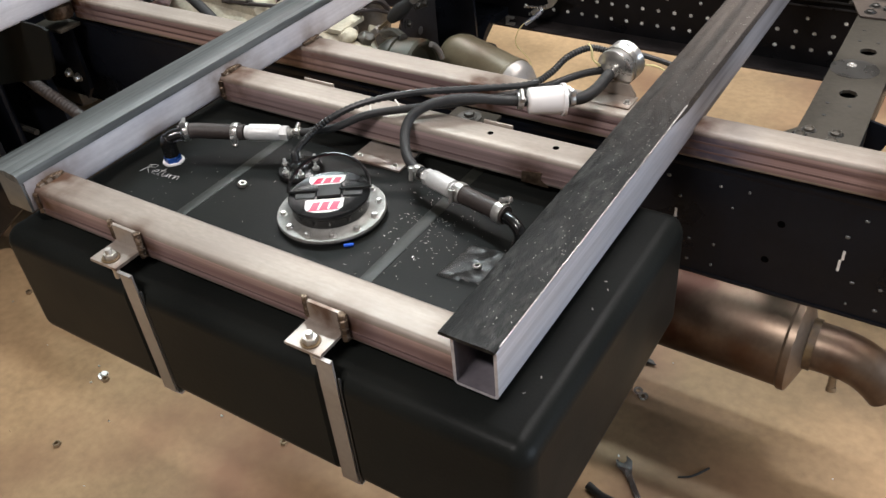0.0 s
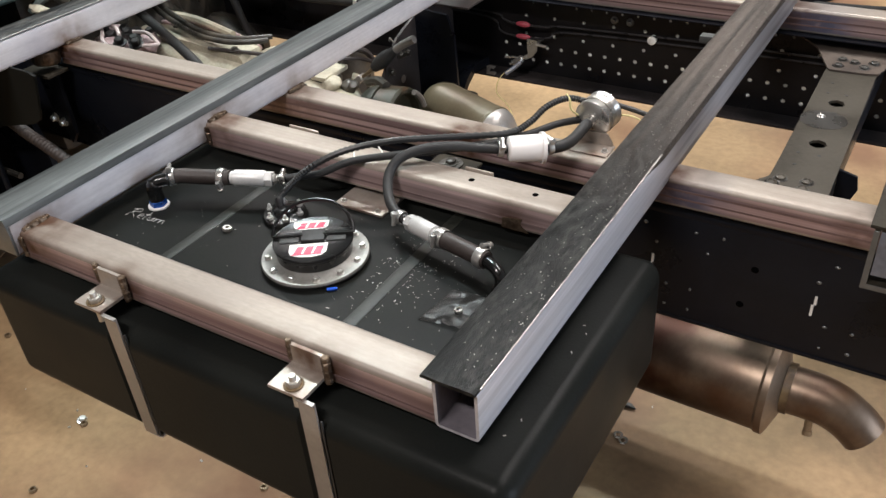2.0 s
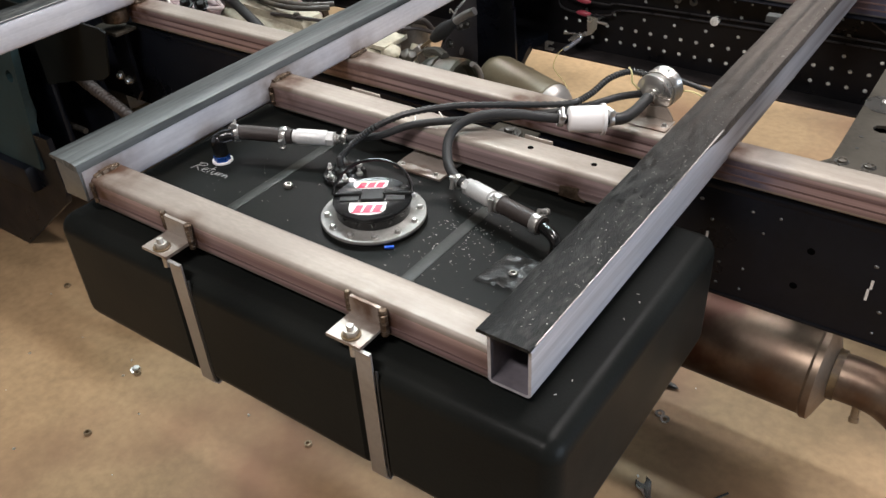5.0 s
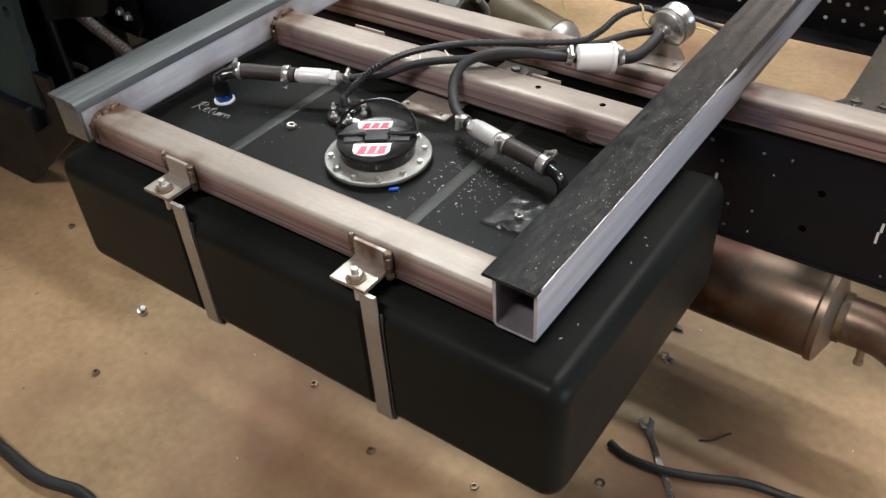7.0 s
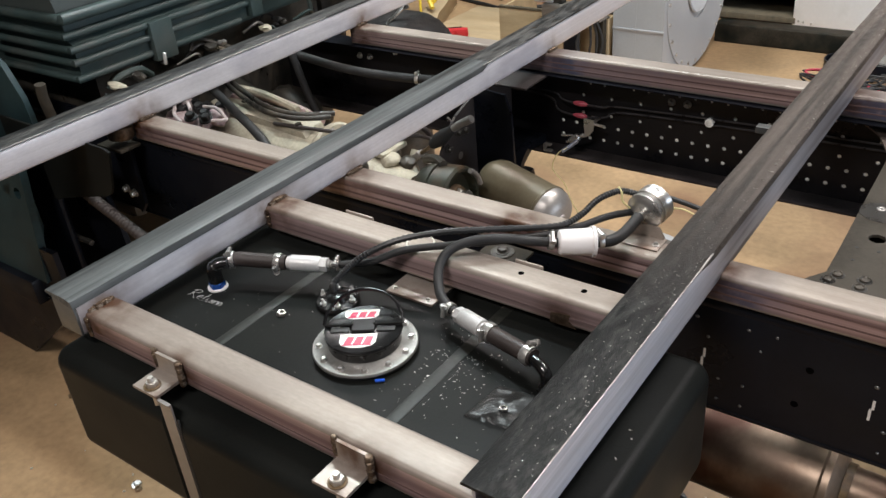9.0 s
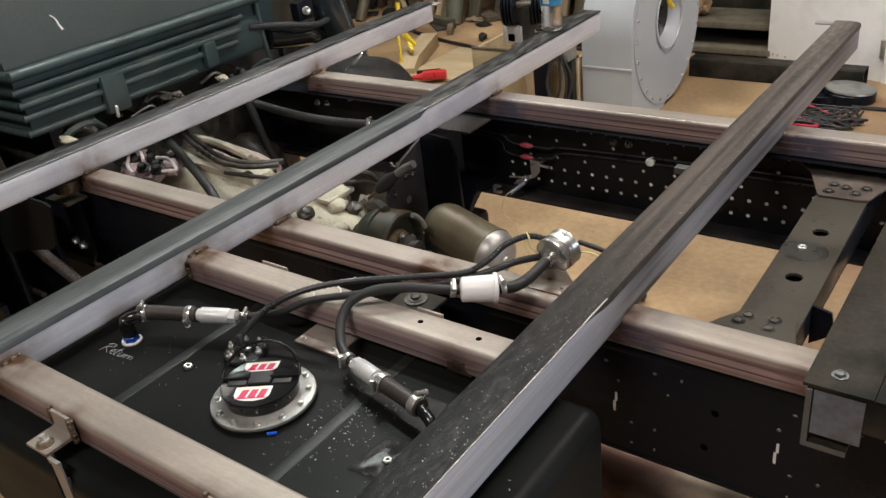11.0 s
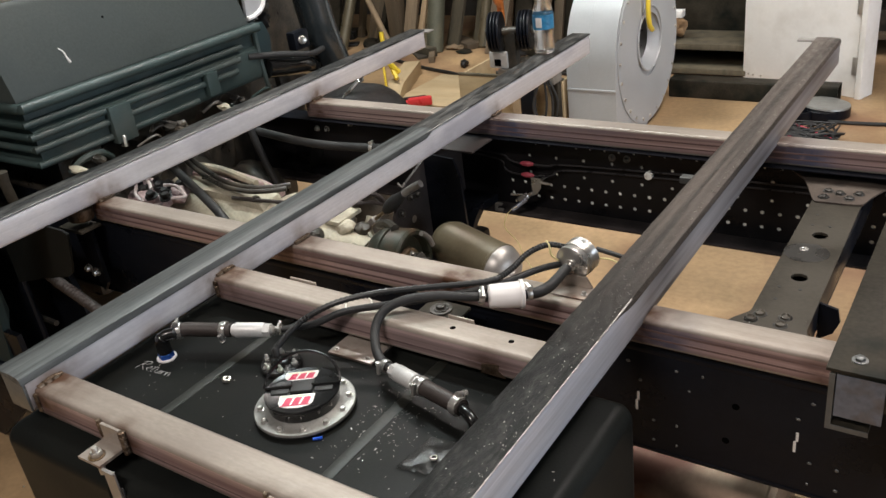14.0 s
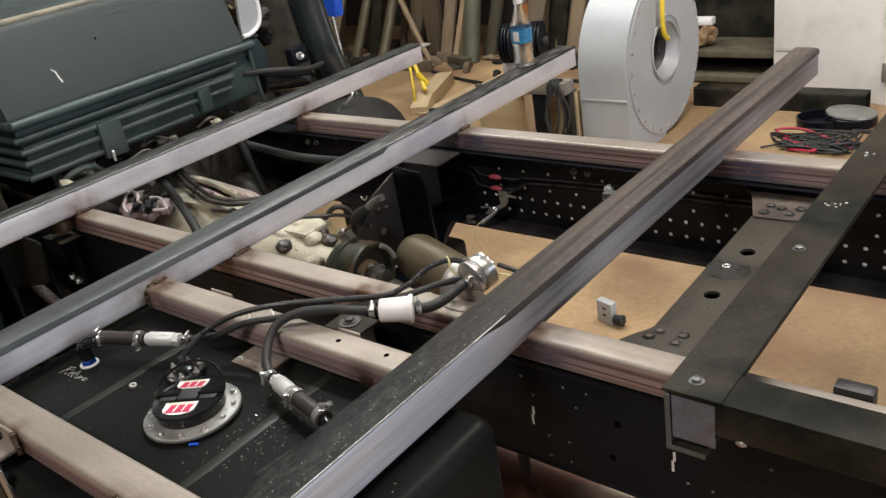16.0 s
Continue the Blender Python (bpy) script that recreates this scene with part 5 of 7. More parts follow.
for y in (0.111, 0.513):
    part("plate_bolt", bolt_head((1.105, y, BEAM_TOP), (0, 0, 1), 0.0068, 0.006), M_CAPEND, rp)
# small bright blobs stand for wet glints on the plate
rnd = random.Random(12)
for x, y, n_ in ((1.105, 0.703, 9), (1.100, 0.95, 8), (1.138, 0.93, 5)):
    for k in range(n_):
        n = rnd.uniform(0.0012, 0.0036)
        part("spatter", blob((x + rnd.gauss(0, 0.010), y + rnd.gauss(0, 0.010), BEAM_TOP), (n, n * 0.8, n * 0.4), k + x * 9 + y, None, 0.5, 2), M_TOOL, rp, "bright speck, weld spatter and painted wet glint")

# front crossmember with its dark gussets
fx = thing("front_crossmember", (-0.10, 0.95, 0.43), "black pressed chassis crossmember with tall gussets and lightening holes", "crossmember")
gus = [(0.735, 0.558), (0.79, 0.61), (0.89, 0.645), (1.074, 0.668), (1.074, 0.425), (1.05, 0.425), (1.0, 0.405), (0.92, 0.38), (0.70, 0.36), (0.705, 0.46), (0.715, 0.53)]
part("gusset", prism(gus, -0.152, -0.144, "x"), M_GUSSET, fx, "dull black pressed gusset plate")
part("rib", prism([(-0.144, 0.40), (-0.035, 0.40), (-0.02, 0.44), (-0.026, 0.60), (-0.045, 0.655), (-0.144, 0.664)], 0.880, 0.888, "y"), M_BLACK, fx, "black upright rib")
part("flange", prism([(0.888, 0.40), (0.90, 0.40), (0.945, 0.452), (0.985, 0.478), (1.074, 0.470), (1.074, 0.446), (0.99, 0.455), (0.95, 0.43), (0.905, 0.38), (0.888, 0.38)], -0.144, -0.03, "x"), M_BLACK, fx, "curved lower flange")
part("top_plate", box((-0.20, 0.90, 0.6685), (0.01, 1.035, 0.6745), 0.002), M_GUSSET, fx, "dull top plate")
# pale disc paints the lit floor showing through a hole
part("hole_rim", lathe([(0, 0.003), (0.0006, 0.011), (0.0012, 0.011)], (-0.1438, 0.800, 0.494), (1, 0, 0), 16), M_STRAP, fx, "pale disc for the lit floor seen through a hole")
for y, z in ((0.795, 0.565), (0.825, 0.56), (0.745, 0.535)):
    part("bolt", bolt_head((-0.1438, y, z), (1, 0, 0), 0.009, 0.014), M_GREASE, fx)
part("lower_member", box((-0.142, 0.30, 0.28), (-0.05, 1.05, 0.372), 0.02), M_BLACK, fx, "black pressed cross channel")

# ---- transmission, brake drum and linkage ----
tr = thing("transmission", (-0.5, 0.63, 0.35), "dusty pale cast transmission between the chassis rails", "transmission")
part("housing", sweep([(-1.25, 0.61, 0.44), (-1.0, 0.61, 0.45), (-0.80, 0.61, 0.46), (-0.60, 0.61, 0.465), (-0.45, 0.61, 0.465), (-0.30, 0.61, 0.46), (-0.16, 0.61, 0.46)], lambda t: 0.165 - 0.055 * min(1, t * 1.5) - 0.06 * max(0, (t - 0.72) / 0.28), 26, 8), M_CASTB, tr, "dusty pale barrel casting")
for k in range(7):
    y = 0.665 + 0.028 * k
    part("rib", sweep([(-0.98 + 0.012 * k, y + 0.03, 0.600 - 0.020 * abs(k - 1)), (-0.80, y + 0.015, 0.605 - 0.020 * abs(k - 1)), (-0.62 - 0.01 * k, y - 0.01, 0.590 - 0.020 * abs(k - 1))], 0.011, 8, 4), M_CASTB if k % 2 else M_PINK, tr, "raised casting rib")
part("top_cover", prism([(-0.92, 0.52), (-0.92, 0.592), (-0.90, 0.602), (-0.70, 0.607), (-0.50, 0.590), (-0.49, 0.575), (-0.49, 0.52)], 0.565, 0.645, "y"), M_CASTB, tr, "flat pale top cover")
for x, y in ((-0.885, 0.575), (-0.80, 0.637), (-0.70, 0.637), (-0.60, 0.637), (-0.52, 0.575)):
    part("bolt", bolt_head((x, y, 0.600), (0, 0, 1), 0.009, 0.010), M_GREASE, tr, "dark cover bolt")
for i, (x, y) in enumerate(((-0.91, 0.47), (-0.86, 0.50), (-0.92, 0.53), (-0.82, 0.48), (-0.79, 0.52), (-0.85, 0.45))):
    part("shift_tower", blob((x, y, 0.595 + 0.006 * (i % 3)), (0.036, 0.032, 0.024), i + 11, None, 0.35, 3), M_PINK, tr, "pinkish primed linkage casting")
for i, (x, y) in enumerate(((-0.93, 0.50), (-0.89, 0.535), (-0.875, 0.49), (-0.84, 0.535), (-0.83, 0.495), (-0.80, 0.545))):
    part("black_bolt", bolt_head((x, y, 0.614), (0.1, -0.2, 1), 0.012, 0.022), M_CABLE, tr, "black socket bolt")
for pts in ([(-0.885, 0.455, 0.640), (-0.912, 0.478, 0.646), (-0.915, 0.497, 0.646), (-0.870, 0.490, 0.644), (-0.823, 0.461, 0.640)], [(-0.885, 0.455, 0.640), (-0.850, 0.425, 0.634), (-0.798, 0.405, 0.628)],
            [(-0.801, 0.492, 0.642), (-0.760, 0.493, 0.646), (-0.730, 0.485, 0.646), (-0.690, 0.468, 0.642), (-0.672, 0.456, 0.638), (-0.708, 0.438, 0.636)]):
    part("white_link", sweep(pts, 0.005, 8, 6), M_PINKW, tr, "white painted link")
for x, y in ((-0.86, 0.462), (-0.835, 0.500), (-0.775, 0.470), (-0.745, 0.448), (-0.80, 0.440)):
    part("black_bolt", bolt_head((x, y, 0.628), (0.15, -0.25, 1), 0.013, 0.018), M_CABLE, tr, "black socket bolt")
for k, (dy, dz) in enumerate(((0, 0), (0.018, 0.004))):
    part("oil_pipe", sweep([(-1.0, 0.72 + dy, 0.64 + dz), (-0.90, 0.665 + dy, 0.636 + dz), (-0.80, 0.625 + dy, 0.630 + dz), (-0.668, 0.583 + dy, 0.622 + dz), (-0.56, 0.575 + dy, 0.620 + dz), (-0.496, 0.594 + dy, 0.620 + dz), (-0.45, 0.633 + dy, 0.618 + dz)], 0.0075, 10), M_GREASE, tr, "dark bent oil pipe")
for k in range(9):
    part("lug", blob((-0.42 + 0.03 * k, 0.56 + 0.03 * (k % 4), 0.555 - 0.012 * (k % 3) - 0.003 * k), (0.024, 0.026, 0.018), 90 + k, None, 0.3, 3), (M_CASTB, M_GREASE, M_CASTB)[k % 3], tr, "rough casting lug")
part("side_plate", box((-0.345, 0.60, 0.545), (-0.245, 0.70, 0.558), 0.004), M_CASTB, tr, "pale flat pad")
part("flange", lathe([(0, 0.11), (0.012, 0.115), (0.02, 0.11)], (-0.47, 0.63, 0.48), (1, 0, 0), 28), M_CASTB, tr)
for k in range(7):
    a = math.pi * (0.1 + 0.8 * k / 6)
    part("bolt", bolt_head((-0.452, 0.63 + 0.10 * math.cos(a), 0.48 + 0.10 * math.sin(a)), (1, 0, 0), 0.007, 0.008), M_ZINC, tr)
drum = thing("brake_drum", (-0.10, 0.63, 0.40), "greasy dark drum brake on the transmission output", "brake drum")
part("drum", lathe([(0, 0.05), (0.004, 0.088), (0.02, 0.096), (0.034, 0.096), (0.036, 0.102), (0.046, 0.102), (0.048, 0.098), (0.100, 0.098), (0.106, 0.092), (0.104, 0.083), (0.086, 0.078), (0.082, 0.04), (0.112, 0.036), (0.114, 0.02)], (-0.115, 0.595, 0.462), (1, 0.1, 0.05), 32), M_DRUM, drum, "dark greasy olive drum")
part("hub", lathe([(0.084, 0.050), (0.098, 0.046), (0.103, 0.030), (0.104, 0.012)], (-0.115, 0.595, 0.462), (1, 0.1, 0.05), 20), M_RUST, drum, "rusty brown hub inside the drum")
# pale crescent along part of the rim
arc = [Vector((-0.112, 0.595, 0.462)) + Vector((0.1045, 0.0105 + 0.087 * math.cos(a), 0.005 + 0.087 * math.sin(a))) for a in (0.25, 0.45, 0.65, 0.85, 1.05)]
part("worn_rim", sweep(arc, 0.007, 8, 4), M_STRAP, drum, "pale crescent on the drum's rim")
for k in range(5):
    a = 2 * math.pi * k / 5 + 0.4
    part("hub_bolt", bolt_head((-0.012, 0.605 + 0.038 * math.cos(a), 0.467 + 0.038 * math.sin(a)), (1, 0.1, 0.05), 0.006, 0.010), M_ZINC, drum)
part("yoke", lathe([(0.110, 0.035), (0.122, 0.037), (0.13, 0.026), (0.15, 0.026)], (-0.115, 0.595, 0.462), (1, 0.1, 0.05), 16), M_GREASE, drum, "dark yoke")
part("shoe_arm", sweep([(-0.14, 0.64, 0.55), (-0.10, 0.63, 0.565), (-0.06, 0.61, 0.565)], 0.012, 8), M_GREASE, drum)
shaft = thing("drive_shaft", (0.3, 0.6, 0.4), "dark propeller shaft running back under the bed", "drive shaft")
part("shaft_tube", sweep([(0.05, 0.60, 0.45), (0.12, 0.60, 0.42), (0.18, 0.59, 0.36)], 0.03, 14, 4), M_GREASE, shaft)
link = thing("brake_linkage", (-0.142, 0.713, 0.490), "brake cable linkage with a rubber boot and bright clevis", "linkage")
part("boot", sweep([(-0.178, 0.723, 0.550), (-0.142, 0.723, 0.580), (-0.104, 0.723, 0.610)], lambda t: 0.0125 + 0.007 * math.sin(math.pi * min(1, t * 1.15)) + 0.0006 * math.sin(t * 60), 12, 12), M_RUBBER, link, "black rubber boot")
part("rod", sweep([(-0.227, 0.723, 0.512), (-0.202, 0.723, 0.531), (-0.172, 0.723, 0.555)], 0.005, 8), M_BRASS, link, "coppery threaded rod")
part("clevis", box((-0.016, -0.012, -0.009), (0.016, 0.012, 0.009), 0.003, turn=pose(-0.232, 0.723, 0.508, 0, -38, 0)), M_STRAP, link)
part("clip", sweep([(-0.117, 0.718, 0.632), (-0.110, 0.711, 0.645), (-0.100, 0.713, 0.635), (-0.094, 0.718, 0.645)], 0.0022, 6), M_CHROME, link, "bright spring clip")
part("sleeve", sweep([(-0.104, 0.723, 0.610), (-0.082, 0.725, 0.626), (-0.048, 0.728, 0.645)], 0.0105, 12), M_STRAP, link, "dull metal cable sleeve")
part("lever", sweep([(-0.255, 0.745, 0.51), (-0.25, 0.72, 0.48), (-0.20, 0.68, 0.455)], 0.013, 8), M_CASTB, link)
part("lever", sweep([(-0.24, 0.755, 0.50), (-0.20, 0.74, 0.47), (-0.15, 0.70, 0.50)], 0.009, 8), M_GREASE, link)
for k in range(4):
    part("link_plate", blob((-0.30 + 0.022 * k, 0.70 - 0.015 * k, 0.50 - 0.008 * k), (0.018, 0.024, 0.02), 60 + k, None, 0.35, 3), M_CASTB if k % 2 else M_GREASE, link, "worn linkage casting")
part("oil_hose", sweep([(-0.60, 0.56, 0.60), (-0.33, 0.60, 0.60), (-0.25, 0.665, 0.585), (-0.215, 0.71, 0.575), (-0.185, 0.735, 0.56)], 0.0055, 8, 6), M_BROWNHOSE, link, "thin brown hose across the casting")
part("hose_loop", sweep([(-0.42, 0.68, 0.44), (-0.37, 0.69, 0.47), (-0.30, 0.70, 0.53), (-0.235, 0.70, 0.59), (-0.215, 0.71, 0.60), (-0.20, 0.73, 0.585), (-0.185, 0.745, 0.545)], 0.0075, 8), M_BROWNHOSE, link, "brown rubber hose")

air = thing("air_tank", (0.08, 0.76, 0.38), "olive painted cylindrical air reservoir with a bright domed end", "air tank")
aa, ab = Vector((-0.06, 0.80, 0.447)), Vector((0.205, 0.735, 0.416))
n = (ab - aa).length
part("shell", lathe([(0, 0.02), (0.01, 0.05), (0.03, 0.062), (0.05, 0.066), (n - 0.055, 0.066), (n - 0.053, 0.068), (n - 0.047, 0.068), (n - 0.045, 0.0655)], aa, ab - aa, 36), M_OLIVE, air, "olive painted shell")
part("dome", lathe([(n - 0.045, 0.0655), (n - 0.03, 0.063), (n - 0.012, 0.051), (n - 0.002, 0.035), (n, 0.012), (n + 0.006, 0.010)], aa, ab - aa, 36), M_STRAP, air, "bright metal domed end")

# engine-bay hoses and dark parts between the front beams
eng = thing("engine_hoses", (-0.5, 0.7, 0.55), "black engine hoses and cables beside the transmission", "hoses")
for pts, r_ in (([(-0.98, 0.63, 0.655), (-0.88, 0.595, 0.645), (-0.70, 0.52, 0.630), (-0.51, 0.435, 0.615), (-0.44, 0.40, 0.58)], 0.013),
                ([(-0.862, 0.90, 0.72), (-0.846, 0.90, 0.66), (-0.809, 0.90, 0.547), (-0.774, 0.90, 0.456), (-0.75, 0.90, 0.40)], 0.012),
                ([(-0.90, 0.92, 0.66), (-0.65, 0.95, 0.62), (-0.42, 0.99, 0.61), (-0.25, 1.02, 0.62)], 0.014)):
    part("hose", sweep(pts, r_, 10), M_RUBBER, eng)
clampat = (-0.42, 0.99, 0.61)
clamp(clampat, (1, 0.2, 0), 0.0145, eng)
for x, z, r in ((-0.72, 0.618, 0.007), (-0.677, 0.619, 0.007), (-0.568, 0.646, 0.005)):
    part("rail_bolt", bolt_head((x, 1.0778, z), (0, -1, 0), r, 0.012), M_CHROME, eng)
part("dark_block", blob((-1.0, 0.96, 0.36), (0.20, 0.10, 0.13), 4, None, 0.5, 3), M_GREASE, eng, "greasy engine side")
part("dark_block", blob((-1.15, 0.45, 0.50), (0.22, 0.16, 0.18), 7, None, 0.5, 3), M_GREASE, eng, "greasy engine side")
for k_ in range(9):
    part("small_casting", blob((-0.86 - 0.012 * (k_ % 3), 0.32 + 0.075 * k_, 0.70 + 0.012 * (k_ % 2)), (0.035, 0.03, 0.028), k_ + 40, None, 0.8, 2), M_CASTB if k_ % 3 else M_ZINC, eng, "rough engine fitting below the cover")
part("pale_hose", sweep([(-0.95, 0.13, 0.81), (-0.955, 0.13, 0.77), (-0.95, 0.135, 0.70), (-0.94, 0.14, 0.62)], 0.014, 10), M_PLATE, eng, "short grey hose")

# near-side front parts
side = thing("front_hanger", (-0.78, 0.2, 0.45), "black spring hanger bracket with bright bolts and a corrugated hose", "bracket")
part("plate", prism([(-0.79, 0.67), (-0.715, 0.67), (-0.715, 0.50), (-0.74, 0.47), (-0.775, 0.55)], 0.178, 0.188, "y"), M_BLACK, side)
part("spacer", lathe([(0, 0.03), (0.01, 0.034), (0.03, 0.034), (0.036, 0.028)], (-0.72, 0.17, 0.69), (0, 0.1, 1), 14), M_WELD, side, "rust-brown mounting pad")
part("pad_plate", box((-0.79, 0.14, 0.664), (-0.69, 0.20, 0.672), 0.002), M_PLATE, side)
for x, z in ((-0.775, 0.535), (-0.745, 0.528), (-0.80, 0.40)):
    part("bolt", bolt_head((x, 0.178, z), (0, -1, 0), 0.008, 0.014), M_CHROME, side)
part("hose", sweep([(-0.86, 0.080, 0.595), (-0.80, 0.075, 0.568), (-0.74, 0.070, 0.549), (-0.68, 0.070, 0.528), (-0.628, 0.070, 0.508), (-0.56, 0.075, 0.475)], lambda t: 0.0135 + 0.0012 * (math.sin(t * 190) > 0), 14, 30), M_BROWNHOSE, side, "corrugated dusty brown hose")
part("splash_sheet", prism([(-1.05, 0.495), (-0.90, 0.532), (-0.80, 0.562), (-0.72, 0.582), (-0.655, 0.598), (-0.63, 0.612), (-0.62, 0.630), (-0.590, 0.725), (-0.61, 0.732), (-1.05, 0.74)], 0.050, 0.056, "y"), M_TANK, side, "dark sheet with a rounded lower corner")
# black sheet added in place of the shade below the rail
part("hub_bracket", prism([(-1.45, 0.64), (-0.86, 0.64), (-0.80, 0.46), (-0.78, 0.30), (-0.95, 0.22), (-1.45, 0.20)], 0.135, 0.150, "y"), M_BLACK, side, "black sheet added for the shade under the rail")
part("rod", sweep([(-1.06, 0.08, 0.40), (-0.86, 0.08, 0.395)], 0.008, 8, 0), M_GREASE, side)
step = thing("side_panel", (-1.2, -0.05, 0.3), "dark plastic side step panel ahead of the tank", "panel")
bm = holed_plate(-1.72, 0.34, 0.07, 0.07, 12, 5, {(11, 3): 1.0, (9, 2): 0.9}, 0.016, 0.02, lambda u, v, w: (u, -0.06 + w + 0.10 * (v - 0.34), v))
part("panel", bm, M_TEAL, step)
# black sheet added to close the view below the side step
part("splash_flap", prism([(-1.75, 0.005), (-1.15, 0.005), (-0.83, 0.25), (-0.815, 0.30), (-0.82, 0.44), (-1.75, 0.44)], -0.050, -0.035, "y"), M_BLACK, step, "black sheet added down to the floor")
part("lower_edge", box((-1.72, -0.08, 0.26), (-0.93, -0.02, 0.338), 0.012), M_BLACK, step)
part("clip", prism([(-0.955, 0.63), (-0.935, 0.625), (-0.93, 0.65), (-0.938, 0.65), (-0.942, 0.637), (-0.955, 0.64)], -0.075, -0.065, "y"), M_ZINC, step)
part("inner_wall", box((-1.72, 0.05, 0.25), (-0.90, 0.07, 0.66), 0.01), M_BLACK, step)

# ---- air-cleaner cover at the cab's back ----
ab_ = thing("engine_cover", (-1.2, 0.6, 0.77), "big grey-green moulded plastic engine cover with ribbed lower edge", "engine cover")
prof = [(-0.955, 0.775), (-0.945, 0.79), (-0.945, 0.875), (-0.965, 0.885), (-0.965, 0.925), (-0.935, 0.935), (-0.935, 0.955), (-0.972, 0.965), (-1.06, 1.22), (-1.12, 1.26), (-1.7, 1.30), (-1.7, 0.775)]
CY0 = 0.245
low = [p for p in prof if p[1] < 0.96][:-1] + [(-1.7, 0.955), (-1.7, 0.775)]
part("shell", prism(low, CY0, 1.10, "y"), M_GREEN, ab_, "dark green ribbed plastic shell")
# the sloping lid has its own paler grey
part("lid", prism([(-0.972, 0.956), (-0.972, 0.965), (-1.046, 1.180), (-1.050, 1.192), (-1.058, 1.201), (-1.070, 1.206), (-1.09, 1.209), (-1.7, 1.24), (-1.7, 0.956)], CY0 - 0.004, 1.103, "y"), M_COVER, ab_, "grey sloping lid")
for z, x, y1 in ((0.788, -0.940, 0.80), (0.832, -0.937, 0.98), (0.866, -0.937, 1.0), (0.900, -0.950, 1.03)):
    part("rib", sweep([(-1.3, CY0 - 0.012, z), (-1.0, CY0 - 0.012, z), (x - 0.01, CY0 - 0.008, z), (x, CY0 + 0.01, z), (x, 0.5, z), (x, y1, z)], 0.010, 10, 5), M_GREEN, ab_)
part("rim", sweep([(-1.3, CY0 - 0.014, 0.945), (-1.0, CY0 - 0.014, 0.945), (-0.95, CY0 - 0.008, 0.945), (-0.94, CY0 + 0.015, 0.945), (-0.94, 0.5, 0.945), (-0.94, 1.115, 0.945)], 0.014, 12, 5), M_GREEN, ab_, "rounded rim along the cover")
for y, w, z0, z1 in ((0.465, 0.075, 0.765, 0.875), (0.835, 0.048, 0.79, 0.865)):
    part("latch", box((-0.95, y, z0), (-0.918, y + w, z1), 0.006), M_GREEN, ab_, "moulded latch pad")
part("corner_lug", prism([(1.104, 0.935), (1.165, 0.950), (1.185, 0.90), (1.178, 0.84), (1.104, 0.80)], -1.02, -0.965, "x"), M_TEAL, ab_, "dark teal panel at the cover's corner")
part("edge_post", sweep([(-0.945, 1.098, 0.93), (-0.945, 1.10, 0.84), (-0.942, 1.105, 0.76), (-0.94, 1.11, 0.70)], 0.008, 8, 4), M_GREEN, ab_, "upright moulded edge")
# pale tan strip paints the highlight on the lid's rounded upper edge
part("dust_band", sweep([(-1.064, CY0 + 0.01, 1.2035), (-1.064, 0.5, 1.2035), (-1.064, 0.9, 1.2035), (-1.064, 1.09, 1.2035)], 0.0105, 10, 4), M_EDGELIGHT, ab_, "painted tan highlight along the lid's upper edge")
for u, v in ((0.60, 1.10), (0.33, 0.915), (0.62, 0.905)):
    part("dark_spot", lathe([(0, 0.004), (0.0006, 0.0038)], (-0.972 - 0.345 * max(0, v - 0.965) + 0.0008, u, v), (0.94, 0, 0.34), 10), M_HOLE, ab_, "small hole as a flat black disc")
for i, (u, v) in enumerate(((0.72, 1.17), (0.74, 1.185), (0.70, 1.155))):
    part("moulded_mark", box((-0.001, -0.04, -0.001), (0.001, 0.04, 0.001), 0.0003, turn=Matrix.Translation((-1.043 + 0.39 * (1.17 - v), u, v)) @ Matrix.Rotation(-0.36, 4, "Y")), M_GREEN, ab_)
part("chalk_tick", sweep([(-1.0015, 0.424, 1.055), (-0.9975, 0.434, 1.043), (-0.9925, 0.436, 1.028), (-0.9870, 0.440, 1.012)], lambda t: 0.0015 + 0.0022 * t, 6, 5), M_CHALK, ab_, "white scratch mark")
wb = thing("white_bracket", (-1.0, 1.16, 1.0), "small white plastic bracket at the cover's corner", "bracket")
part("plate", prism([(1.12, 0.972), (1.17, 0.968), (1.208, 1.0), (1.213, 1.07), (1.20, 1.13), (1.135, 1.10), (1.125, 1.03)], -1.0, -0.988, "x"), M_FANGREY, wb, "dull grey plate")
part("edge", sweep([(-0.985, 1.118, 0.970), (-0.985, 1.150, 0.972), (-0.985, 1.185, 0.985), (-0.985, 1.207, 1.01), (-0.985, 1.215, 1.06), (-0.985, 1.208, 1.13)], 0.008, 8, 5), M_PAINTW, wb, "white plastic edge")

ink = thing("intake_duct", (-1.0, 1.45, 0.8), "fat black curved air intake duct", "duct")
part("duct", sweep([(-1.02, 1.43, 1.30), (-1.0, 1.44, 1.12), (-1.0, 1.455, 0.98), (-1.0, 1.475, 0.86), (-1.0, 1.51, 0.74), (-1.0, 1.555, 0.62), (-1.0, 1.60, 0.50)], 0.066, 24, 8), M_DUCT, ink)
part("pipe", sweep([(-0.95, 1.12, 0.80), (-0.95, 1.22, 0.78), (-0.96, 1.32, 0.76), (-1.0, 1.4, 0.72)], 0.035, 16), M_GLOSS, ink, "glossy black pipe under the cover")
part("hose", sweep([(-0.95, 1.05, 0.86), (-0.92, 1.18, 0.835), (-0.9, 1.30, 0.805), (-0.95, 1.42, 0.79)], 0.011, 10), M_RUBBER, ink)
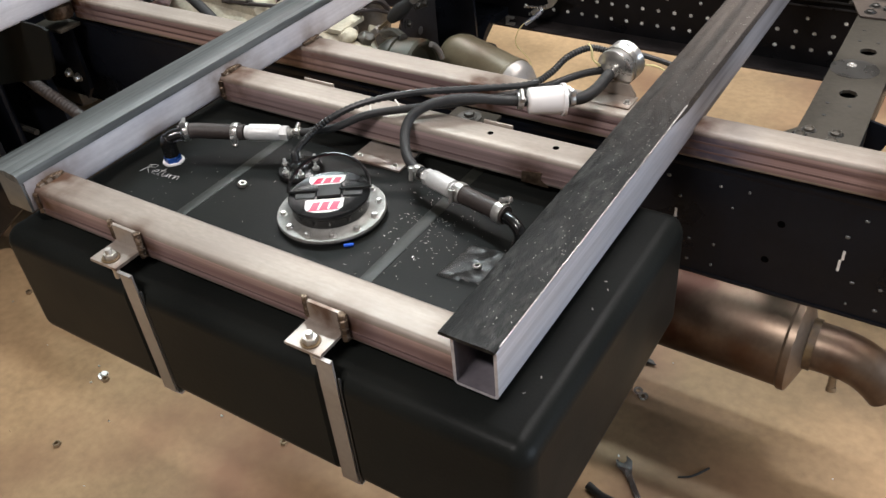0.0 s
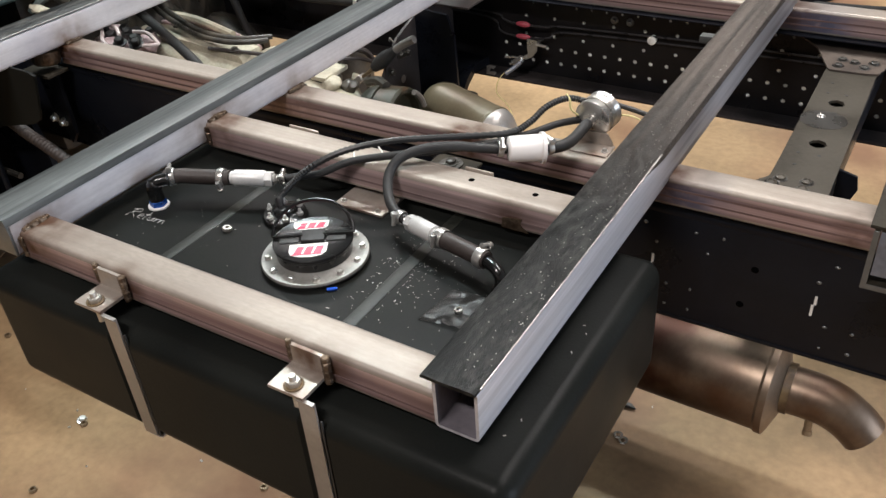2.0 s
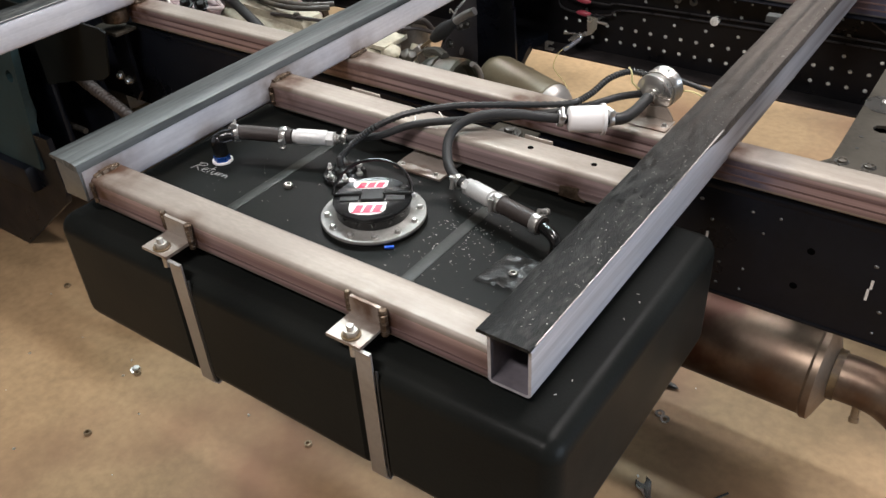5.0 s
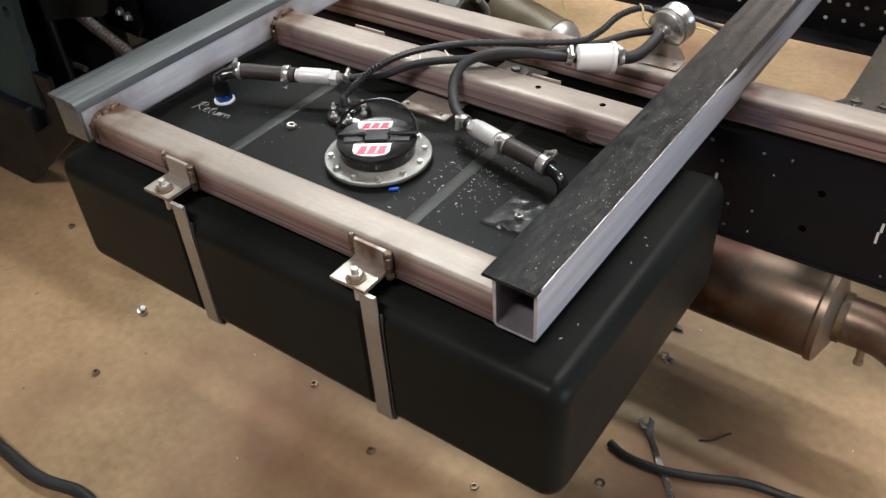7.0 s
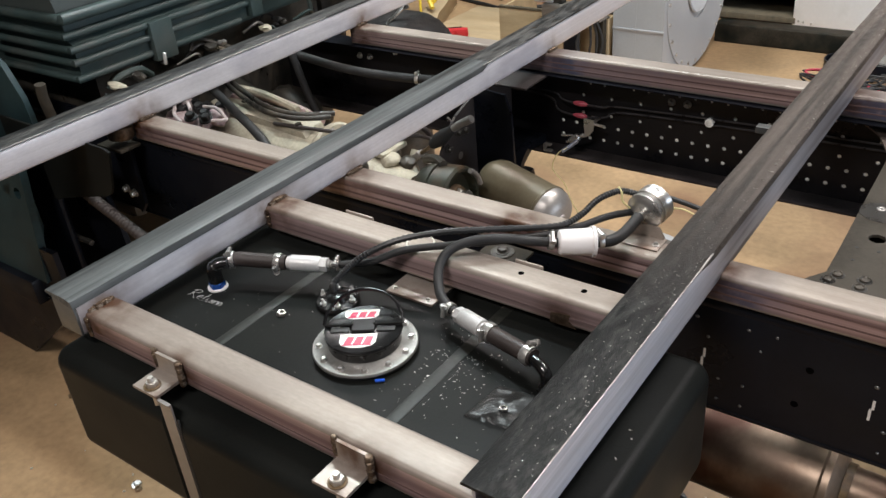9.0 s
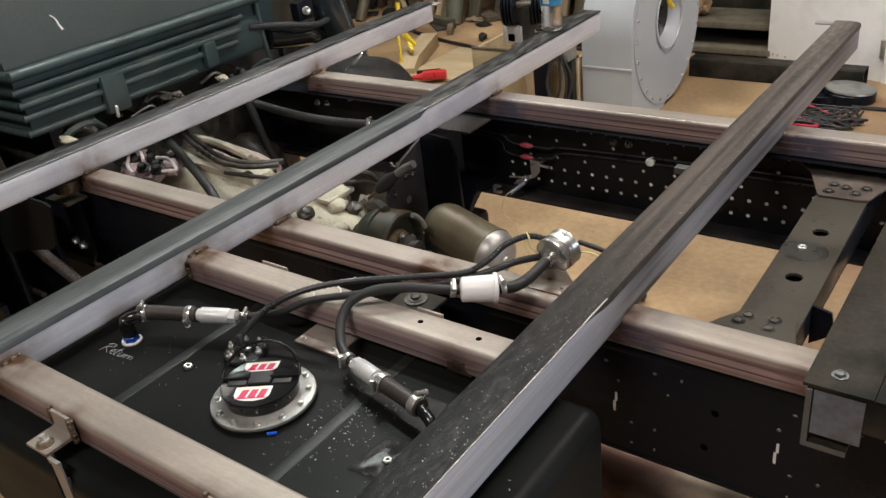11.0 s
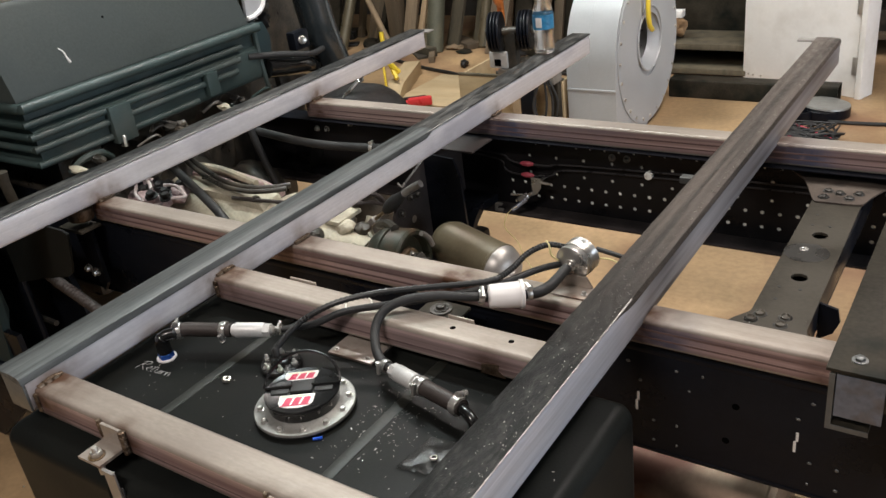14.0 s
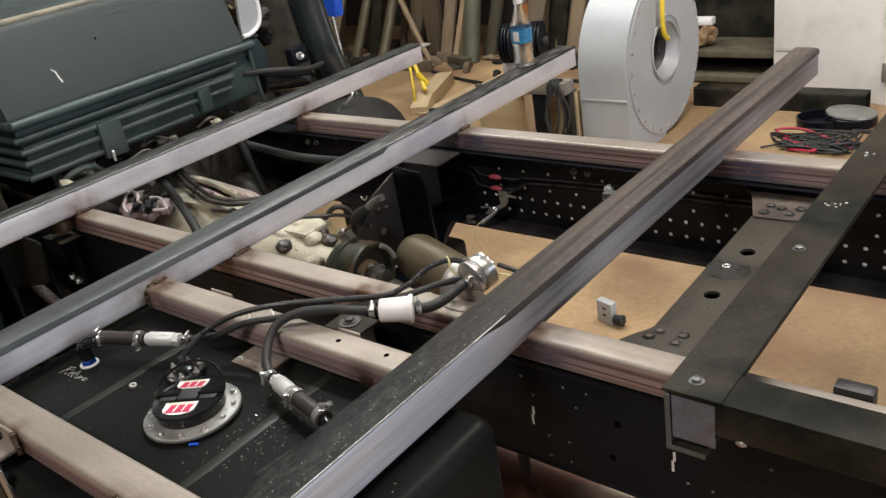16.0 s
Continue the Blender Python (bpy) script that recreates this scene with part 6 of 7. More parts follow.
part("lamp_cap", lathe([(0, 0.015), (0.010, 0.015), (0.012, 0.010)], (-0.957, 1.33, 0.845), (0.8, -0.6, 0.2), 16), M_ZINC, ink, "small round bright cap")
part("lamp_box", box((-1.0, 1.295, 0.812), (-0.96, 1.372, 0.878), 0.008), M_BLACK, ink)
tyre = thing("air_spring", (-0.73, 1.45, 0.3), "dark rubber air bag with a bright band clamp", "air spring")
part("bag", lathe([(0, 0.13), (0.02, 0.165), (0.045, 0.185), (0.06, 0.182), (0.075, 0.190), (0.10, 0.186), (0.115, 0.180), (0.13, 0.181), (0.16, 0.163), (0.19, 0.135), (0.21, 0.10), (0.22, 0.06), (0.224, 0.02)], (-0.80, 1.385, 0.44), (0.05, 0.1, 1), 36), M_WRINKLE, tyre, "wrinkled dusty black rubber bag")
for k in range(7):
    z_ = 0.030 + 0.026 * k
    part("fold", lathe([(z_ - 0.004, 0.176 - 0.05 * max(0, k - 3) / 3), (z_, 0.193 - 0.008 * abs(k - 2.5) - 0.05 * (max(0, k - 3) / 3) ** 2), (z_ + 0.004, 0.176 - 0.05 * max(0, k - 3) / 3)], (-0.80, 1.385, 0.44), (0.05, 0.1, 1), 36, close=True), M_WRINKLE, tyre)
part("pedestal", lathe([(0, 0.12), (0.02, 0.10), (0.44, 0.10)], (-0.80, 1.365, 0.0), (0, 0, 1), 20), M_GREASE, tyre)
part("band_clamp", box((-0.05, -0.008, -0.004), (0.05, 0.008, 0.004), 0.002, turn=pose(-0.765, 1.33, 0.675, 0, -35, 60)), M_ZINC, tyre, "bright clamp strap")
part("clamp_screw", bolt_head((-0.742, 1.362, 0.698), (0.5, -0.3, 1), 0.008, 0.018), M_CHROME, tyre)
cabf = thing("cab_underside", (-1.5, 0.6, 0.3), "dark greasy engine and cab underside below the cover", "engine")
part("block", box((-2.4, 0.32, 0.30), (-1.02, 0.98, 0.765), 0.03), M_GREASE, cabf)
part("far_side", box((-2.4, 0.985, 0.25), (-1.06, 1.27, 0.76), 0.03), M_GREASE, cabf, "greasy far side of the engine")
r = random.Random(31)
for k_ in range(34):
    at_ = Vector((r.uniform(-1.0, -0.86), r.uniform(0.27, 1.05), r.uniform(0.69, 0.755)))
    m_ = r.choice((M_GREASE, M_GREASE, M_GREASE, M_CABLE, M_GREEN, M_CASTB, M_STRAP))
    if k_ % 3 == 0:
        b_m = bolt_head(at_, (r.uniform(-1, 1), -0.6, r.uniform(0, 1)), r.uniform(0.004, 0.007), 0.02, None, 1.05)
    elif k_ % 3 == 1:
        b_m = blob(at_, (r.uniform(0.012, 0.035), r.uniform(0.01, 0.03), r.uniform(0.008, 0.02)), k_ + 70, None, 0.7)
    else:
        b_m = sweep([at_, at_ + Vector((r.uniform(-0.03, 0.03), 0.05, 0.02)), at_ + Vector((r.uniform(-0.06, 0.06), 0.12, -0.02))], r.uniform(0.003, 0.006), 7, 5)
    part("fitting", b_m, m_, cabf, "small engine fitting under the cover")
# dark fill and backdrop added to close the view past the duct
part("far_frame", box((-1.5, 1.28, 0.30), (-1.06, 1.40, 0.755), 0.03), M_GREASE, cabf, "dark fill block added beside the duct")
part("far_liner", prism([(1.12, 0.50), (1.72, 0.50), (1.74, 1.10), (1.74, 1.45), (1.12, 1.45)], -1.32, -1.28, "x"), M_GREASE, cabf, "dark backdrop panel added behind the cover's corner")
for k_, (y_, z_) in enumerate(((1.20, 0.88), (1.26, 0.95), (1.30, 0.86), (1.24, 0.79), (1.33, 0.99), (1.36, 0.92), (1.21, 1.03), (1.30, 1.08))):
    part("fitting", blob((-1.12 - 0.03 * (k_ % 3), y_, z_), (0.05, 0.035, 0.045), k_ + 130, None, 0.7, 3), (M_GREASE, M_CABLE, M_RUST, M_GREASE)[k_ % 4], cabf, "dark engine fitting beside the duct")
part("white_strip", box((-0.004, -0.003, -0.02), (0.004, 0.003, 0.02), 0.001, turn=pose(-0.90, 0.475, 0.775, 10, 25, 0)), M_PAINTW, cabf, "white plastic strip")
part("green_loop", sweep([(-0.93, 0.30, 0.74), (-0.92, 0.34, 0.765), (-0.92, 0.40, 0.765), (-0.93, 0.44, 0.735)], 0.010, 8, 6), M_GREEN, cabf, "green hose loop")
part("cab_back", box((-2.6, -0.75, 0.55), (-1.72, 1.9, 2.4), 0.04), M_GREEN, cabf, "dark green cab back")
part("sump", blob((-1.05, 0.62, 0.5), (0.16, 0.22, 0.24), 14, None, 0.4, 3), M_GREASE, cabf)
part("side_splash", prism([(-1.75, 0.40), (-1.05, 0.50), (-0.985, 0.62), (-0.975, 0.72), (-0.985, 0.78), (-1.03, 0.86), (-1.12, 0.92), (-1.75, 0.95)], 0.09, 0.105, "y"), M_TEAL, cabf, "dark teal splash panel")
part("wheel_arch", prism([(-1.75, 0.20), (-1.05, 0.30), (-0.96, 0.45), (-0.97, 0.66), (-1.75, 0.75)], -0.02, 0.02, "y"), M_TEAL, cabf, "dark teal splash panel")

# ---- exhaust ----
ex = thing("muffler", (0.7, 0.33, 0.13), "heat-stained steel muffler with a turned-down tail pipe", "muffler")
prof_ = [(0, 0.05), (0.004, 0.082), (0.01, 0.091)] + [(0.03 + 0.035 * k, 0.091) for k in range(16)] + [(0.56, 0.095), (0.572, 0.095), (0.577, 0.085), (0.590, 0.05)]
can = part("can", lathe(prof_, (0.405, 0.345, 0.258), (1, -0.02, 0), 44), M_SSTEEL, ex, "heat-stained stainless can with painted shade")
# heat stains; shade and a dark reflection are put into them too
set_heat(can, [((0.55, 0.29, 0.29), 0.50, 2.4), ((0.62, 0.30, 0.34), 0.32, 1.7), ((0.78, 0.32, 0.345), 0.20, 1.5), ((0.70, 0.25, 0.19), 0.26, 0.9)])
set_heat(can, [((0.62, 0.30, 0.335), 0.16, 1.2)], "blueing")
tail = part("tail_pipe", sweep([(0.99, 0.33, 0.265), (1.05, 0.327, 0.267), (1.085, 0.325, 0.260), (1.115, 0.323, 0.244), (1.140, 0.321, 0.222)], lambda t: 0.046 - 0.004 * t, 22, 8), M_SSTEEL, ex, "bent tail pipe with heat colours")
set_heat(tail, [((1.02, 0.33, 0.28), 0.13, 1.3), ((1.13, 0.31, 0.22), 0.12, 1.2)])
part("pipe_stub", lathe([(0, 0.007), (0.022, 0.007), (0.023, 0.009), (0.032, 0.009)], (1.048, 0.30, 0.236), (0.1, -0.3, -1), 10), M_BRASS, ex)
part("collar", lathe([(0, 0.046), (0, 0.049), (0.014, 0.049), (0.014, 0.046)], (0.993, 0.33, 0.266), (1, 0, 0), 26, close=True), M_RUST, ex, "brown weld collar")

for x in (0.48, 0.66):
    part("hanger_strap", box((x, 0.272, 0.33), (x + 0.025, 0.276, 0.450), 0.001), M_BLACK, ex, "black hanger strap to the rail")

# mount washer between the tubes
mw = thing("body_mount", (0.412, 0.142, 0.60), "bolted rusty body mount between the tubes", "mount")
part("block", lathe([(0, 0.036), (0.004, 0.040), (0.086, 0.040), (0.090, 0.034)], (0.412, 0.142, 0.60), (0, 0, 1), 20), M_GREASE, mw)
part("plate", box((0.372, 0.112, 0.690), (0.458, 0.172, 0.696), 0.002), M_DPLATE, mw, "dark rusty plate")
part("washer", lathe([(0, 0.008), (0, 0.021), (0.003, 0.021), (0.003, 0.008)], (0.412, 0.142, 0.696), (0, 0, 1), 20, close=True), M_GREASE, mw)
part("bolt", bolt_head((0.412, 0.142, 0.699), (0, 0, 1), 0.009, 0.008), M_GREASE, mw)
part("stay", box((0.365, 0.12, 0.60), (0.47, 0.212, 0.612), 0.002), M_BLACK, mw)

# ---- things on the floor ----
nuts = [(-0.41, -0.235), (-0.35, -0.42), (0.093, -0.175), (0.309, -0.245), (-0.866, -0.115), (0.53, -0.20)]
first = solid("floor_nut", hexnut((nuts[0][0], nuts[0][1], 0), (0, 0, 1), 0.009, 0.008), M_BRASS, (nuts[0][0], nuts[0][1], 0.0), "small bright hex nut lying on the concrete floor", "nut", "nuts on the floor")
for i, (x, y) in enumerate(nuts[1:]):
    copy_thing(first, pose(x, y, 0, 0, 0, 40 * i))
solid("bolt_end", bolt_head((-0.425, -0.228, 0), (0.3, 0.2, 1), 0.009, 0.012), M_CHROME, (-0.425, -0.228, 0), "bright bolt standing on the concrete floor", "bolt")
ws = solid("flat_washer", lathe([(0, 0.005), (0, 0.0105), (0.002, 0.0105), (0.002, 0.005)], (0.690, 0.312, 0), (0, 0, 1), 22, close=True), M_TOOL, (0.690, 0.312, 0), "zinc flat washer on the concrete floor", "washer", "washers on the floor")
copy_thing(ws, pose(0.706, 0.300, 0.002, 4, 0, 0))
copy_thing(ws, pose(0.725, -0.060, 0, 0, 0, 0))
copy_thing(ws, pose(0.66, 0.345, 0, 0, 0, 0))
wr = thing("wrench", (0.79, 0.06, 0), "chrome open-ended wrench lying on the floor", "wrench")
W0, W1 = Vector((0.748, 0.105, 0.004)), Vector((0.90, -0.075, 0.004))
ang = math.atan2(W1.y - W0.y, W1.x - W0.x)
jaw = [(0.0, -0.009), (-0.014, -0.017), (-0.026, -0.012), (-0.016, -0.0065), (-0.012, 0.0), (-0.018, 0.0065), (-0.030, 0.010), (-0.016, 0.017), (0.0, 0.012), (0.016, 0.006), (0.015, -0.006)]
b = prism(jaw, 0, 0.006, "z")
b.transform(Matrix.Translation((W0.x, W0.y, 0)) @ Matrix.Rotation(ang, 4, "Z"))
part("jaw", b, M_TOOL, wr)
n = (W1 - W0).length
b = box((0.012, -0.0062, 0.0005), (n, 0.0062, 0.0055), 0.002)
b.transform(Matrix.Translation((W0.x, W0.y, 0)) @ Matrix.Rotation(ang, 4, "Z"))
part("handle", b, M_TOOL, wr)
solid("rubber_hose", sweep([(0.700, 0.030, 0.009), (0.74, 0.018, 0.009), (0.80, 0.022, 0.010), (0.87, 0.045, 0.010), (0.96, 0.085, 0.010), (1.05, 0.10, 0.010), (1.2, 0.14, 0.010)], 0.0085, 10), M_CABLE, (0.8, 0.03, 0), "black rubber hose end lying on the floor", "hose")
solid("cable", sweep([(-0.75, -0.72, 0.014), (-0.50, -0.66, 0.014), (-0.32, -0.665, 0.014), (-0.2, -0.665, 0.014), (-0.10, -0.64, 0.014), (-0.03, -0.66, 0.014), (0.05, -0.78, 0.014)], 0.013, 10), M_CABLE, (-0.3, -0.66, 0), "thick black power cable lying on the floor", "cable")
solid("wire_scrap", sweep([(0.842, 0.135, 0.002), (0.865, 0.150, 0.003), (0.888, 0.185, 0.002)], 0.0021, 7), M_CABLE, (0.88, 0.17, 0), "short black wire scrap on the floor", "scrap")
solid("rag_scrap", blob((0.66, 0.40, 0.006), (0.035, 0.01, 0.007), 3), M_CABLE, (0.66, 0.40, 0), "dark rubber scrap on the floor", "scrap")
rnd = random.Random(11)
bm = bmesh.new()
for i in range(70):
    x, y = rnd.uniform(-0.9, 1.3), rnd.uniform(-0.75, 0.5)
    n_ = rnd.uniform(0.001, 0.003)
    box((-n_, -n_ * 0.6, 0), (n_, n_ * 0.6, n_), 0, bm, Matrix.Translation((x, y, 0)) @ Matrix.Rotation(rnd.uniform(0, 6), 4, "Z"))
solid("floor_swarf", bm, M_CHROME, (0.2, -0.1, 0), "bright metal crumbs scattered on the concrete", "shavings", kind="stuff")

# ---- things beyond the truck ----
bo = thing("water_bottle", (-0.042, 1.455, BEAM_TOP), "clear plastic water bottle with a blue label standing on a beam", "bottle")
BZ = BEAM_TOP
shell = part("bottle_shell", lathe([(0.0, 0.026), (0.004, 0.0315), (0.03, 0.032), (0.035, 0.030), (0.05, 0.032), (0.055, 0.030), (0.075, 0.0325), (0.125, 0.0325), (0.135, 0.031), (0.16, 0.022), (0.185, 0.0135), (0.20, 0.013)], (-0.042, 1.455, BZ), (0, 0, 1), 28), M_CLEAR, bo, "clear ribbed plastic")
part("label", lathe([(0.078, 0.0328), (0.078, 0.0332), (0.122, 0.0332), (0.122, 0.0328)], (-0.042, 1.455, BZ), (0, 0, 1), 28, close=True), M_LABEL, bo, "teal and white label")
part("label_bar", box((-0.050, 1.4205, BZ + 0.085), (-0.030, 1.4228, BZ + 0.115), 0.0005), M_STICK, bo, "white label panel")
part("bottle_cap", lathe([(0.196, 0.0145), (0.213, 0.0145), (0.215, 0.012)], (-0.042, 1.455, BZ), (0, 0, 1), 22), M_WHITE, bo)

fan = thing("blower", (-0.43, 3.0, 0), "grey painted centrifugal blower housing with a bolted round side plate", "blower")
FC, FR = (3.012, 0.405), 0.382
prof = []
for k in range(37):
    a = -math.pi * 0.5 + 1.5 * math.pi * k / 36
    rr = FR + 0.020 * k / 36
    prof.append((FC[0] + rr * math.cos(a), FC[1] + rr * math.sin(a)))
prof += [(FC[0] - FR - 0.020, 0.0), (FC[0] - 0.03, 0.0), (FC[0] - 0.005, FC[1] - FR)]
part("scroll_back", prism(prof, -0.552, -0.44, "x"), M_FANGREY, fan, "grey painted back of the scroll housing")
bm = bmesh.new()
loops = []
for x_ in (-0.4395, -0.308):
    outer = [bm.verts.new((x_, y_, z_)) for y_, z_ in prof]
    inner = []
    for y_, z_ in prof:
        a = math.atan2(z_ - FC[1], y_ - FC[0])
        inner.append(bm.verts.new((x_, FC[0] + 0.15 * math.cos(a), FC[1] + 0.03 + 0.15 * math.sin(a))))
    loops.append((outer, inner))
n = len(prof)
for k in range(n):
    j = (k + 1) % n
    (oa, ia), (ob_, ib) = loops
    bm.faces.new((oa[k], oa[j], ob_[j], ob_[k]))
    bm.faces.new((ia[k], ia[j], ib[j], ib[k]))
    bm.faces.new((oa[k], oa[j], ia[j], ia[k]))
    bm.faces.new((ob_[k], ob_[j], ib[j], ib[k]))
part("scroll", bm, M_FANGREY, fan, "grey painted scroll housing")
part("side_plate", lathe([(0.0005, 0.15), (0.0005, FR), (0.006, FR), (0.006, 0.15)], (-0.308, FC[0], FC[1]), (1, 0, 0), 56, close=True), M_FANGREY, fan, "round grey side plate")
part("inlet_ring", lathe([(0.006, 0.150), (0.010, 0.158), (0.014, 0.155), (0.014, 0.149), (0.006, 0.146)], (-0.308, FC[0], FC[1] + 0.03), (1, 0, 0), 36, close=True), M_FANGREY, fan)
part("inlet_bell", lathe([(0.004, 0.148), (-0.008, 0.140), (-0.028, 0.124), (-0.048, 0.114), (-0.052, 0.118), (-0.03, 0.130), (-0.01, 0.149)], (-0.308, FC[0], FC[1] + 0.03), (1, 0, 0), 40, close=True), M_FANGREY, fan, "grey funnel-shaped inlet")
part("wheel_disc", lathe([(-0.110, 0.145), (-0.106, 0.145)], (-0.308, FC[0], FC[1] + 0.03), (1, 0, 0), 32), M_GREASE, fan, "dark wheel in the inlet")
for k in range(8):
    a = 2 * math.pi * k / 8 + 0.2
    part("vane", box((-0.020, 0.035, -0.002), (0.018, 0.100, 0.002), 0.0008, turn=Matrix.Translation((-0.388, FC[0], FC[1] + 0.03)) @ Matrix.Rotation(a, 4, "X") @ Matrix.Rotation(0.5, 4, "Y")), M_CABLE, fan)
part("yellow_hose", sweep([(-0.268, 2.93, 0.73), (-0.268, 2.915, 0.60), (-0.268, 2.93, 0.52), (-0.275, 2.98, 0.485)], 0.012, 10), M_YELLOW, fan, "yellow hose looped in the inlet")
for k in range(24):
    a = 2 * math.pi * k / 24
    part("plate_bolt", lathe([(0, 0.009), (0.005, 0.008), (0.007, 0.004)], (-0.302, FC[0] + (FR - 0.02) * math.cos(a), FC[1] + (FR - 0.02) * math.sin(a)), (1, 0, 0), 8), M_ZINC, fan)
part("seam", box((-0.554, FC[0] - 0.406, 0.285), (-0.307, FC[0] - 0.398, 0.295), 0.002), M_FANGREY, fan)

pan = thing("white_cabinet", (0.25, 3.75, 0), "tall white painted metal cabinet standing behind the blower", "cabinet")
PM = Matrix.Translation((0.235, 3.72, 0)) @ Matrix.Rotation(math.atan2(-0.25, 0.62), 4, "Z")
part("body", box((-0.34, 0, 0.0), (0.33, 0.12, 1.5), 0.008, turn=PM), M_PAINTW, pan, "white painted sheet metal")
part("side_channel", box((0.335, -0.01, 0.0), (0.365, 0.10, 1.5), 0.004, turn=PM), M_PAINTW, pan)
for z in (0.12, 0.42):
    part("hinge", box((0.31, -0.012, z), (0.335, -0.002, z + 0.09), 0.002, turn=PM), M_ZINC, pan)
for u in (-0.30, -0.27, -0.22):
    part("screw", lathe([(0, 0.006), (0.004, 0.005)], PM @ Vector((u, -0.001, 0.03)), PM.to_3x3() @ Vector((0, -1, 0)), 8), M_ZINC, pan)
solid("steel_beam", hollow("x", -0.36, 0.49, 3.44, 3.54, 0.0, 0.10, 0.006, 0.008), M_DPLATE, (0.05, 3.5, 0), "dark steel beam lying on the floor before the cabinet", "beam")
cc = thing("round_case", (0.45, 3.22, 0), "flat black round case with a pale lid on the floor", "case")
part("case_body", lathe([(0, 0.09), (0.004, 0.098), (0.045, 0.100), (0.048, 0.100), (0.048, 0.094), (0.010, 0.090)], (0.335, 3.265, 0), (0, 0, 1), 32, close=True), M_BLACK, cc, "open black pan")
part("pan_floor", lathe([(0.004, 0.0895), (0.008, 0.0895)], (0.335, 3.265, 0), (0, 0, 1), 32), M_BLACK, cc)
part("lid", lathe([(0, 0.112), (0.008, 0.110), (0.010, 0.09)], (0.463, 3.32, 0.052), (0.08, 0.05, 1), 32), M_RING, cc, "pale round lid")
part("lid_base", lathe([(0, 0.108), (0.004, 0.112), (0.044, 0.112), (0.048, 0.108)], (0.463, 3.32, 0.002), (0, 0, 1), 32), M_BLACK, cc)
rnd = random.Random(3)
cab = thing("jumper_cables", (0.4, 3.08, 0), "heap of black and red jumper cables on the floor", "cables")
for i in range(15):
    pts = [(0.40 + rnd.uniform(-0.22, 0.20), 3.03 + rnd.uniform(-0.14, 0.10), 0.010 + 0.010 * (j % 3)) for j in range(7)]
    red = i == 6
    part("cable", sweep(pts, 0.0055 if red else 0.0045, 8, 7), M_REDC if red else M_CABLE, cab, "red cable" if red else "black cable")
part("cable", sweep([(0.5, 3.2, 0.01), (0.75, 3.22, 0.01), (1.2, 3.3, 0.01), (2.0, 3.35, 0.01)], 0.009, 8), M_CABLE, cab)

sb = thing("shaft_bearing_stand", (-0.8, 2.55, 0), "small stand carrying a black grooved pulley shaft", "pulley")
for u in (-0.075, 0.075):
    p = Vector((-0.80, 2.55, 0.575)) + Vector((0.9, 0.3, 0)) * u
    part("pulley", lathe([(-0.03, 0.03), (-0.028, 0.090), (-0.02, 0.093), (-0.015, 0.078), (-0.010, 0.093), (-0.005, 0.093), (0.0, 0.078), (0.005, 0.093), (0.010, 0.093), (0.015, 0.078), (0.02, 0.093), (0.028, 0.090), (0.03, 0.03)], p, (0.9, 0.3, 0), 30), M_BLACK, sb, "black grooved pulley")
part("shaft", lathe([(-0.12, 0.02), (0.12, 0.02)], (-0.80, 2.55, 0.575), (0.9, 0.3, 0), 14), M_GREASE, sb)
part("pillow_block", box((-0.915, 2.52, 0.400), (-0.815, 2.58, 0.482), 0.008), M_ALU, sb, "pale bearing block")
part("block_slot", box((-0.885, 2.517, 0.412), (-0.850, 2.5205, 0.445), 0.003), M_HOLE, sb, "block slot as a flat black pad")
part("block_bolt", bolt_head((-0.865, 2.55, 0.482), (0, 0, 1), 0.020, 0.04), M_CABLE, sb, "black bolt on the block")
part("riser", box((-0.83, 2.53, 0.378), (-0.77, 2.57, 0.57), 0.006), M_GREASE, sb)
part("bench_top", box((-0.862, 2.50, 0.340), (-0.565, 2.585, 0.3995), 0.004), M_OLDGREY, sb, "grey worn timber bench top")
part("post", box((-0.80, 2.502, 0), (-0.752, 2.545, 0.3395), 0.004), M_PALEWOOD, sb, "pale timber post")
part("side_board", box((-0.751, 2.505, 0), (-0.672, 2.52, 0.3395), 0.003), M_BLACK, sb, "dark upright board")
part("leg", box((-0.61, 2.545, 0), (-0.57, 2.583, 0.3395), 0.004), M_DPLATE, sb)
crate = thing("plywood_crate", (-0.85, 2.64, 0), "open tan plywood crate under the bench", "crate")
part("front_panel", box((-1.16, 2.60, 0), (-0.57, 2.612, 0.33), 0.002), M_PLY, crate, "tan plywood panel")
part("rim", box((-1.16, 2.598, 0.3305), (-0.57, 2.616, 0.342), 0.002), M_OLDWOOD, crate, "dark worn rim")
part("side_panel", box((-1.16, 2.6125, 0), (-1.148, 2.95, 0.33), 0.002), M_PLY, crate)
part("side_panel", box((-0.582, 2.6125, 0), (-0.57, 2.95, 0.33), 0.002), M_PLY, crate)
bl = thing("drive_belts", (-0.63, 2.50, 0.1), "black drive belts hanging over the bench edge", "belts")
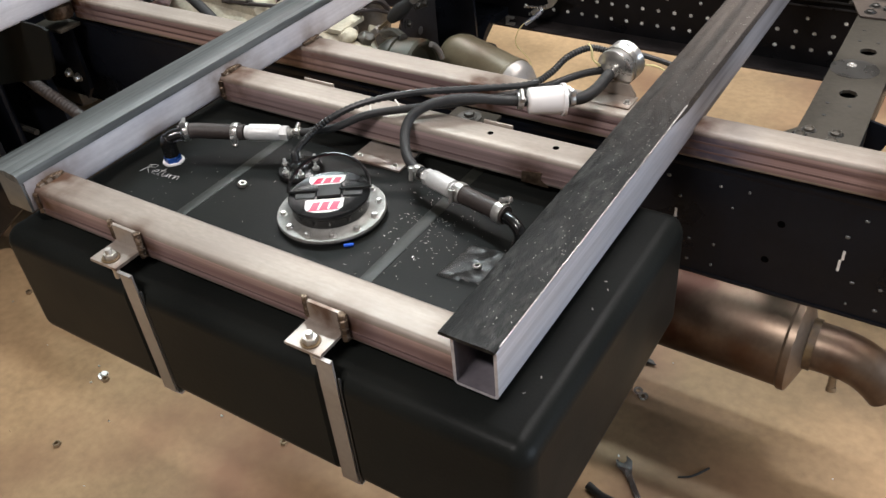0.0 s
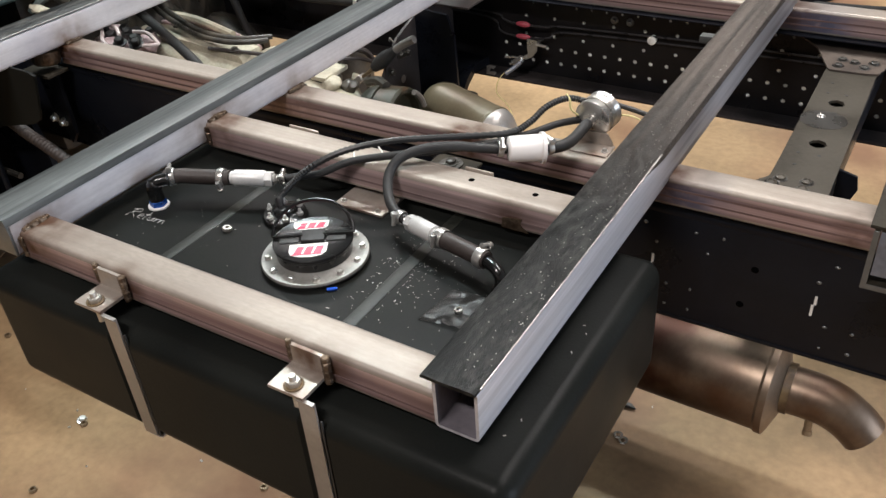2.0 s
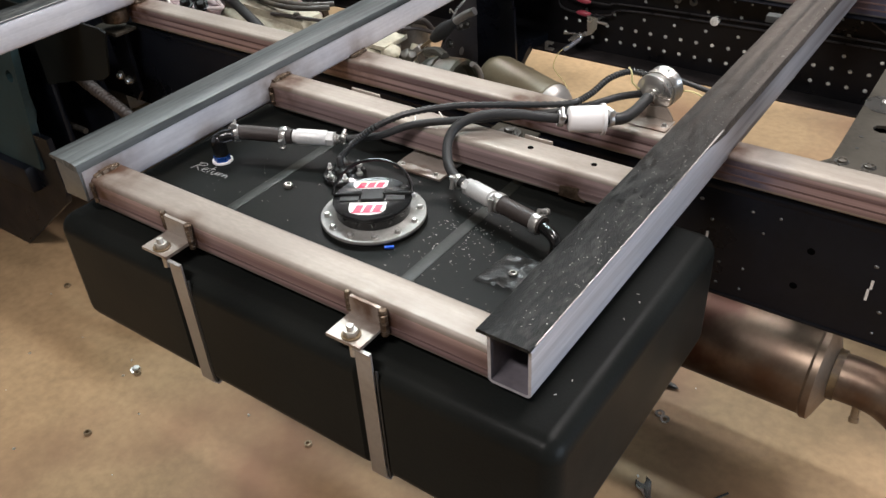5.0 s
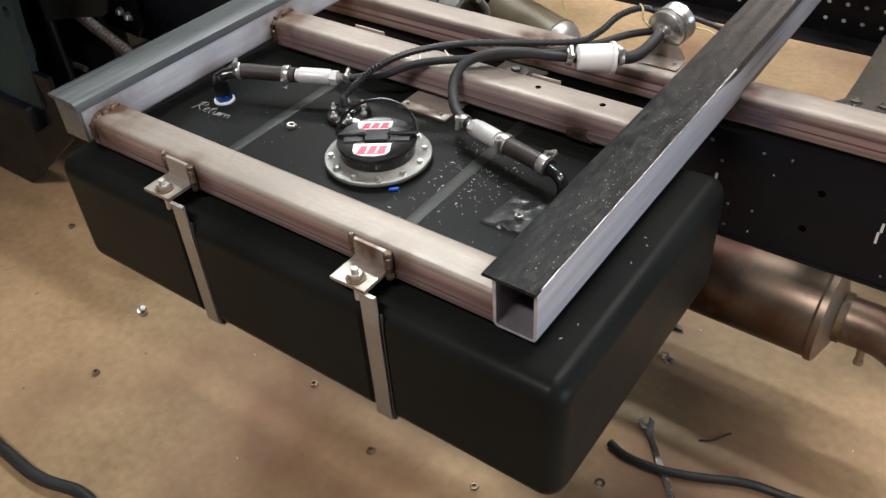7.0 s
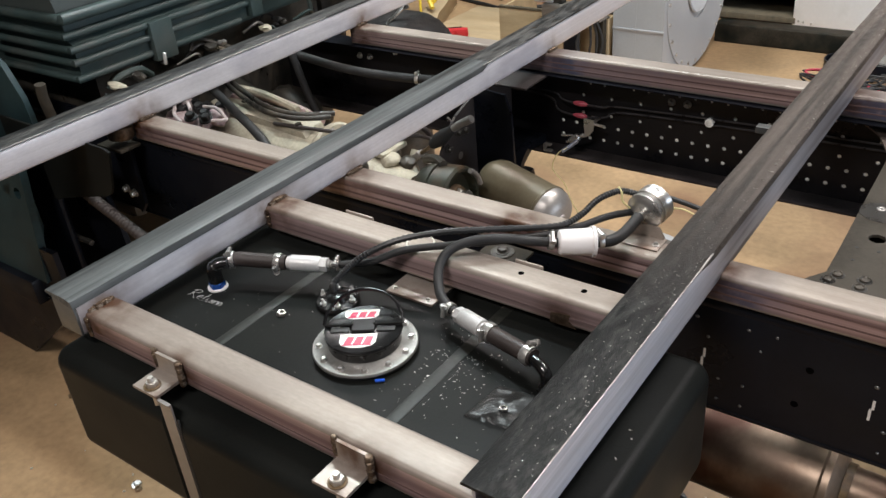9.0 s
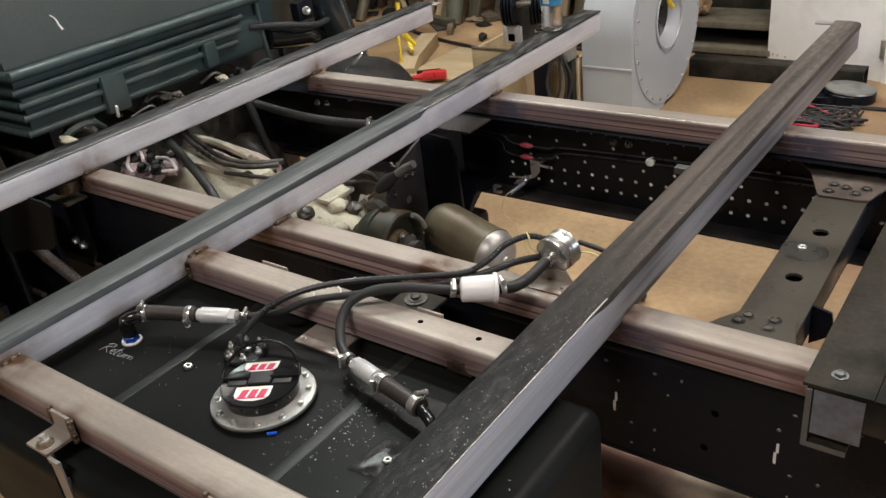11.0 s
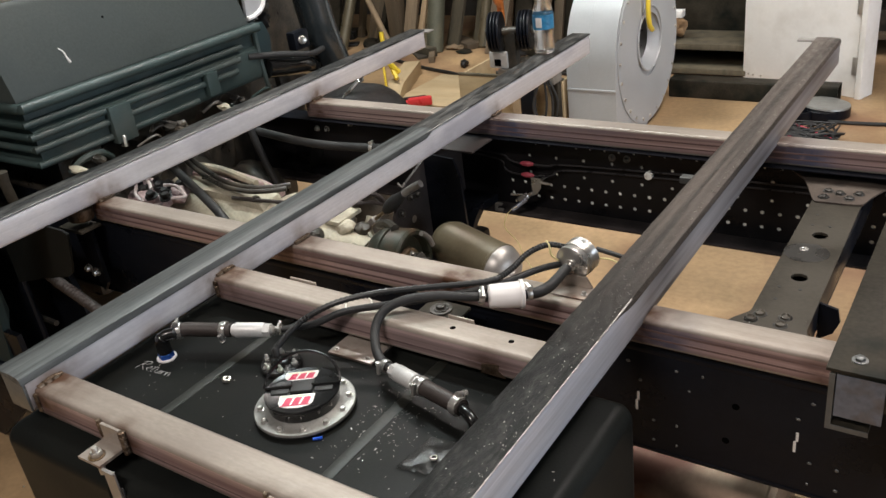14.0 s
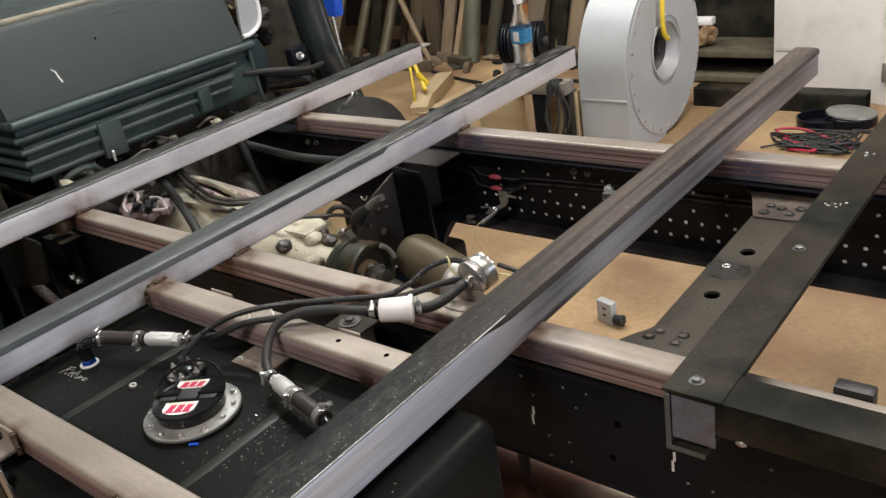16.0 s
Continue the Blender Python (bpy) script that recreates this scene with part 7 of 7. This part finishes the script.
for i, (half, drop) in enumerate(((0.030, 0.150), (0.046, 0.115), (0.058, 0.130))):
    x = -0.635 + 0.012 * i
    pts = [(x - 0.01, 2.54, 0.4045), (x - 0.012, 2.505, 0.404), (x - 0.018, 2.491, 0.37), (x - half, 2.488 - 0.004 * i, 0.25), (x - half * 0.8, 2.488, drop + 0.04), (x, 2.486, drop), (x + half * 0.8, 2.488, drop + 0.05), (x + half * 1.1, 2.488 + 0.003 * i, 0.27), (x + 0.025, 2.491, 0.37), (x + 0.012, 2.505, 0.404), (x + 0.01, 2.54, 0.4045)]
    part("belt", sweep(pts, 0.0058, 7, 6), M_RUBBER, bl)
orr = thing("engine_hoist", (-1.32, 3.33, 0), "orange painted hoist leg behind the pulley", "hoist")
part("post", box((-1.318, 3.30, 0), (-1.285, 3.33, 1.6), 0.006), M_ORANGE, orr)
part("hook_block", blob((-1.29, 3.28, 0.58), (0.032, 0.035, 0.07), 5, None, 0.5), M_ORANGE, orr)
part("chain", sweep([(-1.27, 3.26, 1.4), (-1.26, 3.25, 0.9), (-1.25, 3.25, 0.6)], 0.012, 7), M_ZINC, orr)

rt = thing("grease_gun", (-1.35, 2.9, 0), "red plastic tool lying on a pale board", "tool")
part("body", box((-0.06, -0.028, -0.04), (0.085, 0.028, 0.012), 0.018, turn=pose(-1.69, 2.935, 0.06, 0, 0, 35)), M_REDP, rt)
part("nose", sweep([(-1.735, 2.903, 0.042), (-1.765, 2.882, 0.042), (-1.795, 2.861, 0.042)], lambda t: 0.022 - 0.013 * t, 8, 3), M_REDP, rt, "tapered red nose")
part("trigger", box((-0.09, 0.026, -0.03), (0.05, 0.045, 0.01), 0.006, turn=pose(-1.69, 2.935, 0.06, 0, 0, 35)), M_CABLE, rt)
solid("plywood_sheet", box((-1.93, 2.97, 0.0), (-1.17, 3.55, 0.018), 0.002), M_PLY, (-1.3, 3.1, 0), "pale plywood sheet lying on the floor", "board")
ys = thing("yellow_strap", (-2.0, 3.0, 0), "yellow ratchet strap over a wooden block", "strap")
part("webbing", sweep([(-2.10, 3.2, 0.38), (-2.08, 3.18, 0.27), (-2.03, 3.15, 0.20), (-1.95, 3.1, 0.12)], 0.014, 6), M_YELLOW, ys)
part("handle", box((-0.05, -0.015, 0), (0.05, 0.015, 0.03), 0.008, turn=pose(-2.0, 3.13, 0.17, 0, 50, 20)), M_YELLOW, ys)
part("webbing", sweep([(-2.05, 3.1, 0.30), (-2.0, 3.05, 0.18), (-1.98, 3.02, 0.05)], 0.008, 6), M_YELLOW, ys)
plank = solid("wood_wedge", prism([(-0.33, 0.0), (0.33, 0.0), (0.33, 0.085), (-0.20, 0.09), (-0.33, 0.05)], -0.055, 0.055, "y"), M_PLY, (0, 0, 0), "pale sawn wood wedge lying on the floor", "wood")
plank.matrix_world = pose(-2.05, 3.28, 0, 0, 0, 113.5)
solid("floor_cable", sweep([(-2.5, 3.82, 0.012), (-2.18, 3.69, 0.012), (-1.94, 3.62, 0.012), (-1.72, 3.58, 0.012), (-1.4, 3.75, 0.012), (-0.9, 3.7, 0.012), (-0.6, 3.9, 0.012)], 0.012, 8), M_CABLE, (-1.5, 3.6, 0), "dark cable crossing the floor", "cable")

so = thing("extension_socket", (0.27, 1.30, 0), "pale extension socket block standing on the floor", "socket")
SK = pose(0.268, 1.31, 0, 0, 0, -14)
part("socket_body", box((-0.032, -0.014, 0.0), (0.032, 0.014, 0.080), 0.006, turn=SK), M_FANGREY, so, "pale grey plastic block")
for z in (0.034, 0.058):
    part("slot", box((-0.004, -0.0155, z - 0.004), (0.010, -0.0135, z + 0.003), 0.0005, turn=SK), M_CABLE, so, "dark socket slot")
part("plug", lathe([(0, 0.016), (0.03, 0.018), (0.034, 0.012)], (0.301, 1.30, 0.022), (1, 0, 0.1), 14), M_CABLE, so, "black plug")
br = thing("blue_broom", (-2.0, 2.5, 0), "blue plastic brush head on a thin pole behind the duct", "brush")
part("pole", sweep([(-1.96, 2.5, 0.0), (-1.98, 2.5, 0.40), (-2.0, 2.5, 0.74)], 0.010, 8), M_ZINC, br)
part("brush_head", prism([(-2.07, 0.74), (-1.94, 0.72), (-1.92, 0.86), (-2.0, 0.90), (-2.09, 0.88)], 2.47, 2.53, "y"), M_BLUEP, br, "blue plastic head")
# lumber and pipes leaning on the back wall
rnd = random.Random(21)
for i in range(44):
    x = -4.6 + i * 0.078 + rnd.uniform(-0.03, 0.03)
    lean, foot = rnd.uniform(-0.18, 0.18), rnd.uniform(4.0, 4.55)
    top_ = Vector((x + lean, 5.12, rnd.uniform(1.7, 2.8)))
    base = Vector((x, foot, 0))
    ln = (top_ - base).length
    m = Matrix.Translation(base) @ (top_ - base).to_track_quat("Z", "Y").to_matrix().to_4x4()
    if i % 5 == 3:
        ob = solid("leaning_pipe", lathe([(0, 0.03), (0, 0.042), (ln, 0.042), (ln, 0.03)], (0, 0, 0), (0, 0, 1), 14, close=True), M_OLIVE, (0, 0, 0), "dull metal pipe leaning on the workshop wall", "pipe", "stock against the wall")
    else:
        w_, d_ = rnd.choice(((0.07, 0.03), (0.10, 0.03), (0.045, 0.045), (0.14, 0.02))), 0
        ob = solid("leaning_board", box((-w_[0] / 2, -w_[1] / 2, 0), (w_[0] / 2, w_[1] / 2, ln), 0.003), rnd.choice((M_WOOD, M_OLDWOOD, M_OLDWOOD, M_PALEWOOD, M_DPLATE)), (0, 0, 0), "weathered board leaning on the workshop wall", "board", "stock against the wall")
    ob.matrix_world = m
solid("leaning_pipe", sweep([(-2.355, 4.10, 0.0), (-2.40, 4.55, 1.35), (-2.45, 5.0, 2.7)], 0.062, 18, 0), mat("olive_grey_pipe", (0.10, 0.10, 0.07), 0.6, 0.1, 0.3, 8, 80, 0.2, 0.1, (0.17, 0.15, 0.10), 0.7, 6), (-2.355, 4.10, 0), "thick olive-grey pipe leaning on the workshop wall", "pipe", "stock against the wall")
solid("leaning_board", box((-2.79, 4.15, 0.0), (-2.69, 4.26, 2.6), 0.006), M_WOOD, (-2.74, 4.2, 0), "thick brown timber post standing by the wall", "board", "stock against the wall")
solid("leaning_pole", sweep([(-2.60, 3.95, 0.0), (-3.4, 4.35, 0.95)], 0.022, 10, 0), M_PALEWOOD, (-2.6, 3.95, 0), "orange-brown wooden pole leaning across the lumber", "pole")
rnd = random.Random(77)
for i in range(40):
    x, y = rnd.uniform(-3.8, -1.0), rnd.uniform(3.75, 4.5)
    w_, d_, h_ = rnd.uniform(0.05, 0.35), rnd.uniform(0.04, 0.12), rnd.uniform(0.015, 0.08)
    bm = box((-w_ / 2, -d_ / 2, 0), (w_ / 2, d_ / 2, h_), 0.005) if i % 3 else blob((0, 0, h_ * 0.45), (w_ / 2, d_ / 2, h_ / 2), i + 200, None, 0.6)
    scrap = solid("floor_scrap", bm, rnd.choice((M_WOOD, M_OLDWOOD, M_PALEWOOD, M_GREASE, M_DPLATE, M_CABLE)), (0, 0, 0), "odd scrap of wood or metal lying on the floor", "scrap", "scrap along the wall")
    scrap.matrix_world = pose(x, y, 0, 0, 0, rnd.uniform(-60, 60))
solid("broken_casting", blob((-0.53, 3.98, 0.240), (0.06, 0.05, 0.066), 301, None, 0.9, 3), M_BROKEN, (-0.53, 3.98, 0.175), "tan broken casting standing on a low shelf", "scrap")
solid("white_carton", box((-0.62, 3.96, 0.302), (-0.47, 4.02, 0.342), 0.004), M_PAINTW, (-0.54, 3.99, 0.302), "small white carton lying on a tan casting", "carton")
ts = thing("timber_shelf", (-0.2, 4.0, 0), "low dark timber shelf behind the steel beam", "shelf")
part("plank", box((-1.0, 3.84, 0.010), (0.05, 4.20, 0.042), 0.004), M_OLDWOOD, ts)
part("plank", box((-1.0, 3.88, 0.140), (0.05, 4.20, 0.175), 0.004), M_OLDWOOD, ts)
# dark sheet added so the gaps between the planks stay dark
part("back_board", box((-1.0, 4.20, 0.0), (0.05, 4.215, 0.42), 0.002), M_DPLATE, ts, "dark sheet added behind the planks")
for x in (-0.98, 0.0):
    part("upright", box((x, 3.90, 0.042), (x + 0.03, 4.20, 0.140), 0.003), M_DPLATE, ts)
# storage rack with clutter
rack = thing("storage_rack", (0.3, 4.7, 0), "dark steel storage rack full of clutter at the back", "rack")
for z in (0.10, 0.36, 0.66, 1.0):
    part("shelf", box((-1.3, 4.35, z), (3.6, 5.0, z + 0.035), 0.004), M_WOOD if z < 0.5 else M_DPLATE, rack)
for x in (-1.3, 0.0, 1.2, 2.4, 3.56):
    part("post", box((x, 4.33, 0), (x + 0.05, 4.37, 1.5), 0.004), M_DPLATE, rack)
for i in range(105):
    x, z = rnd.uniform(-1.2, 3.4), rnd.choice((0.135, 0.395, 0.695, 1.035))
    w_, h_, d_ = rnd.uniform(0.03, 0.2), rnd.uniform(0.03, 0.17), rnd.uniform(0.05, 0.2)
    mm = rnd.choice((M_WOOD, M_GREASE, M_PALEWOOD, M_DPLATE, M_ZINC, M_ORANGE, M_CABLE, M_GREASE, M_PAINTW, M_OLDWOOD, M_BRASS))
    solid("stored_part", blob((x, 4.5, z + h_ * 0.45), (w_ / 2, d_ / 2, h_ / 2), i, None, 0.6) if i % 2 else box((x - w_ / 2, 4.4, z), (x + w_ / 2, 4.4 + d_, z + h_), 0.006), mm, (x, 4.5, z), "dusty stored machine part on the rack", "part", "clutter on the rack")

# strip lamps under the ceiling
def strip(x, y):
    lp = thing("ceiling_lamp", (x, y, 3.95), "white fluorescent strip lamp hanging under the ceiling", "lamp", "ceiling lamps")
    part("housing", prism([(-0.16 + y, 3.95), (0.16 + y, 3.95), (0.06 + y, 4.02), (-0.06 + y, 4.02)], x - 0.66, x + 0.66, "x"), M_DARKLAMP, lp)
    for s in (-0.5, 0.5):
        part("chain", sweep([(x + s, y, 4.02), (x + s, y, HIGH)], 0.004, 6, 0), M_ZINC, lp)


for x, y, _, _ in LAMPS:
    strip(x, y)
